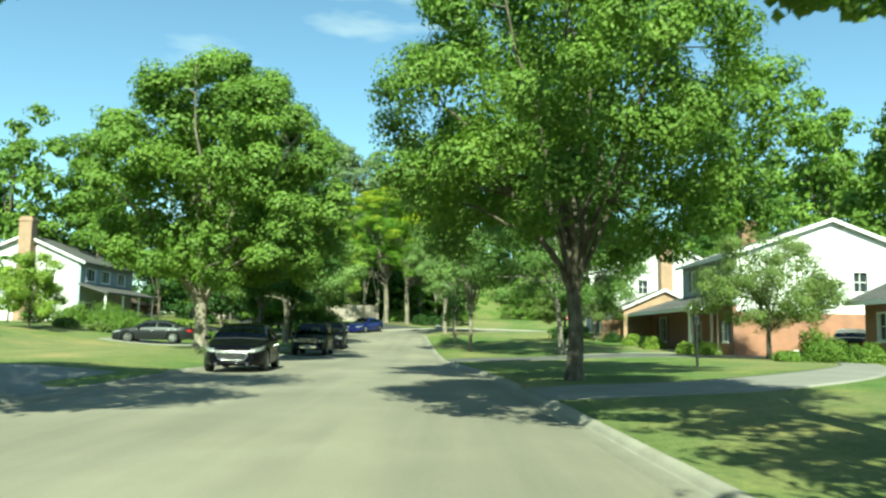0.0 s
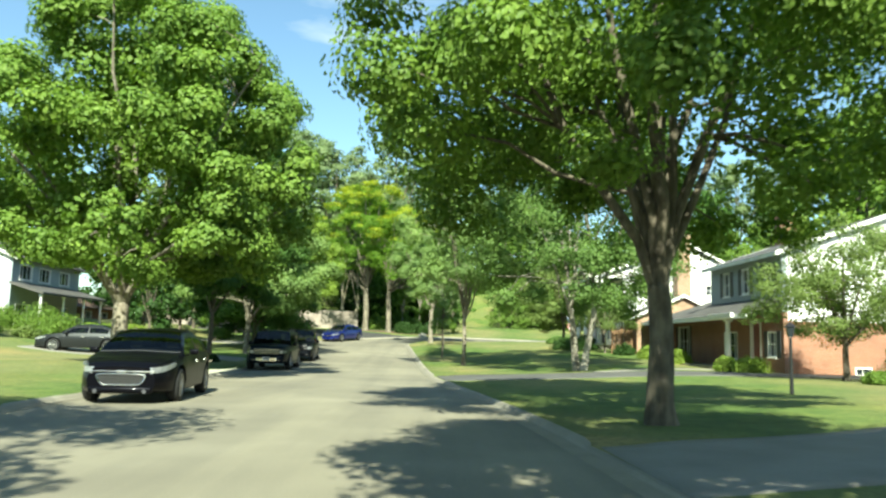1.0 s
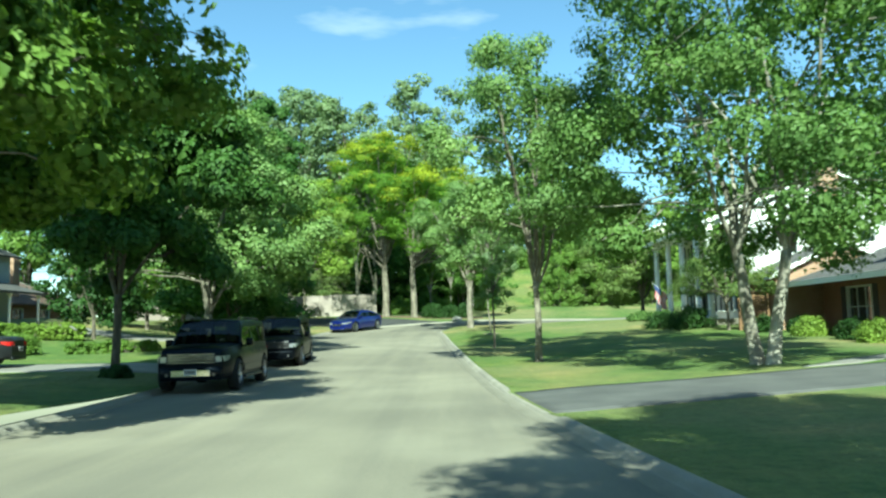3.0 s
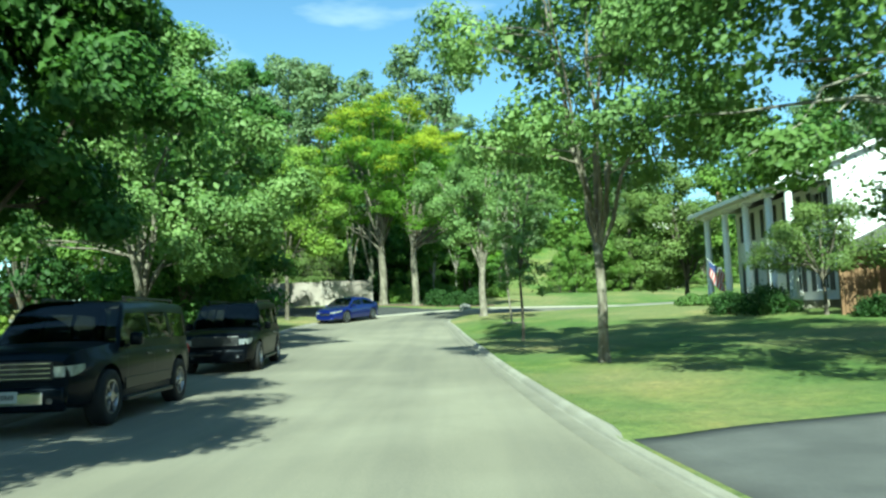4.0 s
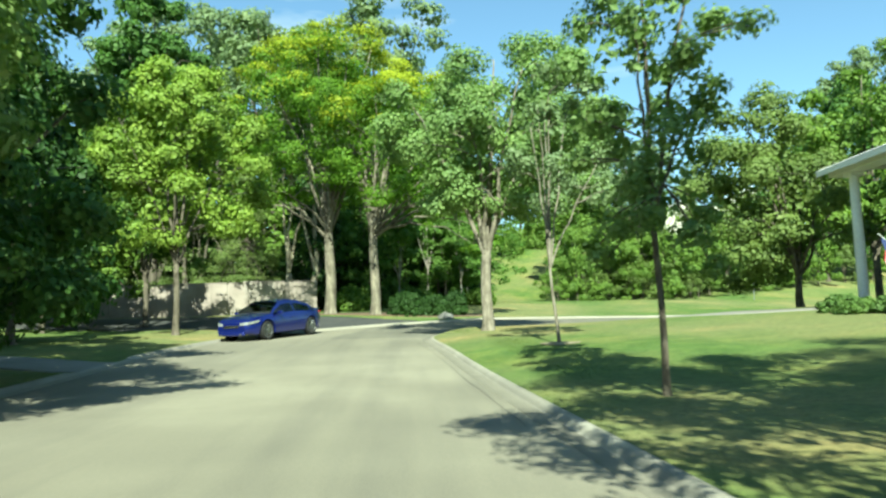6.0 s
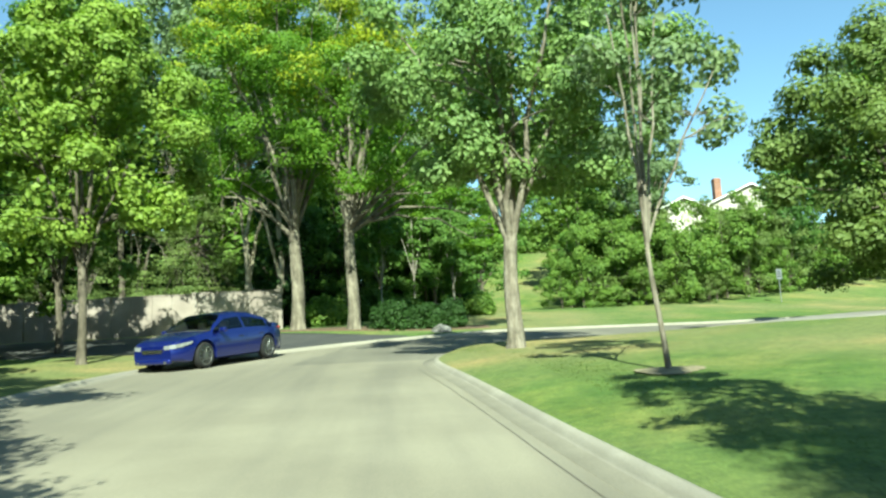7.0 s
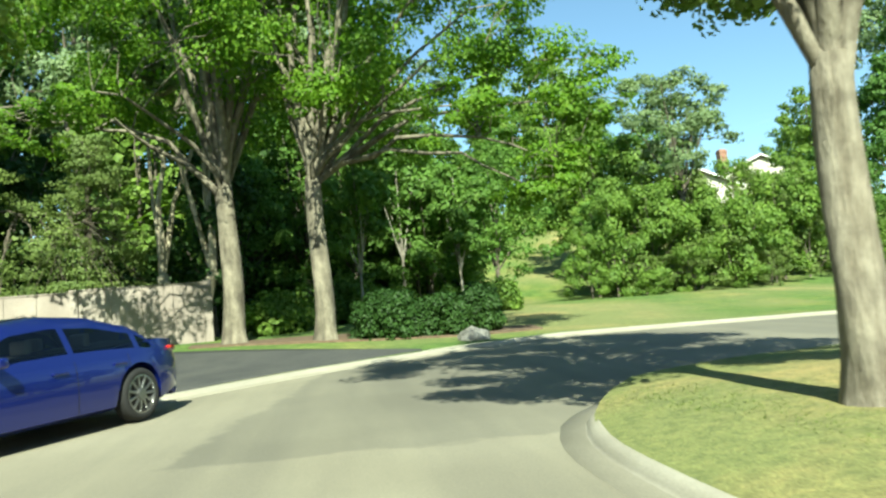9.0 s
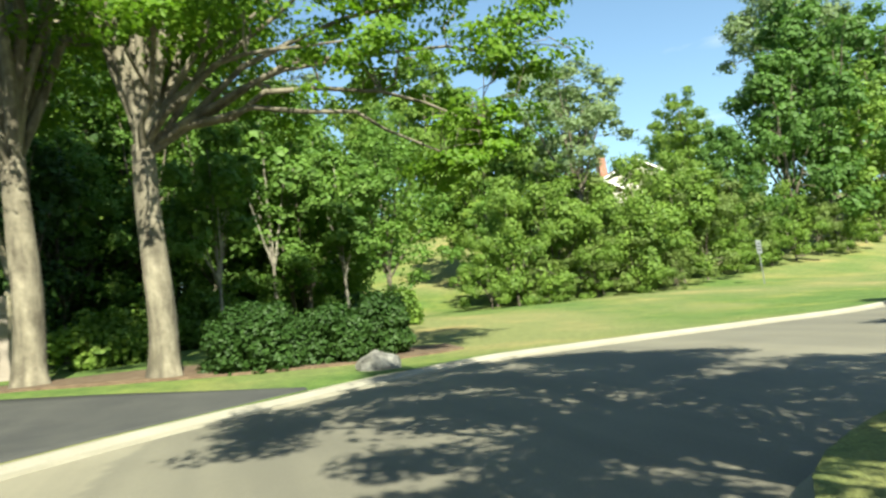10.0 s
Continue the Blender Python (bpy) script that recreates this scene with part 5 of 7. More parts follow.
def house_brick():
    """Two storeys, brick below and siding above, with a low wing and a porch, facing west."""
    h = tagged(new("house"), "two-storey house, red brick below, grey-white siding above, white porch column", "house")
    zb = 0.15
    xw, y0, y1, y2 = 16.0, 41.8, 50.4, 58.0
    w = facing((xw, 0, 0), 180)     # u runs to -y
    win = [(-43.2, -42.3, 0.95, 2.3), (-48.6, -46.9, 0.9, 2.35), (-56.0, -54.0, 1.0, 2.75)]
    wall_part(h, w, -y2, -y0, zb, 3.15, [win[1], win[2], (-45.3, -44.1, 0.62, 2.85), (-43.4, -42.5, 1.1, 2.3)], M_BRICK)
    window(h, w, -55.0, 1.0, 2.0, 1.75, True, 3, 2)
    window(h, w, -47.75, 0.9, 1.7, 1.45, False, 3, 2)
    window(h, w, -42.95, 1.1, 0.9, 1.2, True)
    door(h, w, -44.7, 0.62, 1.0, 2.1, M_DOORRED)
    # upper storey
    # same siding as the white gable, with its shade put into the colour
    wall_part(h, w, -y1, -y0, 3.15, 6.0, [(-43.6, -42.7, 4.2, 5.5), (-46.2, -45.3, 4.2, 5.5), (-48.6, -47.7, 4.2, 5.5)], M_SIDING_SHADE_SIDE)
    for u in (-43.15, -45.75, -48.15):
        window(h, w, u, 4.2, 0.9, 1.3, True)
    s = facing((0, y0, 0), 270)     # u runs to +x
    wall_part(h, s, xw + 0.22, 26.6, zb, 2.75, [(19.2, 20.0, 0.35, 0.75), (21.6, 22.4, 0.35, 0.75)], M_BRICK_SUN_SIDE)
    window(h, s, 19.6, 0.35, 0.8, 0.4, False, 2, 1)
    window(h, s, 22.0, 0.35, 0.8, 0.4, False, 2, 1)
    wall_part(h, s, xw + 0.22, 26.6, 2.75, 6.0, [(22.6, 23.5, 3.9, 5.1)], M_SIDING, peak=(21.5, 7.85))
    window(h, s, 23.05, 3.9, 0.9, 1.2)
    n = facing((0, y1, 0), 90)
    wall_part(h, n, -26.6, -(xw + 0.22), 3.15, 6.0, [], M_SIDING, peak=(-21.5, 7.85))
    e = facing((26.6, 0, 0), 0)
    wall_part(h, e, y0 + 0.22, y1 - 0.22, zb, 6.0, [], M_SIDING)
    gable_roof_y(h, xw, 26.6, y0, y1, 6.05, 8.0, M_ROOF, xm=21.5)
    chimney(h, 20.0, 49.6, 6.9, 8.9, 0.9, 0.8, M_BRICK)
    # skirt roof and low wing roof
    slab(h, [(14.2, y0 - 0.3, 3.05), (xw + 0.1, y0 - 0.3, 3.95), (xw + 0.1, y1 + 0.05, 3.95), (14.2, y1 + 0.05, 3.05)], M_ROOF, 0.14)
    slab(h, [(14.2, y1 + 0.05, 3.05), (20.5, y1 + 0.05, 5.05), (20.5, y2 + 0.4, 5.05), (14.2, y2 + 0.4, 3.05)], M_ROOF, 0.14)
    slab(h, [(20.5, y1 + 0.05, 5.05), (26.6, y1 + 0.05, 3.2), (26.6, y2 + 0.4, 3.2), (20.5, y2 + 0.4, 5.05)], M_ROOF, 0.14)
    bm = bmesh.new()
    box(bm, (14.16, y0 - 0.3, 2.84), (14.197, y2 + 0.4, 3.06))
    part("gutter", bm, M_TRIM, h)
    for ya, x0_, x1_, za, zc in ((y1 + 0.02, 15.4, 18.4, 3.43, 4.38),):
        bm = bmesh.new()
        f = bm.faces.new([bm.verts.new(p) for p in ((x0_, ya, za + 0.02), (x1_, ya, zc + 0.02), (x1_, ya, zc - 0.15), (x0_, ya, za - 0.15))])
        r = bmesh.ops.extrude_face_region(bm, geom=[f])
        for g in r["geom"]:
            if isinstance(g, bmesh.types.BMVert):
                g.co[1] -= 0.04
        part("fascia", bm, M_TRIM, h)
    # garage wing that steps out to the west
    g0 = facing((0, y2 + 0.02, 0), 270)
    # sun-facing wall in lighter tan than the west wall, sunlight put into colour
    wall_part(h, g0, 13.9, 19.9, 0.5, 3.55, [], M_BRICK_TAN, peak=(17.0, 4.9))
    gw = facing((13.9, 0, 0), 180)
    wall_part(h, gw, -61.2, -(y2 + 0.24), 0.5, 3.55, [], M_BRICK)
    gable_roof_y(h, 13.9, 20.0, y2 + 0.1, 61.0, 3.6, 4.98, M_ROOF, 0.35, 0.35, 17.0)
    # porch
    column(h, 14.5, 44.4, 0.62, 2.9, 0.13)
    bm = bmesh.new()
    box(bm, (14.1, 43.4, 0.2), (xw - 0.003, 50.2, 0.6), 0.02)
    part("porch_step", bm, M_GUTTER, h)
    bm = bmesh.new()
    box(bm, (13.98, 42.8, 2.9), (14.14, 45.7, 3.12), 0.01)
    part("beam", bm, M_TRIM, h)


house_brick()


def house_columns():
    """A white two-storey house with a full-height colonnade facing west."""
    h = tagged(new("house"), "white two-storey house with a tall white colonnade and dark windows", "house")
    zb, xw, y0, y1, x1 = 1.3, 14.1, 62.0, 72.3, 23.6
    w = facing((xw, 0, 0), 180)
    ups, downs = (-70.8, -68.2, -65.7, -63.3), (-70.8, -65.7, -63.3)
    holes = [(u - 0.5, u + 0.5, 4.75, 6.1) for u in ups] + [(u - 0.55, u + 0.55, 1.95, 3.6) for u in downs] + [(-68.75, -67.65, 1.62, 3.72)]
    wall_part(h, w, -y1, -y0, zb, 6.35, holes, M_SIDING)
    for u in ups:
        window(h, w, u, 4.75, 1.0, 1.35, True)
    for u in downs:
        window(h, w, u, 1.95, 1.1, 1.65, True)
    door(h, w, -68.2, 1.62, 1.1, 2.1, M_SHUTTER)
    s = facing((0, y0, 0), 270)
    wall_part(h, s, xw + 0.22, x1, zb, 6.35, [(16.0, 16.9, 4.75, 6.0), (20.0, 20.9, 5.2, 6.0)], M_SIDING)
    wall_part(h, s, 12.04, x1, 6.353, 6.40, [], M_SIDING, "gable", 0.2, (18.8, 8.72))
    window(h, s, 16.45, 4.75, 0.9, 1.25)
    window(h, s, 20.45, 5.2, 0.9, 0.8)
    n = facing((0, y1, 0), 90)
    wall_part(h, n, -x1, -(xw + 0.22), zb, 6.35, [], M_SIDING)
    wall_part(h, n, -x1, -12.04, 6.353, 6.40, [], M_SIDING, "gable", 0.2, (-18.8, 8.72))
    e = facing((x1, 0, 0), 0)
    wall_part(h, e, y0 + 0.22, y1 - 0.22, zb, 6.35, [], M_SIDING)
    gable_roof_y(h, 12.0, x1, y0, y1, 6.5, 9.0, M_ROOF, 0.35, 0.3, 18.8)
    for y in (71.6, 69.0, 66.4, 63.9, 62.0):
        column(h, 12.3, y, 1.55, 6.12, 0.17)
    bm = bmesh.new()
    box(bm, (11.98, y0 - 0.2, 6.12), (12.62, y1 + 0.2, 6.34), 0.01)
    part("beam", bm, M_TRIM, h)
    bm = bmesh.new()
    box(bm, (11.8, y0 - 0.2, 0.9), (xw - 0.003, y1 + 0.2, 1.55), 0.02)
    part("porch_floor", bm, M_GUTTER, h)
    chimney(h, 18.1, y0 - 0.72, 1.2, 9.4, 0.95, 0.8, M_BRICK_TAN)


house_columns()


def house_west():
    """A blue-grey two-storey house with a cream gable and a porch roof, facing east."""
    h = tagged(new("house"), "blue-grey two-storey house with a cream gable end and brick chimney", "house")
    zb, xw, y0, y1, x0 = 0.9, -29.0, 61.5, 72.0, -38.0
    w = facing((xw, 0, 0), 0)      # u runs to +y
    ups, downs = (63.4, 66.2, 69.4), (63.2, 69.5)
    wall_part(h, w, y0, y1, zb, 6.7, [(u - 0.9, u + 0.9, 5.1, 6.2) for u in ups] + [(u - 0.9, u + 0.9, 2.0, 3.4) for u in downs] + [(65.7, 66.7, 1.5, 3.6)], M_SIDING_SHADE_SIDE)
    for u in ups:
        window(h, w, u, 5.1, 1.8, 1.1, False, 3, 1)
    for u in downs:
        window(h, w, u, 2.0, 1.8, 1.4, False, 3, 2)
    door(h, w, 66.2, 1.5, 1.0, 2.1, M_SHUTTER)
    s = facing((0, y0, 0), 270)
    wall_part(h, s, x0, xw - 0.22, zb, 6.7, [(-36, -35, 4.9, 6.0), (-32, -31, 4.9, 6.0)], M_SIDING, peak=(-33.5, 8.6))
    window(h, s, -35.5, 4.9, 1.0, 1.1)
    window(h, s, -31.5, 4.9, 1.0, 1.1)
    n = facing((0, y1, 0), 90)
    wall_part(h, n, -xw + 0.22, -x0, zb, 6.7, [], M_SIDING_SHADE_SIDE, peak=(33.5, 8.6))
    b = facing((x0, 0, 0), 180)
    wall_part(h, b, -y1 + 0.22, -y0 - 0.22, zb, 6.7, [], M_SIDING_SHADE_SIDE)
    gable_roof_y(h, x0, xw, y0, y1, 6.8, 8.75, M_ROOF, 0.5, 0.4)
    slab(h, [(xw + 0.003, y0 - 0.3, 4.9), (xw + 2.4, y0 - 0.3, 4.2), (xw + 2.4, y1, 4.2), (xw + 0.003, y1, 4.9)], M_ROOF, 0.16)
    for y in (61.6, 65, 68.4, 71.6):
        column(h, xw + 2.1, y, 1.3, 4.06, 0.09)
    bm = bmesh.new()
    box(bm, (xw + 0.003, y0, 0.7), (xw + 2.4, y1, 1.3), 0.02)
    part("porch_floor", bm, M_GUTTER, h)
    chimney(h, -33.2, y0 - 0.5, 0.9, 10.0, 1.0, 0.9, M_BRICK_TAN)


house_west()


def house_low(label, x0, x1, y0, y1, zb, eave, ridge, wall_mat, roof_mat, face, top=None):
    """A low house with a gable roof along y and a row of windows on its street side."""
    h = tagged(new("house"), label, "house")
    xs = x1 if face == 0 else x0
    w = facing((xs, 0, 0), face)
    ua, ub = (y0, y1) if face == 0 else (-y1, -y0)
    n = 3
    us = [ua + (ub - ua) * (k + 0.5) / n for k in range(n)]
    wall_part(h, w, ua, ub, zb, eave, [(u - 0.7, u + 0.7, zb + 0.9, zb + 2.1) for u in us], wall_mat)
    for u in us:
        window(h, w, u, zb + 0.9, 1.4, 1.2, False, 3, 2)
    s = facing((0, y0, 0), 270)
    wall_part(h, s, x0 + 0.22, x1 - 0.22, zb, eave, [], wall_mat, peak=((x0 + x1) / 2, ridge - 0.2))
    q = facing((0, y1, 0), 90)
    wall_part(h, q, -x1 + 0.22, -x0 - 0.22, zb, eave, [], wall_mat, peak=(-(x0 + x1) / 2, ridge - 0.2))
    b = facing((x0 if face == 0 else x1, 0, 0), 180 - face)
    va, vb = (-y1, -y0) if face == 0 else (y0, y1)
    wall_part(h, b, va, vb, zb, eave, [], wall_mat)
    gable_roof_y(h, x0, x1, y0, y1, eave + 0.05, ridge, roof_mat, 0.6, 0.5)
    if top:
        chimney(h, *top)
    return h


house_low("low brick house with a brown shingle roof and chimney", -46, -34, 80, 92, 1.6, 4.2, 6.5, M_BRICK, M_ROOF_BROWN, 0, (-35.5, 83.5, 4.0, 7.6, 0.9, 0.9, M_BRICK_TAN))
house_low("brick house with a grey shingle roof behind shrubs", 18.1, 27, 23, 32.6, 0.4, 3.2, 5.3, M_BRICK, M_ROOF, 180)
house_low("large white house on the hilltop among trees", 40, 52, 150, 160, 12.5, 17.5, 20.0, M_SIDING_CREAM, M_ROOF_BROWN, 180, (42, 151, 17, 20.9, 0.9, 0.9, M_BRICK))
house_low("cream house far up the grassy hill", 27.5, 36, 138, 146, 11.0, 14.6, 16.4, M_SIDING_CREAM, M_ROOF_BROWN, 180)

# ---- cars ----
M_TYRE = plain("tyre_rubber", (0.011, 0.011, 0.011), 0.85)
M_RIM = plain("alloy_rim", (0.341, 0.341, 0.341), 0.28, 1.0, grain=0.04)
M_GLASS = glass_mat("tinted_car_glass")
M_BLACK = plain("black_trim", (0.015, 0.015, 0.016), 0.4)
M_LAMP = plain("clear_headlamp", (0.40, 0.42, 0.44), 0.12, 0.5, 0.8, grain=0.3)
M_FOG = plain("smoked_fog_lamp", (0.10, 0.10, 0.11), 0.2, 0.3, 0.5)
M_TAIL = plain("red_tail_lamp", (0.42, 0.015, 0.015), 0.15, 0.0, 0.6)
M_SEAT_DARK = plain("dark_seat", (0.05, 0.05, 0.052), 0.8)
M_SEAT_CREAM = plain("cream_seat", (0.310, 0.285, 0.236), 0.7)
M_PLATE = plain("white_plate", (0.434, 0.434, 0.434), 0.5)


def paint(name, col, flake=0.35):
    m = plain(name, col, 0.35, flake, 0.15, 0.05, 0.03)
    return m


P_BLACK, P_NAVY = paint("black_paint", (0.004, 0.004, 0.006)), paint("dark_slate_paint", (0.004, 0.007, 0.012))
P_BLUE, P_GREY = plain("cobalt_blue_paint", (0.006, 0.014, 0.15), 0.35, 0.5, 1.0, 0.4, 0.03), paint("charcoal_paint", (0.022, 0.024, 0.025))
P_BLACK_SUV, P_RED = paint("soot_black_paint", (0.003, 0.004, 0.006)), paint("dark_red_paint", (0.025, 0.025, 0.028))


def grid_faces(rows, keep):
    """Faces of a loft, those that keep(i, k) names; verts used alone."""
    n, m = len(rows), len(rows[0])
    verts, faces, index = [], [], {}

    def at(i, k):
        if (i, k) not in index:
            index[(i, k)] = len(verts)
            verts.append(rows[i][k])
        return index[(i, k)]
    for i in range(n - 1):
        for k in range(m - 1):
            if keep(i, k):
                faces.append((at(i, k), at(i + 1, k), at(i + 1, k + 1), at(i, k + 1)))
    return verts, faces


def solid(name, rows, keep, mat, parent, label="", thick=0.0):
    v, f = grid_faces(rows, keep)
    if not f:
        return None
    g = []
    for q in f:
        a, b, d = (v[q[k]] for k in (0, 1, 2))
        c = (v[q[0]] + v[q[2]]) / 2
        out = (b - a).cross(d - a).dot(c - Vector((c[0] * 0.7, 0.0, 0.6))) > 0
        g.append(q if out else q[::-1])
    me = mesh_of(name, v, g, mat, True)
    ob = part_mesh(name, me, parent, label)
    if thick:
        md = ob.modifiers.new("thick", "SOLIDIFY")
        md.thickness, md.offset = thick, -1
    return ob


def lathe(profile, seg=28, arc=None):
    """Turns (radius, y) points round the y axis."""
    verts, faces = [], []
    m = len(profile)
    for s in range(seg):
        a = 2 * math.pi * s / seg
        for r, y in profile:
            verts.append((r * math.cos(a), y, r * math.sin(a)))
    for s in range(seg):
        t = (s + 1) % seg
        for k in range(m - 1):
            faces.append((s * m + k, t * m + k, t * m + k + 1, s * m + k + 1))
    return verts, faces


def wheel_meshes(r, width, rim_r, spokes, key):
    w = width / 2
    v, f = lathe([(rim_r, -w * 0.9), (rim_r + 0.02, -w), (r - 0.05, -w * 1.02), (r - 0.012, -w * 0.86), (r, -w * 0.6), (r, w * 0.6), (r - 0.012, w * 0.86), (r - 0.05, w * 1.02), (rim_r + 0.02, w), (rim_r, w * 0.9), (rim_r - 0.01, 0.0), (rim_r, -w * 0.9)])
    tyre = mesh_of("tyre_" + key, v, f, M_TYRE, True)
    bm = bmesh.new()
    v, f = lathe([(rim_r - 0.002, -w * 0.86), (rim_r + 0.008, -w * 0.92), (rim_r - 0.018, -w * 0.93), (rim_r - 0.03, -w * 0.6), (rim_r - 0.03, w * 0.5)], 32)
    vs = [bm.verts.new(q) for q in v]
    for q in f:
        bm.faces.new([vs[i] for i in q])
    for s in range(spokes):
        a = 2 * math.pi * s / spokes
        c = bmesh.new()
        box(c, (0.05, -w * 0.86, -0.018), (rim_r - 0.012, -w * 0.66, 0.018), 0.006)
        c.transform(Matrix.Rotation(-a, 4, "Y"))
        tmp = bpy.data.meshes.new("spoke")
        c.to_mesh(tmp)
        c.free()
        bm.from_mesh(tmp)
        bpy.data.meshes.remove(tmp)
    q = bmesh.ops.create_cone(bm, cap_ends=True, segments=20, radius1=0.085, radius2=0.07, depth=0.05)
    bmesh.ops.rotate(bm, verts=q["verts"], cent=(0, 0, 0), matrix=Matrix.Rotation(radians(90), 3, "X"))
    bmesh.ops.translate(bm, verts=q["verts"], vec=(0, -w * 0.8, 0))
    rim = bpy.data.meshes.new("rim_" + key)
    bm.to_mesh(rim)
    bm.free()
    rim.materials.append(M_RIM)
    v, f = lathe([(0.0, -w * 0.3), (rim_r - 0.02, -w * 0.3)], 24)
    hub = mesh_of("brake_" + key, v, f, M_BLACK)
    return tyre, rim, hub


def knots(pairs):
    us, vs = [p[0] for p in pairs], [p[1] for p in pairs]

    def f(u):
        if u <= us[0]:
            return vs[0]
        if u >= us[-1]:
            return vs[-1]
        i = max(k for k in range(len(us) - 1) if us[k] <= u)
        t = (u - us[i]) / (us[i + 1] - us[i])
        t2 = t * t * (3 - 2 * t) if True else t
        return vs[i] + (vs[i + 1] - vs[i]) * (0.5 * t + 0.5 * t2)
    return f


def lamp_strip(parent, name, mat, label, end, sg, s, half, y0, z0, z1, back, rise):
    """A lamp that wraps round a corner of the body."""
    path = [(end + sg * 0.012, y0), (end + sg * 0.012, half(end) * 0.92)]
    for k in range(1, 7):
        u = end - sg * back * k / 6
        path.append((u, half(u) * 1.0 + 0.006))
    bm = bmesh.new()
    n = len(path)
    lo, hi = [], []
    for k, (u, y) in enumerate(path):
        t = k / (n - 1)
        a, b = z0 + rise * t + 0.5 * (z1 - z0) * t ** 3, z1 + rise * t
        lo.append((u, y, a))
        hi.append((u, y, b))
    ring = []
    for pts, d in ((lo, 0), (hi, 0)):
        ring.append([bm.verts.new((u, s * y, z)) for u, y, z in pts])
    inner = [[bm.verts.new((u - sg * 0.05, s * (y - 0.06), z)) for u, y, z in pts] for pts in (lo, hi)]
    for k in range(n - 1):
        bm.faces.new((ring[0][k], ring[0][k + 1], ring[1][k + 1], ring[1][k]))
        bm.faces.new((ring[1][k], ring[1][k + 1], inner[1][k + 1], inner[1][k]))
        bm.faces.new((ring[0][k], inner[0][k], inner[0][k + 1], ring[0][k + 1]))
    for k in (0, n - 1):
        bm.faces.new((ring[0][k], ring[1][k], inner[1][k], inner[0][k]))
    part(name, bm, mat, parent, label)


M_GLASS_CLEAR = glass_mat("pale_car_glass", (0.62, 0.66, 0.64))


def car(label, spec, colour, seats, x, y, heading, group="parked cars", z=None, pitch=0.0, size=1.0):
    """A car on its wheels. heading: degrees that its nose turns from +x. spec holds its sizes in metres; u runs to the nose."""
    c = tagged(new("car"), label, "car", group)
    L, W, H, R = spec["length"], spec["width"], spec["height"], spec["wheel"]
    ax = spec["axles"]
    top, belt, cabin = knots(spec["top"]), knots(spec["belt"]), spec["cabin"]
    sill = spec["sill"]

    def half(u):
        t = abs(2 * u / L)
        return W / 2 * (1 - spec["round"] * t ** 7 - 0.035 * t ** 2)

    def arch(u):
        for a in ax:
            d = abs(u - a)
            if d < R + 0.075:
                return R + math.sqrt((R + 0.075) ** 2 - d * d)
        return 0.0
    us = sorted({*np.linspace(-L / 2, L / 2, 84).round(4), *(round(a + (R + 0.075) * math.cos(q), 4) for a in ax for q in np.linspace(0, math.pi, 17))})
    rows = []
    for u in us:
        w, zt, zb = half(u), top(u), belt(u)
        lift = spec["lift"](u)
        s0 = sill + lift
        zs = [s0 + 0.02, s0, s0 + 0.05, s0 + 0.34 * (zb - s0), s0 + 0.62 * (zb - s0), zb - 0.10, zb - 0.02]
        ws = [0.0, w * 0.86, w * 0.965, w * 0.995, w, w * 0.985, w * 0.95]
        z_arch = arch(u)
        zs = [zs[0]] + [max(q, min(z_arch, zb - 0.09 + 0.01 * k)) for k, q in enumerate(zs[1:])]
        sec = [(q, v) for q, v in zip(ws, zs)]
        sec += [(w * 0.90, zt - 0.004 if zt > zb else zb), (w * 0.72, zt + 0.022), (w * 0.35, zt + 0.038), (0.0, zt + 0.043)]
        rows.append([Vector((u, p, q)) for p, q in sec] + [Vector((u, -p, q)) for p, q in sec[-2::-1]])
    m = len(rows[0])
    v, f = grid_faces(rows, lambda i, k: True)
    # nose and tail close the shell
    for row in (rows[0], rows[-1]):
        f.append(tuple(range(len(v), len(v) + m - 1)))
        v += row[:-1]
    body = mesh_of("body", v, f, colour, True)
    b = bmesh.new()
    b.from_mesh(body)
    bmesh.ops.remove_doubles(b, verts=b.verts, dist=0.0005)
    bmesh.ops.recalc_face_normals(b, faces=b.faces)
    for e in b.edges:
        if len(e.link_faces) == 2 and e.calc_face_angle(0) > 0.75:
            e.smooth = False
    b.to_mesh(body)
    b.free()
    part_mesh("body", body, c)
    # cabin
    a0, a1, a2, a3 = cabin["screen_foot"], cabin["roof_front"], cabin["roof_back"], cabin["back_foot"]
    roof = knots([(a3, belt(a3) - 0.02), ((a3 + a2) / 2, belt(a3) + (H - belt(a3)) * cabin["back_bulge"]), (a2, H - 0.035), ((a1 + a2) / 2, H), (a1, H - 0.045), ((a0 + a1) / 2, belt(a0) + (H - belt(a0)) * 0.56), (a0, belt(a0) - 0.02)])
    su = np.linspace(a3, a0, 73)
    crow = []
    for u in su:
        wb, zr, zb = half(u) * 0.955, roof(u), belt(u) - 0.03
        zr = max(zr, zb + 0.004)
        wr = W / 2 * cabin["roof_width"]
        sec = []
        for k in range(6):
            zz = zb + (zr - 0.05 * min(1, (zr - zb) / 0.2) - zb) * k / 5
            t = (zz - zb) / (H - zb)
            sec.append((wb + (wr - wb) * t ** 1.15, zz))
        e = sec[-1][0]
        sec += [(e * 0.94, zr - 0.012), (e * 0.66, zr + 0.012), (e * 0.33, zr + 0.022), (0.0, zr + 0.025)]
        crow.append([Vector((u, p, q)) for p, q in sec] + [Vector((u, -p, q)) for p, q in sec[-2::-1]])
    n = len(crow[0])

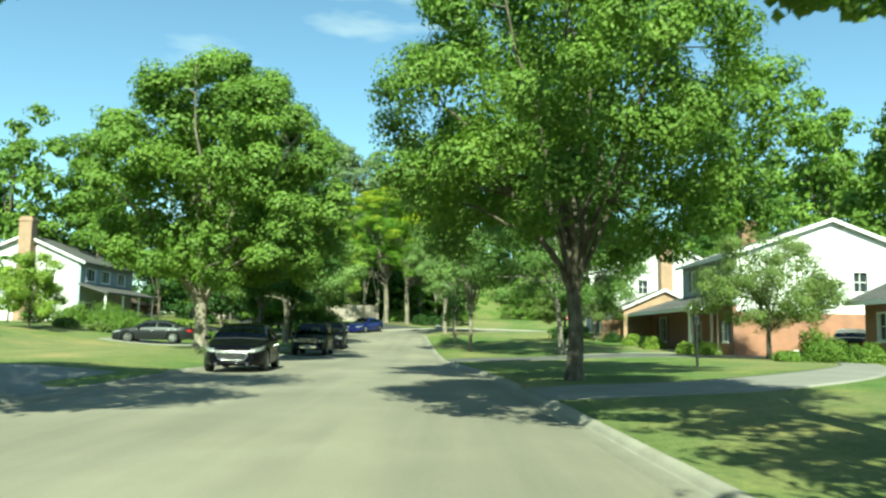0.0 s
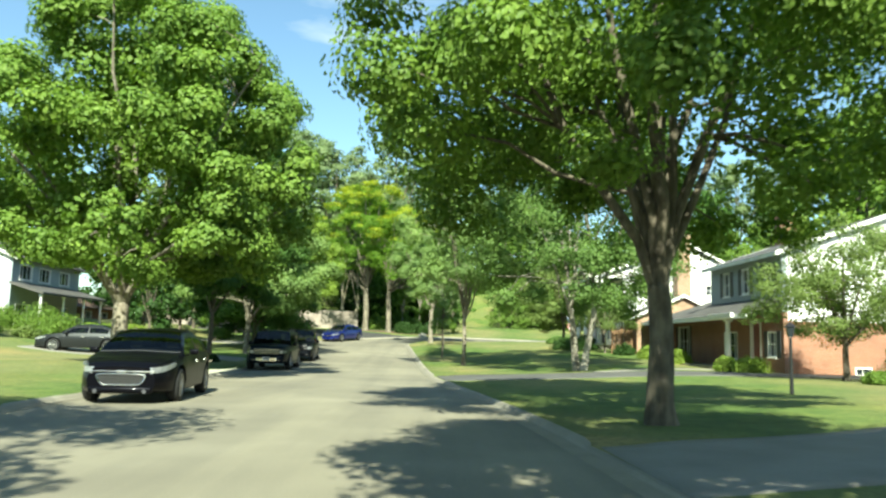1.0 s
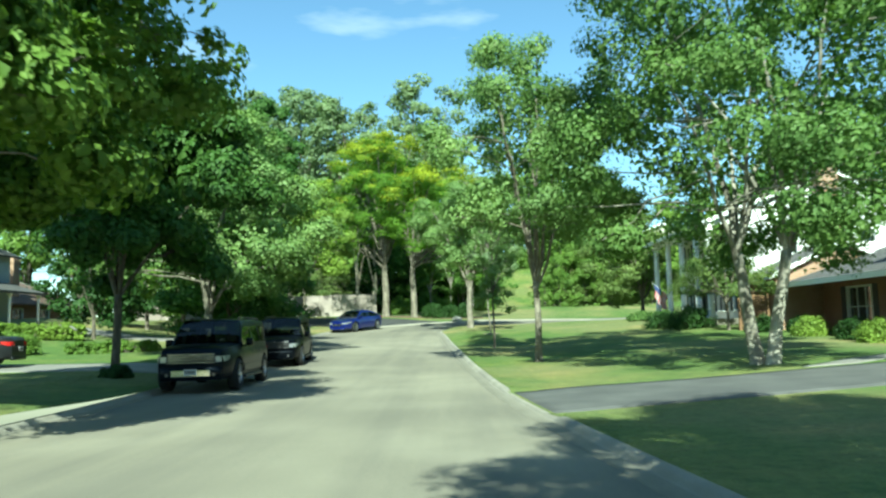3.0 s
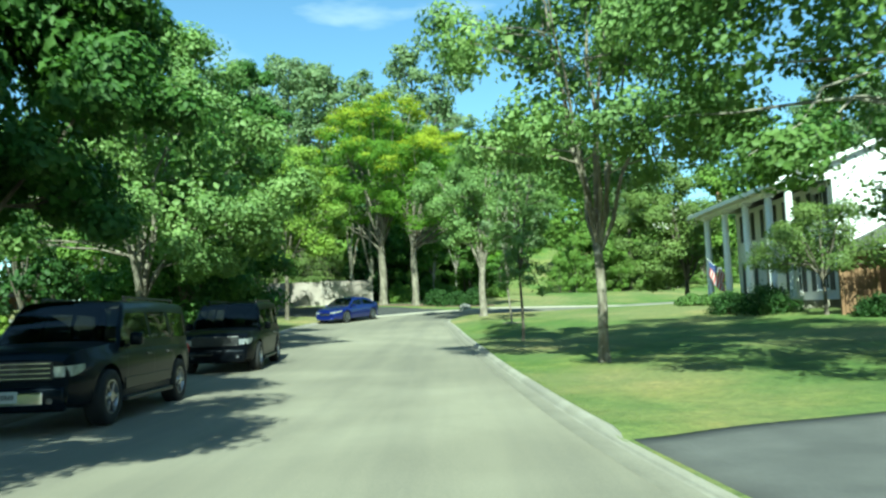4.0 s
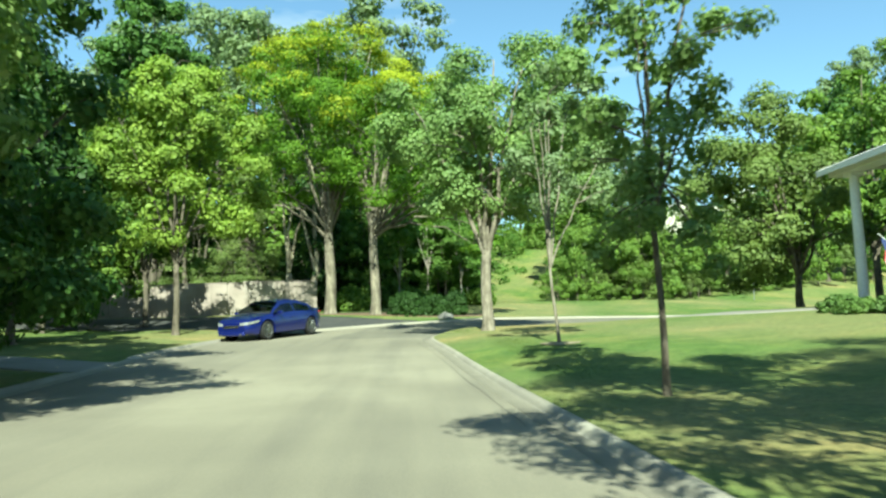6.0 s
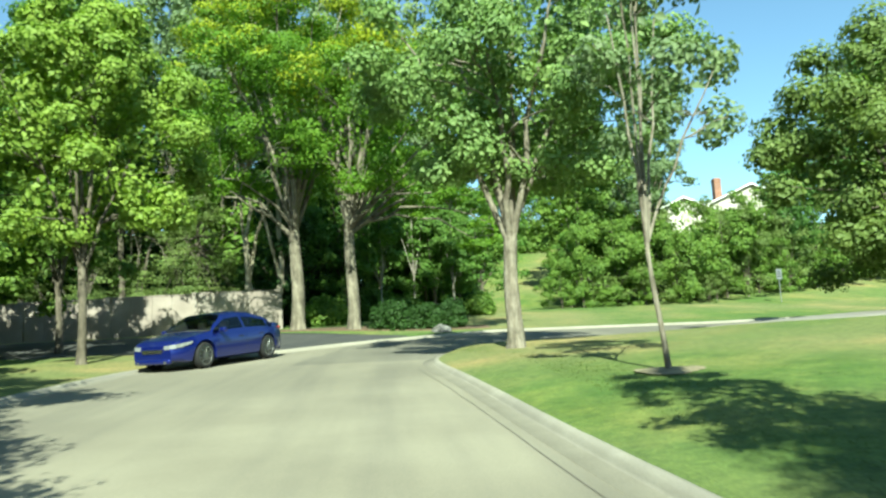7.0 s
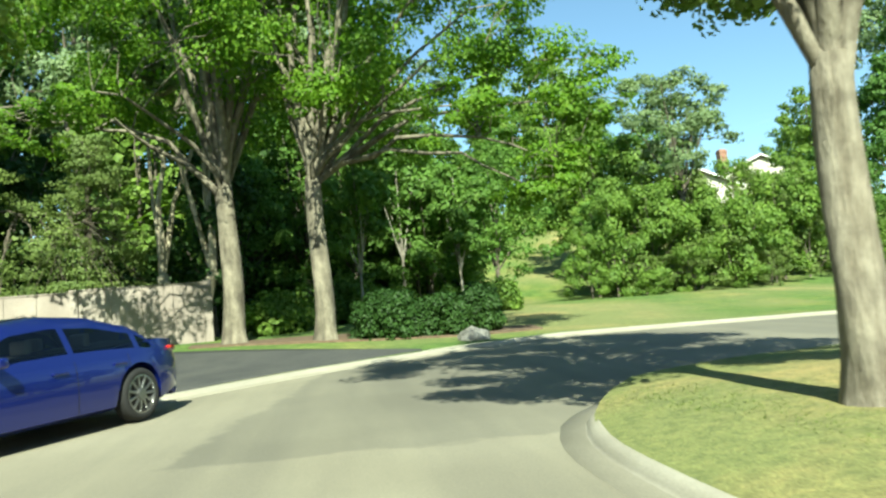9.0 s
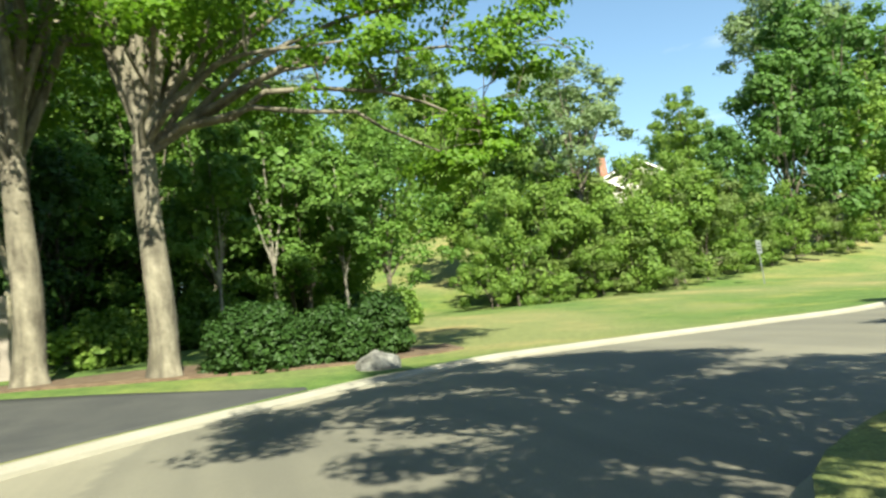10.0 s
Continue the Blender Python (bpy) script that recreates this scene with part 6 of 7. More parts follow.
    def zone(i, k):
        u = (su[i] + su[i + 1]) / 2
        kk = min(k, n - 2 - k)
        if kk >= 5:
            if kk == 5:
                return "paint"
            if u > a1 + 0.02:
                return "screen"
            if u < a2 - 0.02:
                return "back"
            return "paint"
        if kk == 4 or kk < 1:
            return "paint" if kk == 4 else "base"
        for p, q in cabin["pillars"]:
            if p < u < q:
                return "paint"
        if roof(u) - belt(u) < cabin["quarter"]:
            return "paint"
        return "side"
    solid("roof", crow, lambda i, k: zone(i, k) in ("paint", "base"), colour, c)
    solid("windscreen", crow, lambda i, k: zone(i, k) == "screen", spec.get("glass", M_GLASS), c, "tinted windscreen")
    solid("rear_window", crow, lambda i, k: zone(i, k) == "back", spec.get("glass", M_GLASS), c)
    cuts = sorted([a3 - 0.1, *((p + q) / 2 for p, q in cabin["pillars"]), a0 + 0.1])
    for lo, hi in zip(cuts, cuts[1:]):
        for right in (False, True):
            solid("side_window", crow, lambda i, k: zone(i, k) == "side" and lo < (su[i] + su[i + 1]) / 2 < hi and (k >= n // 2) == right, spec.get("glass", M_GLASS), c)
    # dashboard and parcel shelf
    verts, faces = [], []
    for u in np.linspace(a3 + 0.12, a0 - 0.05, 14):
        w_, z_ = half(u) * 0.86, belt(u) + 0.005
        z_ = max(z_, top(u) + 0.05)
        verts += [(u, -w_, z_ - 0.03), (u, 0, z_), (u, w_, z_ - 0.03)]
    for k in range(13):
        for j in range(2):
            o = k * 3 + j
            faces.append((o, o + 3, o + 4, o + 1))
    part_mesh("interior", mesh_of("interior", verts, faces, M_SEAT_DARK), c, "dark cabin trim")
    # seats
    for u in cabin["seats"]:
        for s in (-1, 1):
            bm = bmesh.new()
            zb = belt(u)
            box(bm, (u - 0.09, s * W * 0.21 - 0.24, zb - 0.35), (u + 0.07, s * W * 0.21 + 0.24, zb + 0.10), 0.05)
            box(bm, (u - 0.11, s * W * 0.21 - 0.13, zb + 0.13), (u - 0.01, s * W * 0.21 + 0.13, zb + 0.30), 0.03)
            part("seat", bm, seats, c, smooth=True)
    # wheels
    tyre, rim, hub = spec["wheels"]
    for a in ax:
        for s in (-1, 1):
            w = part_mesh("wheel", tyre, c)
            w.location = (a, s * (W / 2 - 0.125), R)
            w.rotation_euler = (0, 0, 0 if s < 0 else math.pi)
            part_mesh("rim", rim, w, "bright alloy rim")
            part_mesh("brake", hub, w)
    # nose
    uf, ub_ = L / 2, -L / 2
    zt, wn = top(uf), half(uf)
    g = spec["grille"]
    bm = bmesh.new()
    box(bm, (uf - 0.06, -g[0], g[1]), (uf + 0.018, g[0], g[2]), 0.02)
    if spec.get("frame"):
        # a shield, narrower below
        for v_ in bm.verts:
            v_.co[1] *= 1 - 0.22 * (g[2] - v_.co[2]) / (g[2] - g[1])
    grille = part("grille", bm, M_BLACK, c)
    bm = bmesh.new()
    for k in range(g[3]):
        zz = g[1] + (g[2] - g[1]) * (k + 0.5) / g[3]
        wide = g[0] * (1 - 0.22 * (g[2] - zz) / (g[2] - g[1])) if spec.get("frame") else g[0]
        box(bm, (uf + 0.012, -wide + 0.03, zz - 0.008), (uf + 0.028, wide - 0.03, zz + 0.008), 0.003)
    part("grille_bar", bm, spec["bar"], grille)
    if spec.get("frame"):
        tv, tf = [], []
        zm = (g[1] + g[2]) / 2
        loop = []
        for k in range(41):
            q_ = 2 * math.pi * k / 40
            cy, cz = math.cos(q_), math.sin(q_)
            py = math.copysign(abs(cy) ** 0.35, cy) * (g[0] + 0.01)
            pz = math.copysign(abs(cz) ** 0.45, cz) * (g[2] - g[1]) / 2
            py *= 1 - 0.11 * (1 - pz / ((g[2] - g[1]) / 2))
            loop.append(np.array([uf + 0.02, py, zm + pz]))
        tube(tv, tf, loop, [0.016] * 41, 6)
        part_mesh("grille_surround", mesh_of("grille_surround", tv, tf, M_CHROME, True), grille, "chrome surround")
        bm = bmesh.new()
        box(bm, (uf - 0.02, -0.62, g[2] + 0.035), (uf + 0.022, 0.62, g[2] + 0.055), 0.006)
        box(bm, (uf, -0.09, g[2] + 0.015), (uf + 0.034, 0.09, g[2] + 0.065), 0.012)
        part("nose_trim", bm, M_CHROME, c, "chrome strip")
    for s in (-1, 1):
        y0_, z0_, z1_, back, rise = spec["lamp"]
        lamp_strip(c, "headlight", M_LAMP, "clear headlamp", uf, 1, s, half, y0_, z0_, z1_, back, rise)
        ty0, tz0, tz1, tback = spec["tail"]
        lamp_strip(c, "tail_light", M_TAIL, "red tail lamp", ub_, -1, s, half, ty0, tz0, tz1, tback, 0.02)
        bm = bmesh.new()
        um = cabin["mirror"]
        box(bm, (um - 0.07, s * (W / 2 - 0.04) - 0.02, belt(um) + 0.01), (um + 0.03, s * (W / 2 - 0.04) + 0.02, belt(um) + 0.05), 0.008)
        box(bm, (um - 0.09, s * (W / 2 + 0.08) - 0.10, belt(um) + 0.03), (um + 0.05, s * (W / 2 + 0.08) + 0.09, belt(um) + 0.03 + spec["mirror"]), 0.03)
        part("wing_mirror", bm, colour, c, smooth=True)
        for u in cabin["handles"]:
            bm = bmesh.new()
            zz = belt(u) - 0.13
            box(bm, (u - 0.11, s * (half(u) * 0.99) - 0.012, zz - 0.016), (u + 0.11, s * (half(u) * 0.99) + 0.028, zz + 0.016), 0.008)
            part("door_handle", bm, spec["handle"], c)
        for u in cabin["seams"]:
            bm = bmesh.new()
            i = min(range(len(us)), key=lambda k: abs(us[k] - u))
            prof = [rows[i][k] for k in range(2, 7)]
            for p, q2 in zip(prof, prof[1:]):
                vs = [bm.verts.new((u + d, s * (r_[1] + 0.003), r_[2])) for d, r_ in ((-0.005, p), (0.005, p), (0.005, q2), (-0.005, q2))]
                bm.faces.new(vs)
            part("door_seam", bm, M_BLACK, c)
        if spec.get("rail"):
            bm = bmesh.new()
            wr = W / 2 * cabin["roof_width"] * 0.86
            box(bm, (a2 + 0.25, s * wr - 0.02, H + 0.015), (a1 - 0.35, s * wr + 0.02, H + 0.05), 0.01)
            for u in (a2 + 0.3, (a1 + a2) / 2, a1 - 0.42):
                box(bm, (u - 0.05, s * wr - 0.02, H - 0.05), (u + 0.05, s * wr + 0.02, H + 0.03), 0.008)
            part("roof_rail", bm, M_BLACK, c)
            bm = bmesh.new()
            box(bm, (ax[1] + R + 0.12, s * (W / 2 - 0.03) - 0.07, sill - 0.02), (ax[0] - R - 0.12, s * (W / 2 - 0.03) + 0.07, sill + 0.05), 0.02)
            part("side_step", bm, M_BLACK, c)
        if spec.get("cladding"):
            bm = bmesh.new()
            box(bm, (ax[1] + R + 0.12, s * W / 2 * 0.985 - 0.01, sill + 0.16), (ax[0] - R - 0.12, s * W / 2 * 0.985 + 0.018, sill + 0.34), 0.012)
            part("side_moulding", bm, spec["cladding"], c)
    bz = spec["bumper"]
    for uu, sg in ((uf, 1), (ub_, -1)):
        bm = bmesh.new()
        box(bm, (min(uu - sg * 0.10, uu + sg * 0.04), -half(uu) * 0.95, bz[0]), (max(uu - sg * 0.10, uu + sg * 0.04), half(uu) * 0.95, bz[1]), 0.05)
        bumper = part("bumper", bm, colour, c, smooth=True)
        if spec["bumper_mat"]:
            bm = bmesh.new()
            box(bm, (min(uu, uu + sg * 0.055), -half(uu) * 0.60, bz[0] + 0.10), (max(uu, uu + sg * 0.055), half(uu) * 0.60, bz[1] - 0.07), 0.02)
            part("bumper_bar", bm, spec["bumper_mat"], bumper, "bright chrome bar")
        bm = bmesh.new()
        zp = bz[2] if sg > 0 else bz[3]
        box(bm, (min(uu + sg * 0.03, uu + sg * 0.066), -0.155, zp), (max(uu + sg * 0.03, uu + sg * 0.066), 0.155, zp + 0.15), 0.004)
        if sg > 0 and not spec["front_plate"]:
            bm.free()
        else:
            plate = part("number_plate", bm, M_PLATE, c)
            bm = bmesh.new()
            for k in range(6):
                box(bm, (min(uu + sg * 0.064, uu + sg * 0.070), -0.12 + k * 0.042, zp + 0.045), (max(uu + sg * 0.064, uu + sg * 0.070), -0.12 + k * 0.042 + 0.024, zp + 0.11))
            part("plate_bar", bm, M_BLACK, plate)
        if sg > 0:
            for s in (-1, 1):
                bm = bmesh.new()
                q = bmesh.ops.create_cone(bm, cap_ends=True, segments=16, radius1=0.036, radius2=0.04, depth=0.03)
                bmesh.ops.rotate(bm, verts=q["verts"], cent=(0, 0, 0), matrix=Matrix.Rotation(radians(90), 3, "Y"))
                bmesh.ops.translate(bm, verts=q["verts"], vec=(uf + 0.042, s * half(uf) * 0.72, (bz[0] + bz[1]) / 2 - 0.02))
                part("fog_light", bm, M_FOG, bumper, "round fog lamp")
    c.location = (x, y, road_z(x, y) + 0.012 if z is None else z)
    c.rotation_euler = (0, -radians(pitch), radians(heading))
    c.rotation_mode = "XYZ"
    c.scale = (size, size, size)
    return c


SEDAN = dict(length=4.86, width=1.85, height=1.45, wheel=0.335, axles=(1.45, -1.30), sill=0.20, round=0.30,
             top=[(-2.43, 0.86), (-2.3, 0.98), (-1.9, 1.01), (-1.0, 0.98), (0.9, 0.98), (1.2, 0.95), (1.9, 0.86), (2.25, 0.78), (2.43, 0.67)],
             belt=[(-2.43, 0.80), (-2.0, 0.93), (0.9, 0.90), (1.6, 0.82), (2.43, 0.62)], lift=lambda u: 0.06 * smooth(1.9, 2.4, u) + 0.10 * smooth(1.8, 2.4, -u),
             cabin=dict(screen_foot=1.28, roof_front=0.42, roof_back=-0.85, back_foot=-1.92, back_bulge=0.62, roof_width=0.66, pillars=[(-0.33, -0.22), (-1.36, -1.26)], quarter=0.16, seats=(0.05, -0.85), mirror=0.83, handles=(-0.02, -0.98), seams=(0.92, -0.27, -1.14)),
             grille=(0.46, 0.37, 0.58, 4), bar=M_BLACK, frame=True, lamp=(0.54, 0.58, 0.69, 0.58, 0.10), tail=(0.40, 0.70, 0.84, 0.30), mirror=0.12, handle=M_CHROME, bumper=(0.21, 0.35, 0.28, 0.52), bumper_mat=None, front_plate=False)
LUXURY = dict(SEDAN, length=4.93, width=1.86, height=1.47, wheel=0.345, axles=(1.47, -1.38),
              top=[(-2.46, 0.92), (-2.35, 1.03), (-1.9, 1.05), (-1.0, 1.0), (0.9, 0.99), (1.2, 0.96), (1.9, 0.87), (2.28, 0.78), (2.46, 0.64)],
              cabin=dict(screen_foot=1.32, roof_front=0.40, roof_back=-0.70, back_foot=-2.02, back_bulge=0.66, roof_width=0.64, pillars=[(-0.36, -0.25), (-1.45, -1.36)], quarter=0.15, seats=(0.05, -0.85), mirror=0.85, handles=(-0.05, -1.02), seams=(0.95, -0.30, -1.20)),
              grille=(0.34, 0.50, 0.60, 4), frame=False, bar=M_CHROME, lamp=(0.40, 0.58, 0.68, 0.55, 0.08), tail=(0.02, 0.84, 0.91, 0.32), handle=P_BLUE, glass=M_GLASS_CLEAR)
SUV = dict(length=5.05, width=2.0, height=1.86, wheel=0.39, axles=(1.58, -1.37), sill=0.30, round=0.16,
           top=[(-2.52, 1.04), (-2.4, 1.10), (1.0, 1.12), (1.25, 1.13), (2.2, 1.08), (2.4, 1.02), (2.52, 0.90)],
           belt=[(-2.52, 1.06), (0.9, 1.06), (1.6, 1.02), (2.52, 0.86)], lift=lambda u: 0.04 * smooth(2.1, 2.5, u) + 0.10 * smooth(2.0, 2.5, -u),
           cabin=dict(screen_foot=1.32, roof_front=0.72, roof_back=-2.22, back_foot=-2.50, back_bulge=0.55, roof_width=0.76, pillars=[(-0.22, -0.08), (-1.22, -1.08), (-2.3, -2.12)], quarter=0.13, seats=(0.22, -0.75), mirror=0.92, handles=(0.12, -0.90), seams=(1.02, -0.14, -1.10)),
           grille=(0.60, 0.72, 0.98, 4), bar=M_BLACK, frame=False, lamp=(0.62, 0.76, 0.90, 0.28, 0.02), tail=(0.70, 0.80, 1.02, 0.12), mirror=0.20, handle=M_BLACK, bumper=(0.30, 0.64, 0.44, 0.62), bumper_mat=None, front_plate=False, rail=True)
PICKUP_SUV = dict(SUV, length=5.25, height=1.86, wheel=0.40, axles=(1.66, -1.50), bar=M_CHROME, bumper_mat=M_CHROME, front_plate=True, cladding=P_GREY,
                  top=[(-2.62, 1.08), (-2.5, 1.13), (1.0, 1.15), (1.25, 1.17), (2.25, 1.12), (2.5, 1.06), (2.62, 0.96)],
                  belt=[(-2.62, 1.09), (0.9, 1.09), (1.6, 1.05), (2.62, 0.92)],
                  cabin=dict(SUV["cabin"], roof_back=-2.32, back_foot=-2.60, pillars=[(-0.22, -0.08), (-1.28, -1.12), (-2.4, -2.2)]))
for key, sp, rr_, n_sp in (("sedan", SEDAN, 0.225, 10), ("luxury", LUXURY, 0.25, 11), ("suv", SUV, 0.235, 6), ("pickup", PICKUP_SUV, 0.24, 6)):
    sp["wheels"] = wheel_meshes(sp["wheel"], 0.23 if key in ("sedan", "luxury") else 0.27, rr_, n_sp, key)

car("shiny black sedan with a chrome grille parked at the kerb", SEDAN, P_BLACK, M_SEAT_DARK, -6.22, 24.7, -84.5)
car("dark slate sport utility vehicle with chrome bumper at the kerb", PICKUP_SUV, P_NAVY, M_SEAT_DARK, -7.1, 43.5, -88.0, size=0.93)
car("soot-black sport utility vehicle with roof rails at the kerb", SUV, P_BLACK_SUV, M_SEAT_DARK, -7.3, 52.4, -86.5, pitch=-1.6, size=0.93)
car("cobalt blue sedan with multi-spoke rims parked in the bend", LUXURY, P_BLUE, M_SEAT_CREAM, -7.55, 78.5, -117.0, pitch=-3.2)
car("charcoal sedan with a lit red tail lamp on a driveway", SEDAN, P_GREY, M_SEAT_DARK, -18.4, 49.7, 188.0, z=lawn_z(-18.4, 49.7) + 0.035)
car("dark red-tailed sedan on a driveway by the brick house", SEDAN, P_RED, M_SEAT_DARK, 20.2, 37.6, 62.0, z=lawn_z(20.2, 37.6) + 0.035)


# ---- garden plants and small things ----
def shrubs(label, spots, mat, seed, leaf=0.07, group="", category="shrub"):
    for n, (x, y, r, h) in enumerate(spots):
        bush("shrub", label, x, y, r, r * 0.92, h, mat, seed + n, 80, 48, leaf * 1.1, category, group)


shrubs("round clipped bright green shrub by the porch", [(14.0, 50.2, 0.85, 0.95), (13.7, 54.6, 0.8, 0.9), (13.6, 42.4, 0.65, 0.75), (14.3, 41.3, 0.9, 0.8)], M_LEAF_BRIGHT, 500, group="porch shrubs")
shrubs("dark low shrub along the brick wall", [(14.2, 52.0, 0.9, 0.9), (14.3, 56.6, 0.7, 0.8), (12.9, 57.4, 0.8, 0.9)], M_LEAF_DARK, 520)
shrubs("leafy shrub beside the driveway", [(15.9, 31.4, 1.1, 1.0), (17.0, 30.6, 1.0, 0.9), (16.6, 33.9, 1.0, 1.7), (14.4, 31.9, 0.7, 0.5)], M_LEAF_MAPLE, 530)
shrubs("flowering plant bed by the colonnade", [(10.6, 69.6, 0.9, 0.5), (11.0, 67.9, 0.9, 0.55), (11.2, 66.1, 0.9, 0.7), (11.2, 71.2, 0.7, 0.45), (10.2, 68.7, 0.7, 0.35)], M_LEAF_BIRCH, 540, 0.1, category="plants")
shrubs("dark rounded shrub in front of the white house", [(10.8, 61.0, 1.3, 1.2), (9.8, 62.4, 1.1, 0.9), (11.6, 62.8, 1.0, 1.1)], M_LEAF_DARK, 550)
make_tree("small spreading tree with light feathery leaves by the colonnade", 12.0, 59.0, 3.9, 2.3, 1.6, 1.3, 0.07, M_LEAF_OLIVE, M_BARK, 560, 150, 90, 0.08, clump_size=0.32, squash=0.6)
shrubs("clipped cloud-shaped shrub in the front garden", [(-22.6, 55.5, 1.7, 1.9), (-24.9, 57.6, 1.6, 2.2), (-19.8, 56.6, 1.2, 1.1), (-26.4, 54.5, 1.2, 1.5), (-27.6, 58.6, 1.4, 1.7), (-29.4, 56.4, 1.5, 1.9)], M_LEAF_MAPLE, 570, 0.09)
make_tree("small ornamental tree with light leaves in the front garden", -25.6, 48.0, 4.6, 2.3, 0.9, 0.9, 0.06, M_LEAF_BRIGHT, M_BARK, 562, 170, 70, 0.11, clump_size=0.36, lumps=0.3)
shrubs("low dark plant in the front garden bed", [(-21.4, 53.8, 0.8, 0.6), (-23.6, 53.6, 0.9, 0.7), (-25.6, 52.6, 0.9, 0.8)], M_LEAF_OLIVE, 580, 0.1)
bush("hedge", "long clipped green box hedge", -22.6, 63.4, 3.1, 0.55, 0.95, M_LEAF_BRIGHT, 590, 200, 90, 0.08, "hedge", turn=50, boxy=0.9)
bush("hedge", "long clipped green box hedge", -16.4, 58.6, 2.4, 0.5, 0.6, M_LEAF_MAPLE, 591, 140, 90, 0.08, "hedge", turn=20, boxy=0.9)
bush("shrub", "low dark shrub at the foot of a small maple", -10.6, 45.4, 0.55, 0.5, 0.42, M_LEAF_DARK, 592, 50, 120, 0.07)


def brush_pile():
    """Cut branches heaped at the kerb."""
    rng = np.random.default_rng(77)
    b = tagged(new("brush_pile"), "heap of cut branches and dry leaves at the kerb", "branches")
    b.location = (-8.6, 32.6, lawn_z(-8.6, 32.6))
    for k in range(16):
        a = rng.random() * 6.28
        p = np.array([rng.normal() * 0.5, rng.normal() * 0.9, 0.08 + rng.random() * 0.3])
        d = np.array([math.cos(a), math.sin(a) * 1.4, 0.25 * rng.normal()]) * rng.uniform(0.5, 1.1)
        v, f = [], []
        tube(v, f, [p - d, p + rng.normal(size=3) * 0.05, p + d * 0.6, p + d], [0.03, 0.025, 0.015, 0.005], 6)
        part_mesh("branch", mesh_of("branch", v, f, M_BARK_PALE if k % 2 else M_BARK, True), b)
    cen = np.stack([rng.normal(size=26) * 0.55, rng.normal(size=26) * 0.95, 0.12 + rng.random(26) * 0.38], 1)
    part_mesh("foliage", leaves_mesh("foliage", cen, 0.2 * np.ones(26), 60, 0.09, rng, M_LEAF_DARK), b)


brush_pile()


def road_sign(x, y, label, face):
    s = tagged(new("road_sign"), label, "sign")
    s.location = (x, y, lawn_z(x, y) - 0.1)
    s.rotation_euler = (0, 0, radians(face))
    bm = bmesh.new()
    box(bm, (-0.03, 0.004, 0), (0.03, 0.05, 2.5), 0.006)
    part("post", bm, M_METAL, s)
    bm = bmesh.new()
    box(bm, (-0.3, -0.012, 1.75), (0.3, 0.003, 2.5), 0.008)
    plate = part("plate", bm, M_METAL, s, "grey metal sign plate")
    bm = bmesh.new()
    for k in range(3):
        box(bm, (-0.2 + 0.03 * k, -0.016, 1.92 + 0.17 * k), (0.2 - 0.03 * k, -0.011, 2.0 + 0.17 * k))
    part("lettering", bm, M_BLACK, plate)


M_METAL = plain("galvanised_steel", (0.322, 0.329, 0.329), 0.45, 0.6)
road_sign(26.0, 108.4, "grey metal road sign on a slim post", 25)


def lamp_post(x, y):
    s = tagged(new("garden_lamp"), "slim dark garden lamp post on the lawn", "lamp")
    s.location = (x, y, lawn_z(x, y) - 0.05)
    bm = bmesh.new()
    q = bmesh.ops.create_cone(bm, cap_ends=True, segments=12, radius1=0.05, radius2=0.035, depth=1.45)
    bmesh.ops.translate(bm, verts=q["verts"], vec=(0, 0, 0.72))
    part("post", bm, M_BLACK, s)
    bm = bmesh.new()
    q = bmesh.ops.create_cone(bm, cap_ends=True, segments=6, radius1=0.07, radius2=0.11, depth=0.26)
    bmesh.ops.translate(bm, verts=q["verts"], vec=(0, 0, 1.585))
    part("lantern", bm, M_PANE, s)
    bm = bmesh.new()
    q = bmesh.ops.create_cone(bm, cap_ends=True, segments=6, radius1=0.14, radius2=0.02, depth=0.12)
    bmesh.ops.translate(bm, verts=q["verts"], vec=(0, 0, 1.776))
    part("cap", bm, M_BLACK, s)


lamp_post(8.9, 26.6)


def boulder(x, y, r, seed):
    bm = bmesh.new()
    bmesh.ops.create_icosphere(bm, subdivisions=3, radius=1.0)
    for v in bm.verts:
        k = 1 + 0.28 * noise.noise(v.co * 1.3 + Vector((seed, 0, 0))) + 0.1 * noise.noise(v.co * 3.5)
        v.co = Vector((v.co[0] * r * 1.25 * k, v.co[1] * r * k, max(-0.2 * r, v.co[2] * r * 0.85 * k)))
    ob = part("boulder", bm, M_ROCK, None)
    ob.location = (x, y, lawn_z(x, y) + 0.1 * r)
    tagged(ob, "pale grey boulder beside the clipped mounds", "rock")


M_ROCK = surface("pale_rock", (0.17, 0.16, 0.145), (0.25, 0.24, 0.215), 3.0, 0.85, 18, 0.3, 0.7)
boulder(-0.25, 87.35, 0.33, 1)


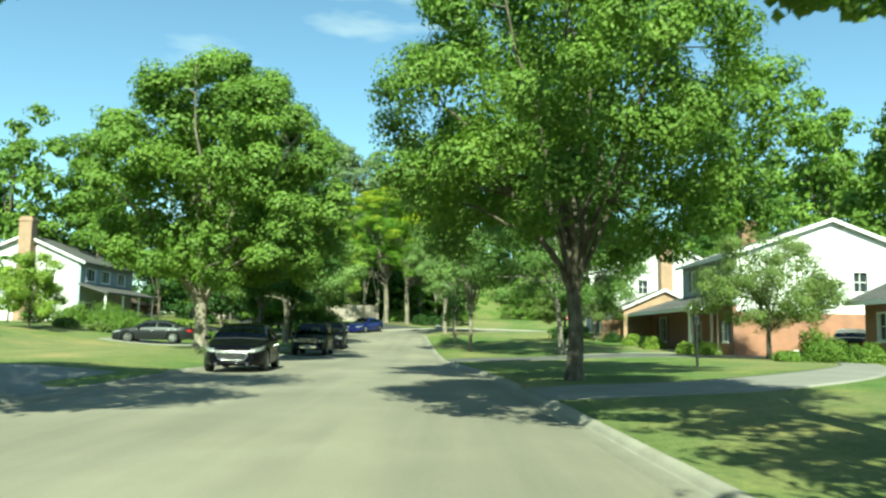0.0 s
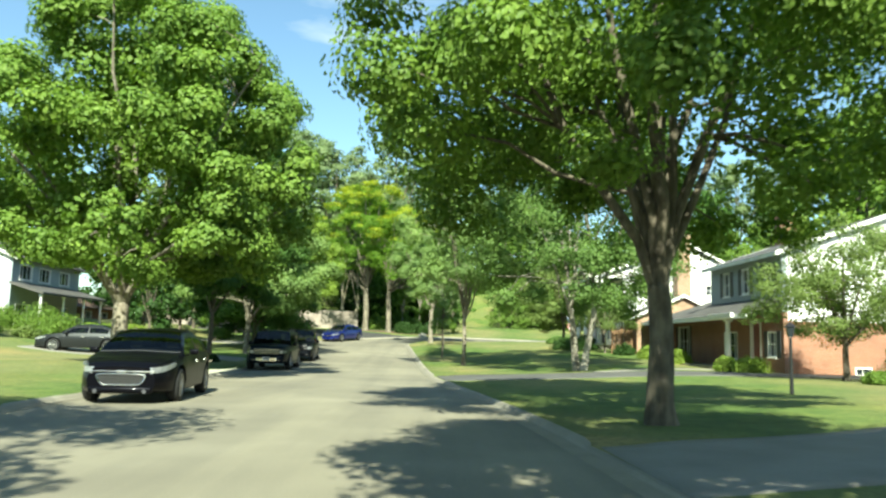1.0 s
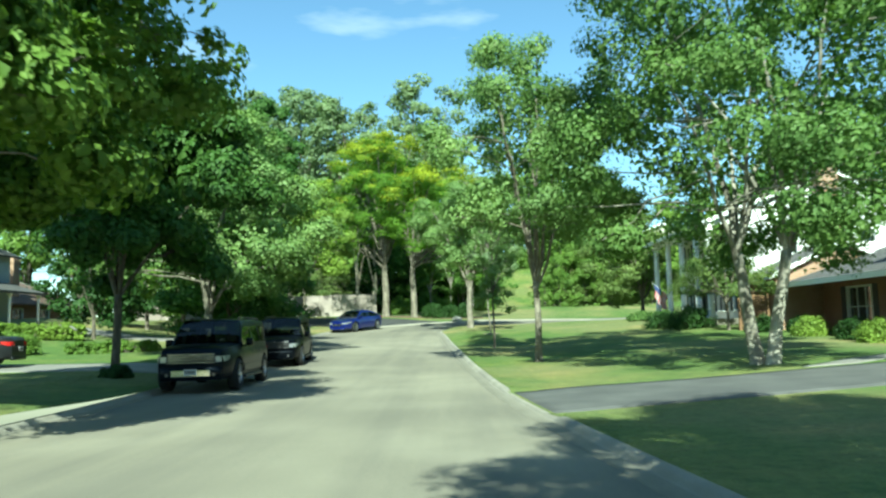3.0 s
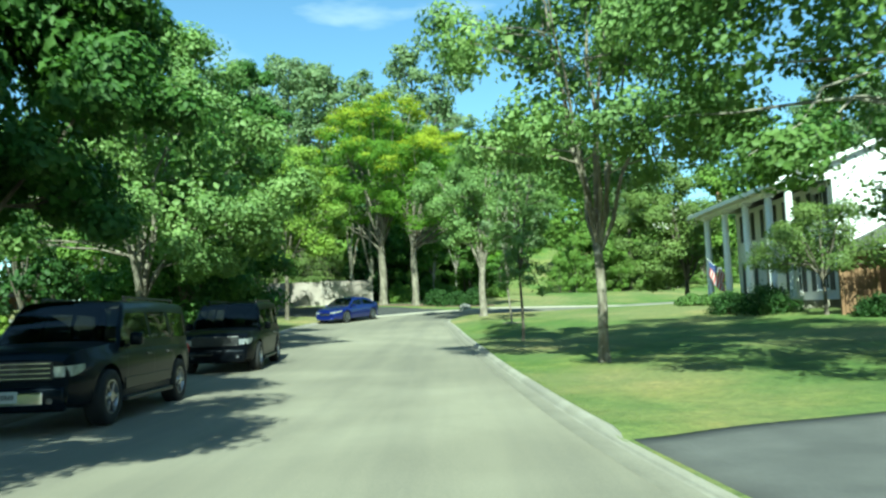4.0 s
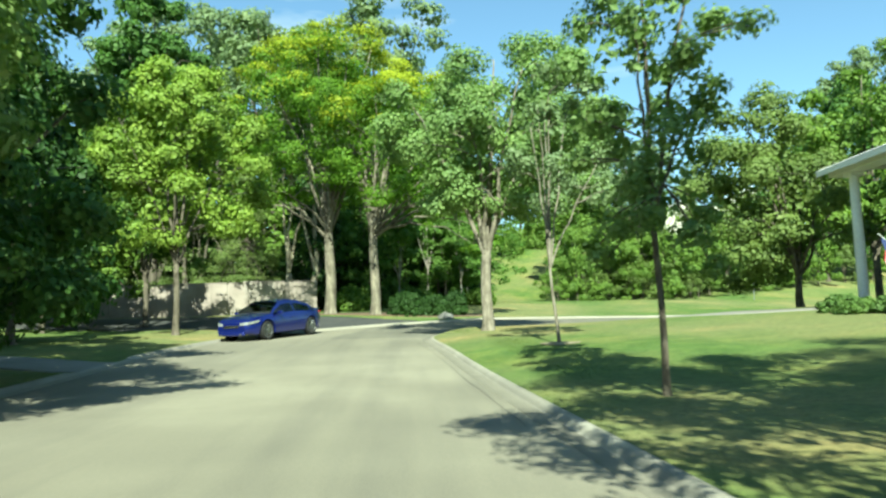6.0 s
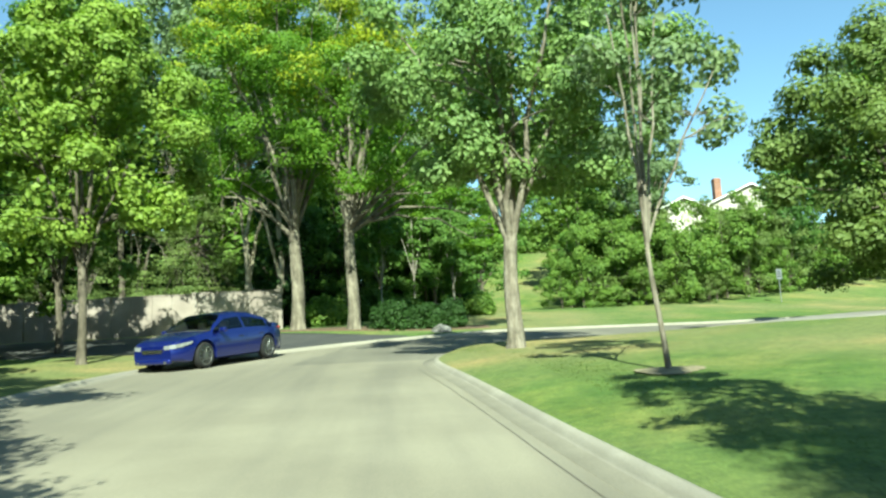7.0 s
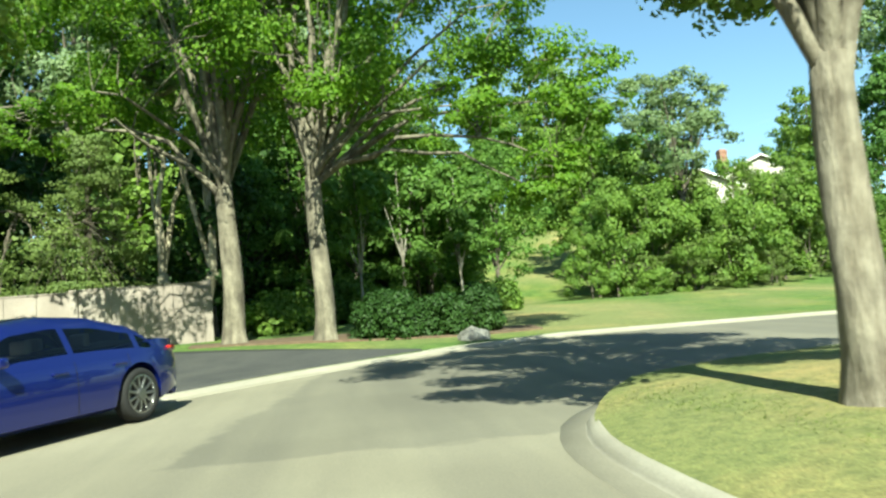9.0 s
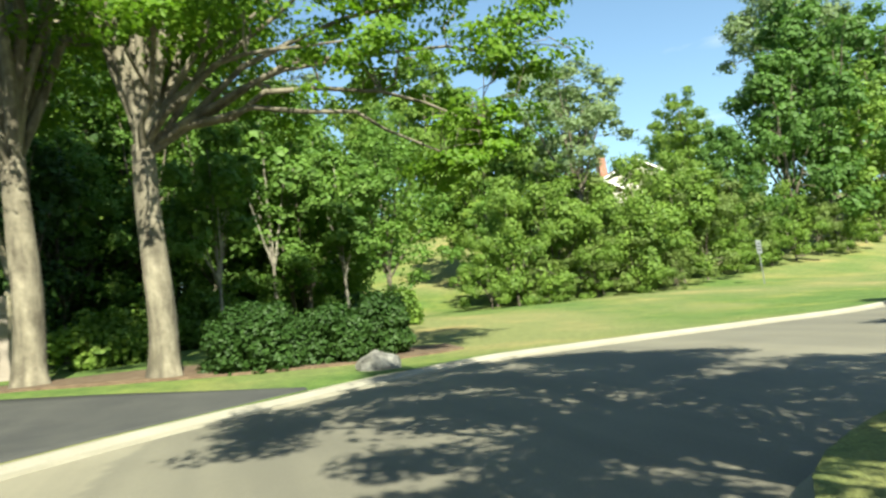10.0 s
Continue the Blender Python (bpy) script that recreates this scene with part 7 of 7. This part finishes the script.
def flag():
    f = tagged(new("flag"), "striped red and white flag hanging from a column", "flag")
    f.location = (12.25, 69.0, 3.0)
    f.scale = (0.72, 0.72, 0.72)
    bm = bmesh.new()
    q = bmesh.ops.create_cone(bm, cap_ends=True, segments=10, radius1=0.016, radius2=0.014, depth=1.7)
    bmesh.ops.rotate(bm, verts=q["verts"], cent=(0, 0, 0), matrix=Matrix.Rotation(radians(-48), 3, "Y"))
    bmesh.ops.translate(bm, verts=q["verts"], vec=(-0.75, 0, 0.55))
    part("pole", bm, M_TRIM, f)
    n = 26

    def fold(s, t):
        return Vector((-0.25 - 0.95 * s + 0.05 * math.sin(9 * t + 4 * s), 0.10 * math.sin(8 * s + 3 * t) * t, 0.16 + 0.95 * s * 0.86 - 1.5 * t * (0.9 + 0.1 * math.sin(5 * s))))
    for k in range(13):
        bm = bmesh.new()
        a0, a1 = k / 13, (k + 1) / 13
        for j in range(n):
            t0, t1 = j / n, (j + 1) / n
            lo = 0.42 if a1 > 0.46 else 0.0
            if t0 < lo:
                continue
            bm.faces.new([bm.verts.new(fold(a, t)) for a, t in ((a0, t0), (a1, t0), (a1, t1), (a0, t1))])
        bmesh.ops.remove_doubles(bm, verts=bm.verts, dist=1e-4)
        part("stripe", bm, M_FLAG_R if k % 2 == 0 else M_FLAG_W, f, smooth=True)
    bm = bmesh.new()
    for i in range(8):
        for j in range(11):
            a0, a1, t0, t1 = 0.46 + 0.54 * i / 8, 0.46 + 0.54 * (i + 1) / 8, 0.42 * j / 11, 0.42 * (j + 1) / 11
            bm.faces.new([bm.verts.new(fold(a, t)) for a, t in ((a0, t0), (a1, t0), (a1, t1), (a0, t1))])
    bmesh.ops.remove_doubles(bm, verts=bm.verts, dist=1e-4)
    part("canton", bm, M_FLAG_B, f, smooth=True)


M_FLAG_R, M_FLAG_W, M_FLAG_B = plain("flag_red", (0.341, 0.037, 0.037), 0.8), plain("flag_white", (0.465, 0.446, 0.434), 0.8), plain("flag_blue", (0.031, 0.050, 0.155), 0.8)
flag()


def wood_fence(x0, x1, y):
    f = tagged(new("wooden_screen"), "orange cedar fence screen beside the garage", "fence")
    z = lawn_z((x0 + x1) / 2, y)
    for k in range(3):
        x = x0 + (x1 - x0) * k / 2
        bm = bmesh.new()
        box(bm, (x - 0.06, y - 0.06, z - 0.1), (x + 0.06, y + 0.06, z + 1.75), 0.01)
        part("post", bm, M_WOOD, f)
    n = int((x1 - x0) / 0.16)
    for k in range(n):
        x = x0 + 0.1 + k * (x1 - x0 - 0.2) / n
        bm = bmesh.new()
        box(bm, (x, y - 0.015, z + 0.05), (x + 0.12, y + 0.012, z + 1.6), 0.004)
        part("board", bm, M_WOOD, f)


wood_fence(12.4, 13.7, 58.6)


def grass_tufts(name, label, curve, side, y0, y1, depth, count, seed):
    """Blades along the verge, where the mower leaves them."""
    rng = np.random.default_rng(seed)
    sel = curve[(curve[:, 1] > y0) & (curve[:, 1] < y1)]
    i = rng.integers(0, len(sel) - 1, count)
    d = 0.10 + depth * rng.random(count) ** 1.7
    base = np.zeros((count, 3))
    t = sel[i + 1] - sel[i]
    t /= np.linalg.norm(t, axis=1)[:, None]
    nrm = np.stack([t[:, 1], -t[:, 0]], 1) * side
    base[:, :2] = sel[i] + t * rng.uniform(-0.3, 0.3, (count, 1)) + nrm * d[:, None]
    bare = np.array([any((sd == "R") == (side > 0) and a - 0.4 < p[1] < b + 0.4 + 0.35 * abs(p[0] - 1) for sd, a, b in MOUTHS) for p in base])
    base = base[~bare]
    count = len(base)
    base[:, 2] = [lawn_z(p[0], p[1]) - 0.01 for p in base]
    ang = rng.random(count) * 6.28
    w = np.stack([np.cos(ang), np.sin(ang), np.zeros(count)], 1) * 0.006
    h = rng.uniform(0.012, 0.03, count)[:, None]
    tip = base + np.concatenate([rng.normal(size=(count, 2)) * 0.03, h], 1)
    v = np.stack([base - w, base + w, tip], 1).reshape(-1, 3)
    me = mesh_of(name, v, np.arange(count * 3).reshape(-1, 3), M_BLADE)
    tagged(new(name, me), label, "grass", kind="stuff")


grass_tufts("verge_grass", "short mown grass blades along the kerb", CURVE_R, 1, 8, 77, 5.0, 90000, 5)
grass_tufts("verge_grass", "short mown grass blades along the kerb", CURVE_L, -1, 12, 82, 3.0, 40000, 6)


def mulch_ring(x, y, r, seed):
    rng = np.random.default_rng(seed)
    verts, faces = [(x, y, lawn_z(x, y) + 0.035)], []
    n = 28
    for ring, (k, h) in enumerate(((0.55, 0.03), (1.0, 0.010))):
        for a in range(n):
            t = 2 * math.pi * a / n
            d = r * k * (1 + 0.12 * math.sin(3 * t + seed) + 0.05 * rng.normal())
            px, py = x + d * math.cos(t), y + d * math.sin(t)
            verts.append((px, py, lawn_z(px, py) + h))
    for a in range(n):
        b = (a + 1) % n
        faces += [(0, 1 + a, 1 + b), (1 + a, 1 + n + a, 1 + n + b, 1 + b)]
    tagged(new("mulch_ring", mesh_of("mulch_ring", verts, faces, M_SOIL_DRY, True)), "pale dry soil round a young street tree", "mulch")


mulch_ring(1.4, 66.6, 0.5, 1)
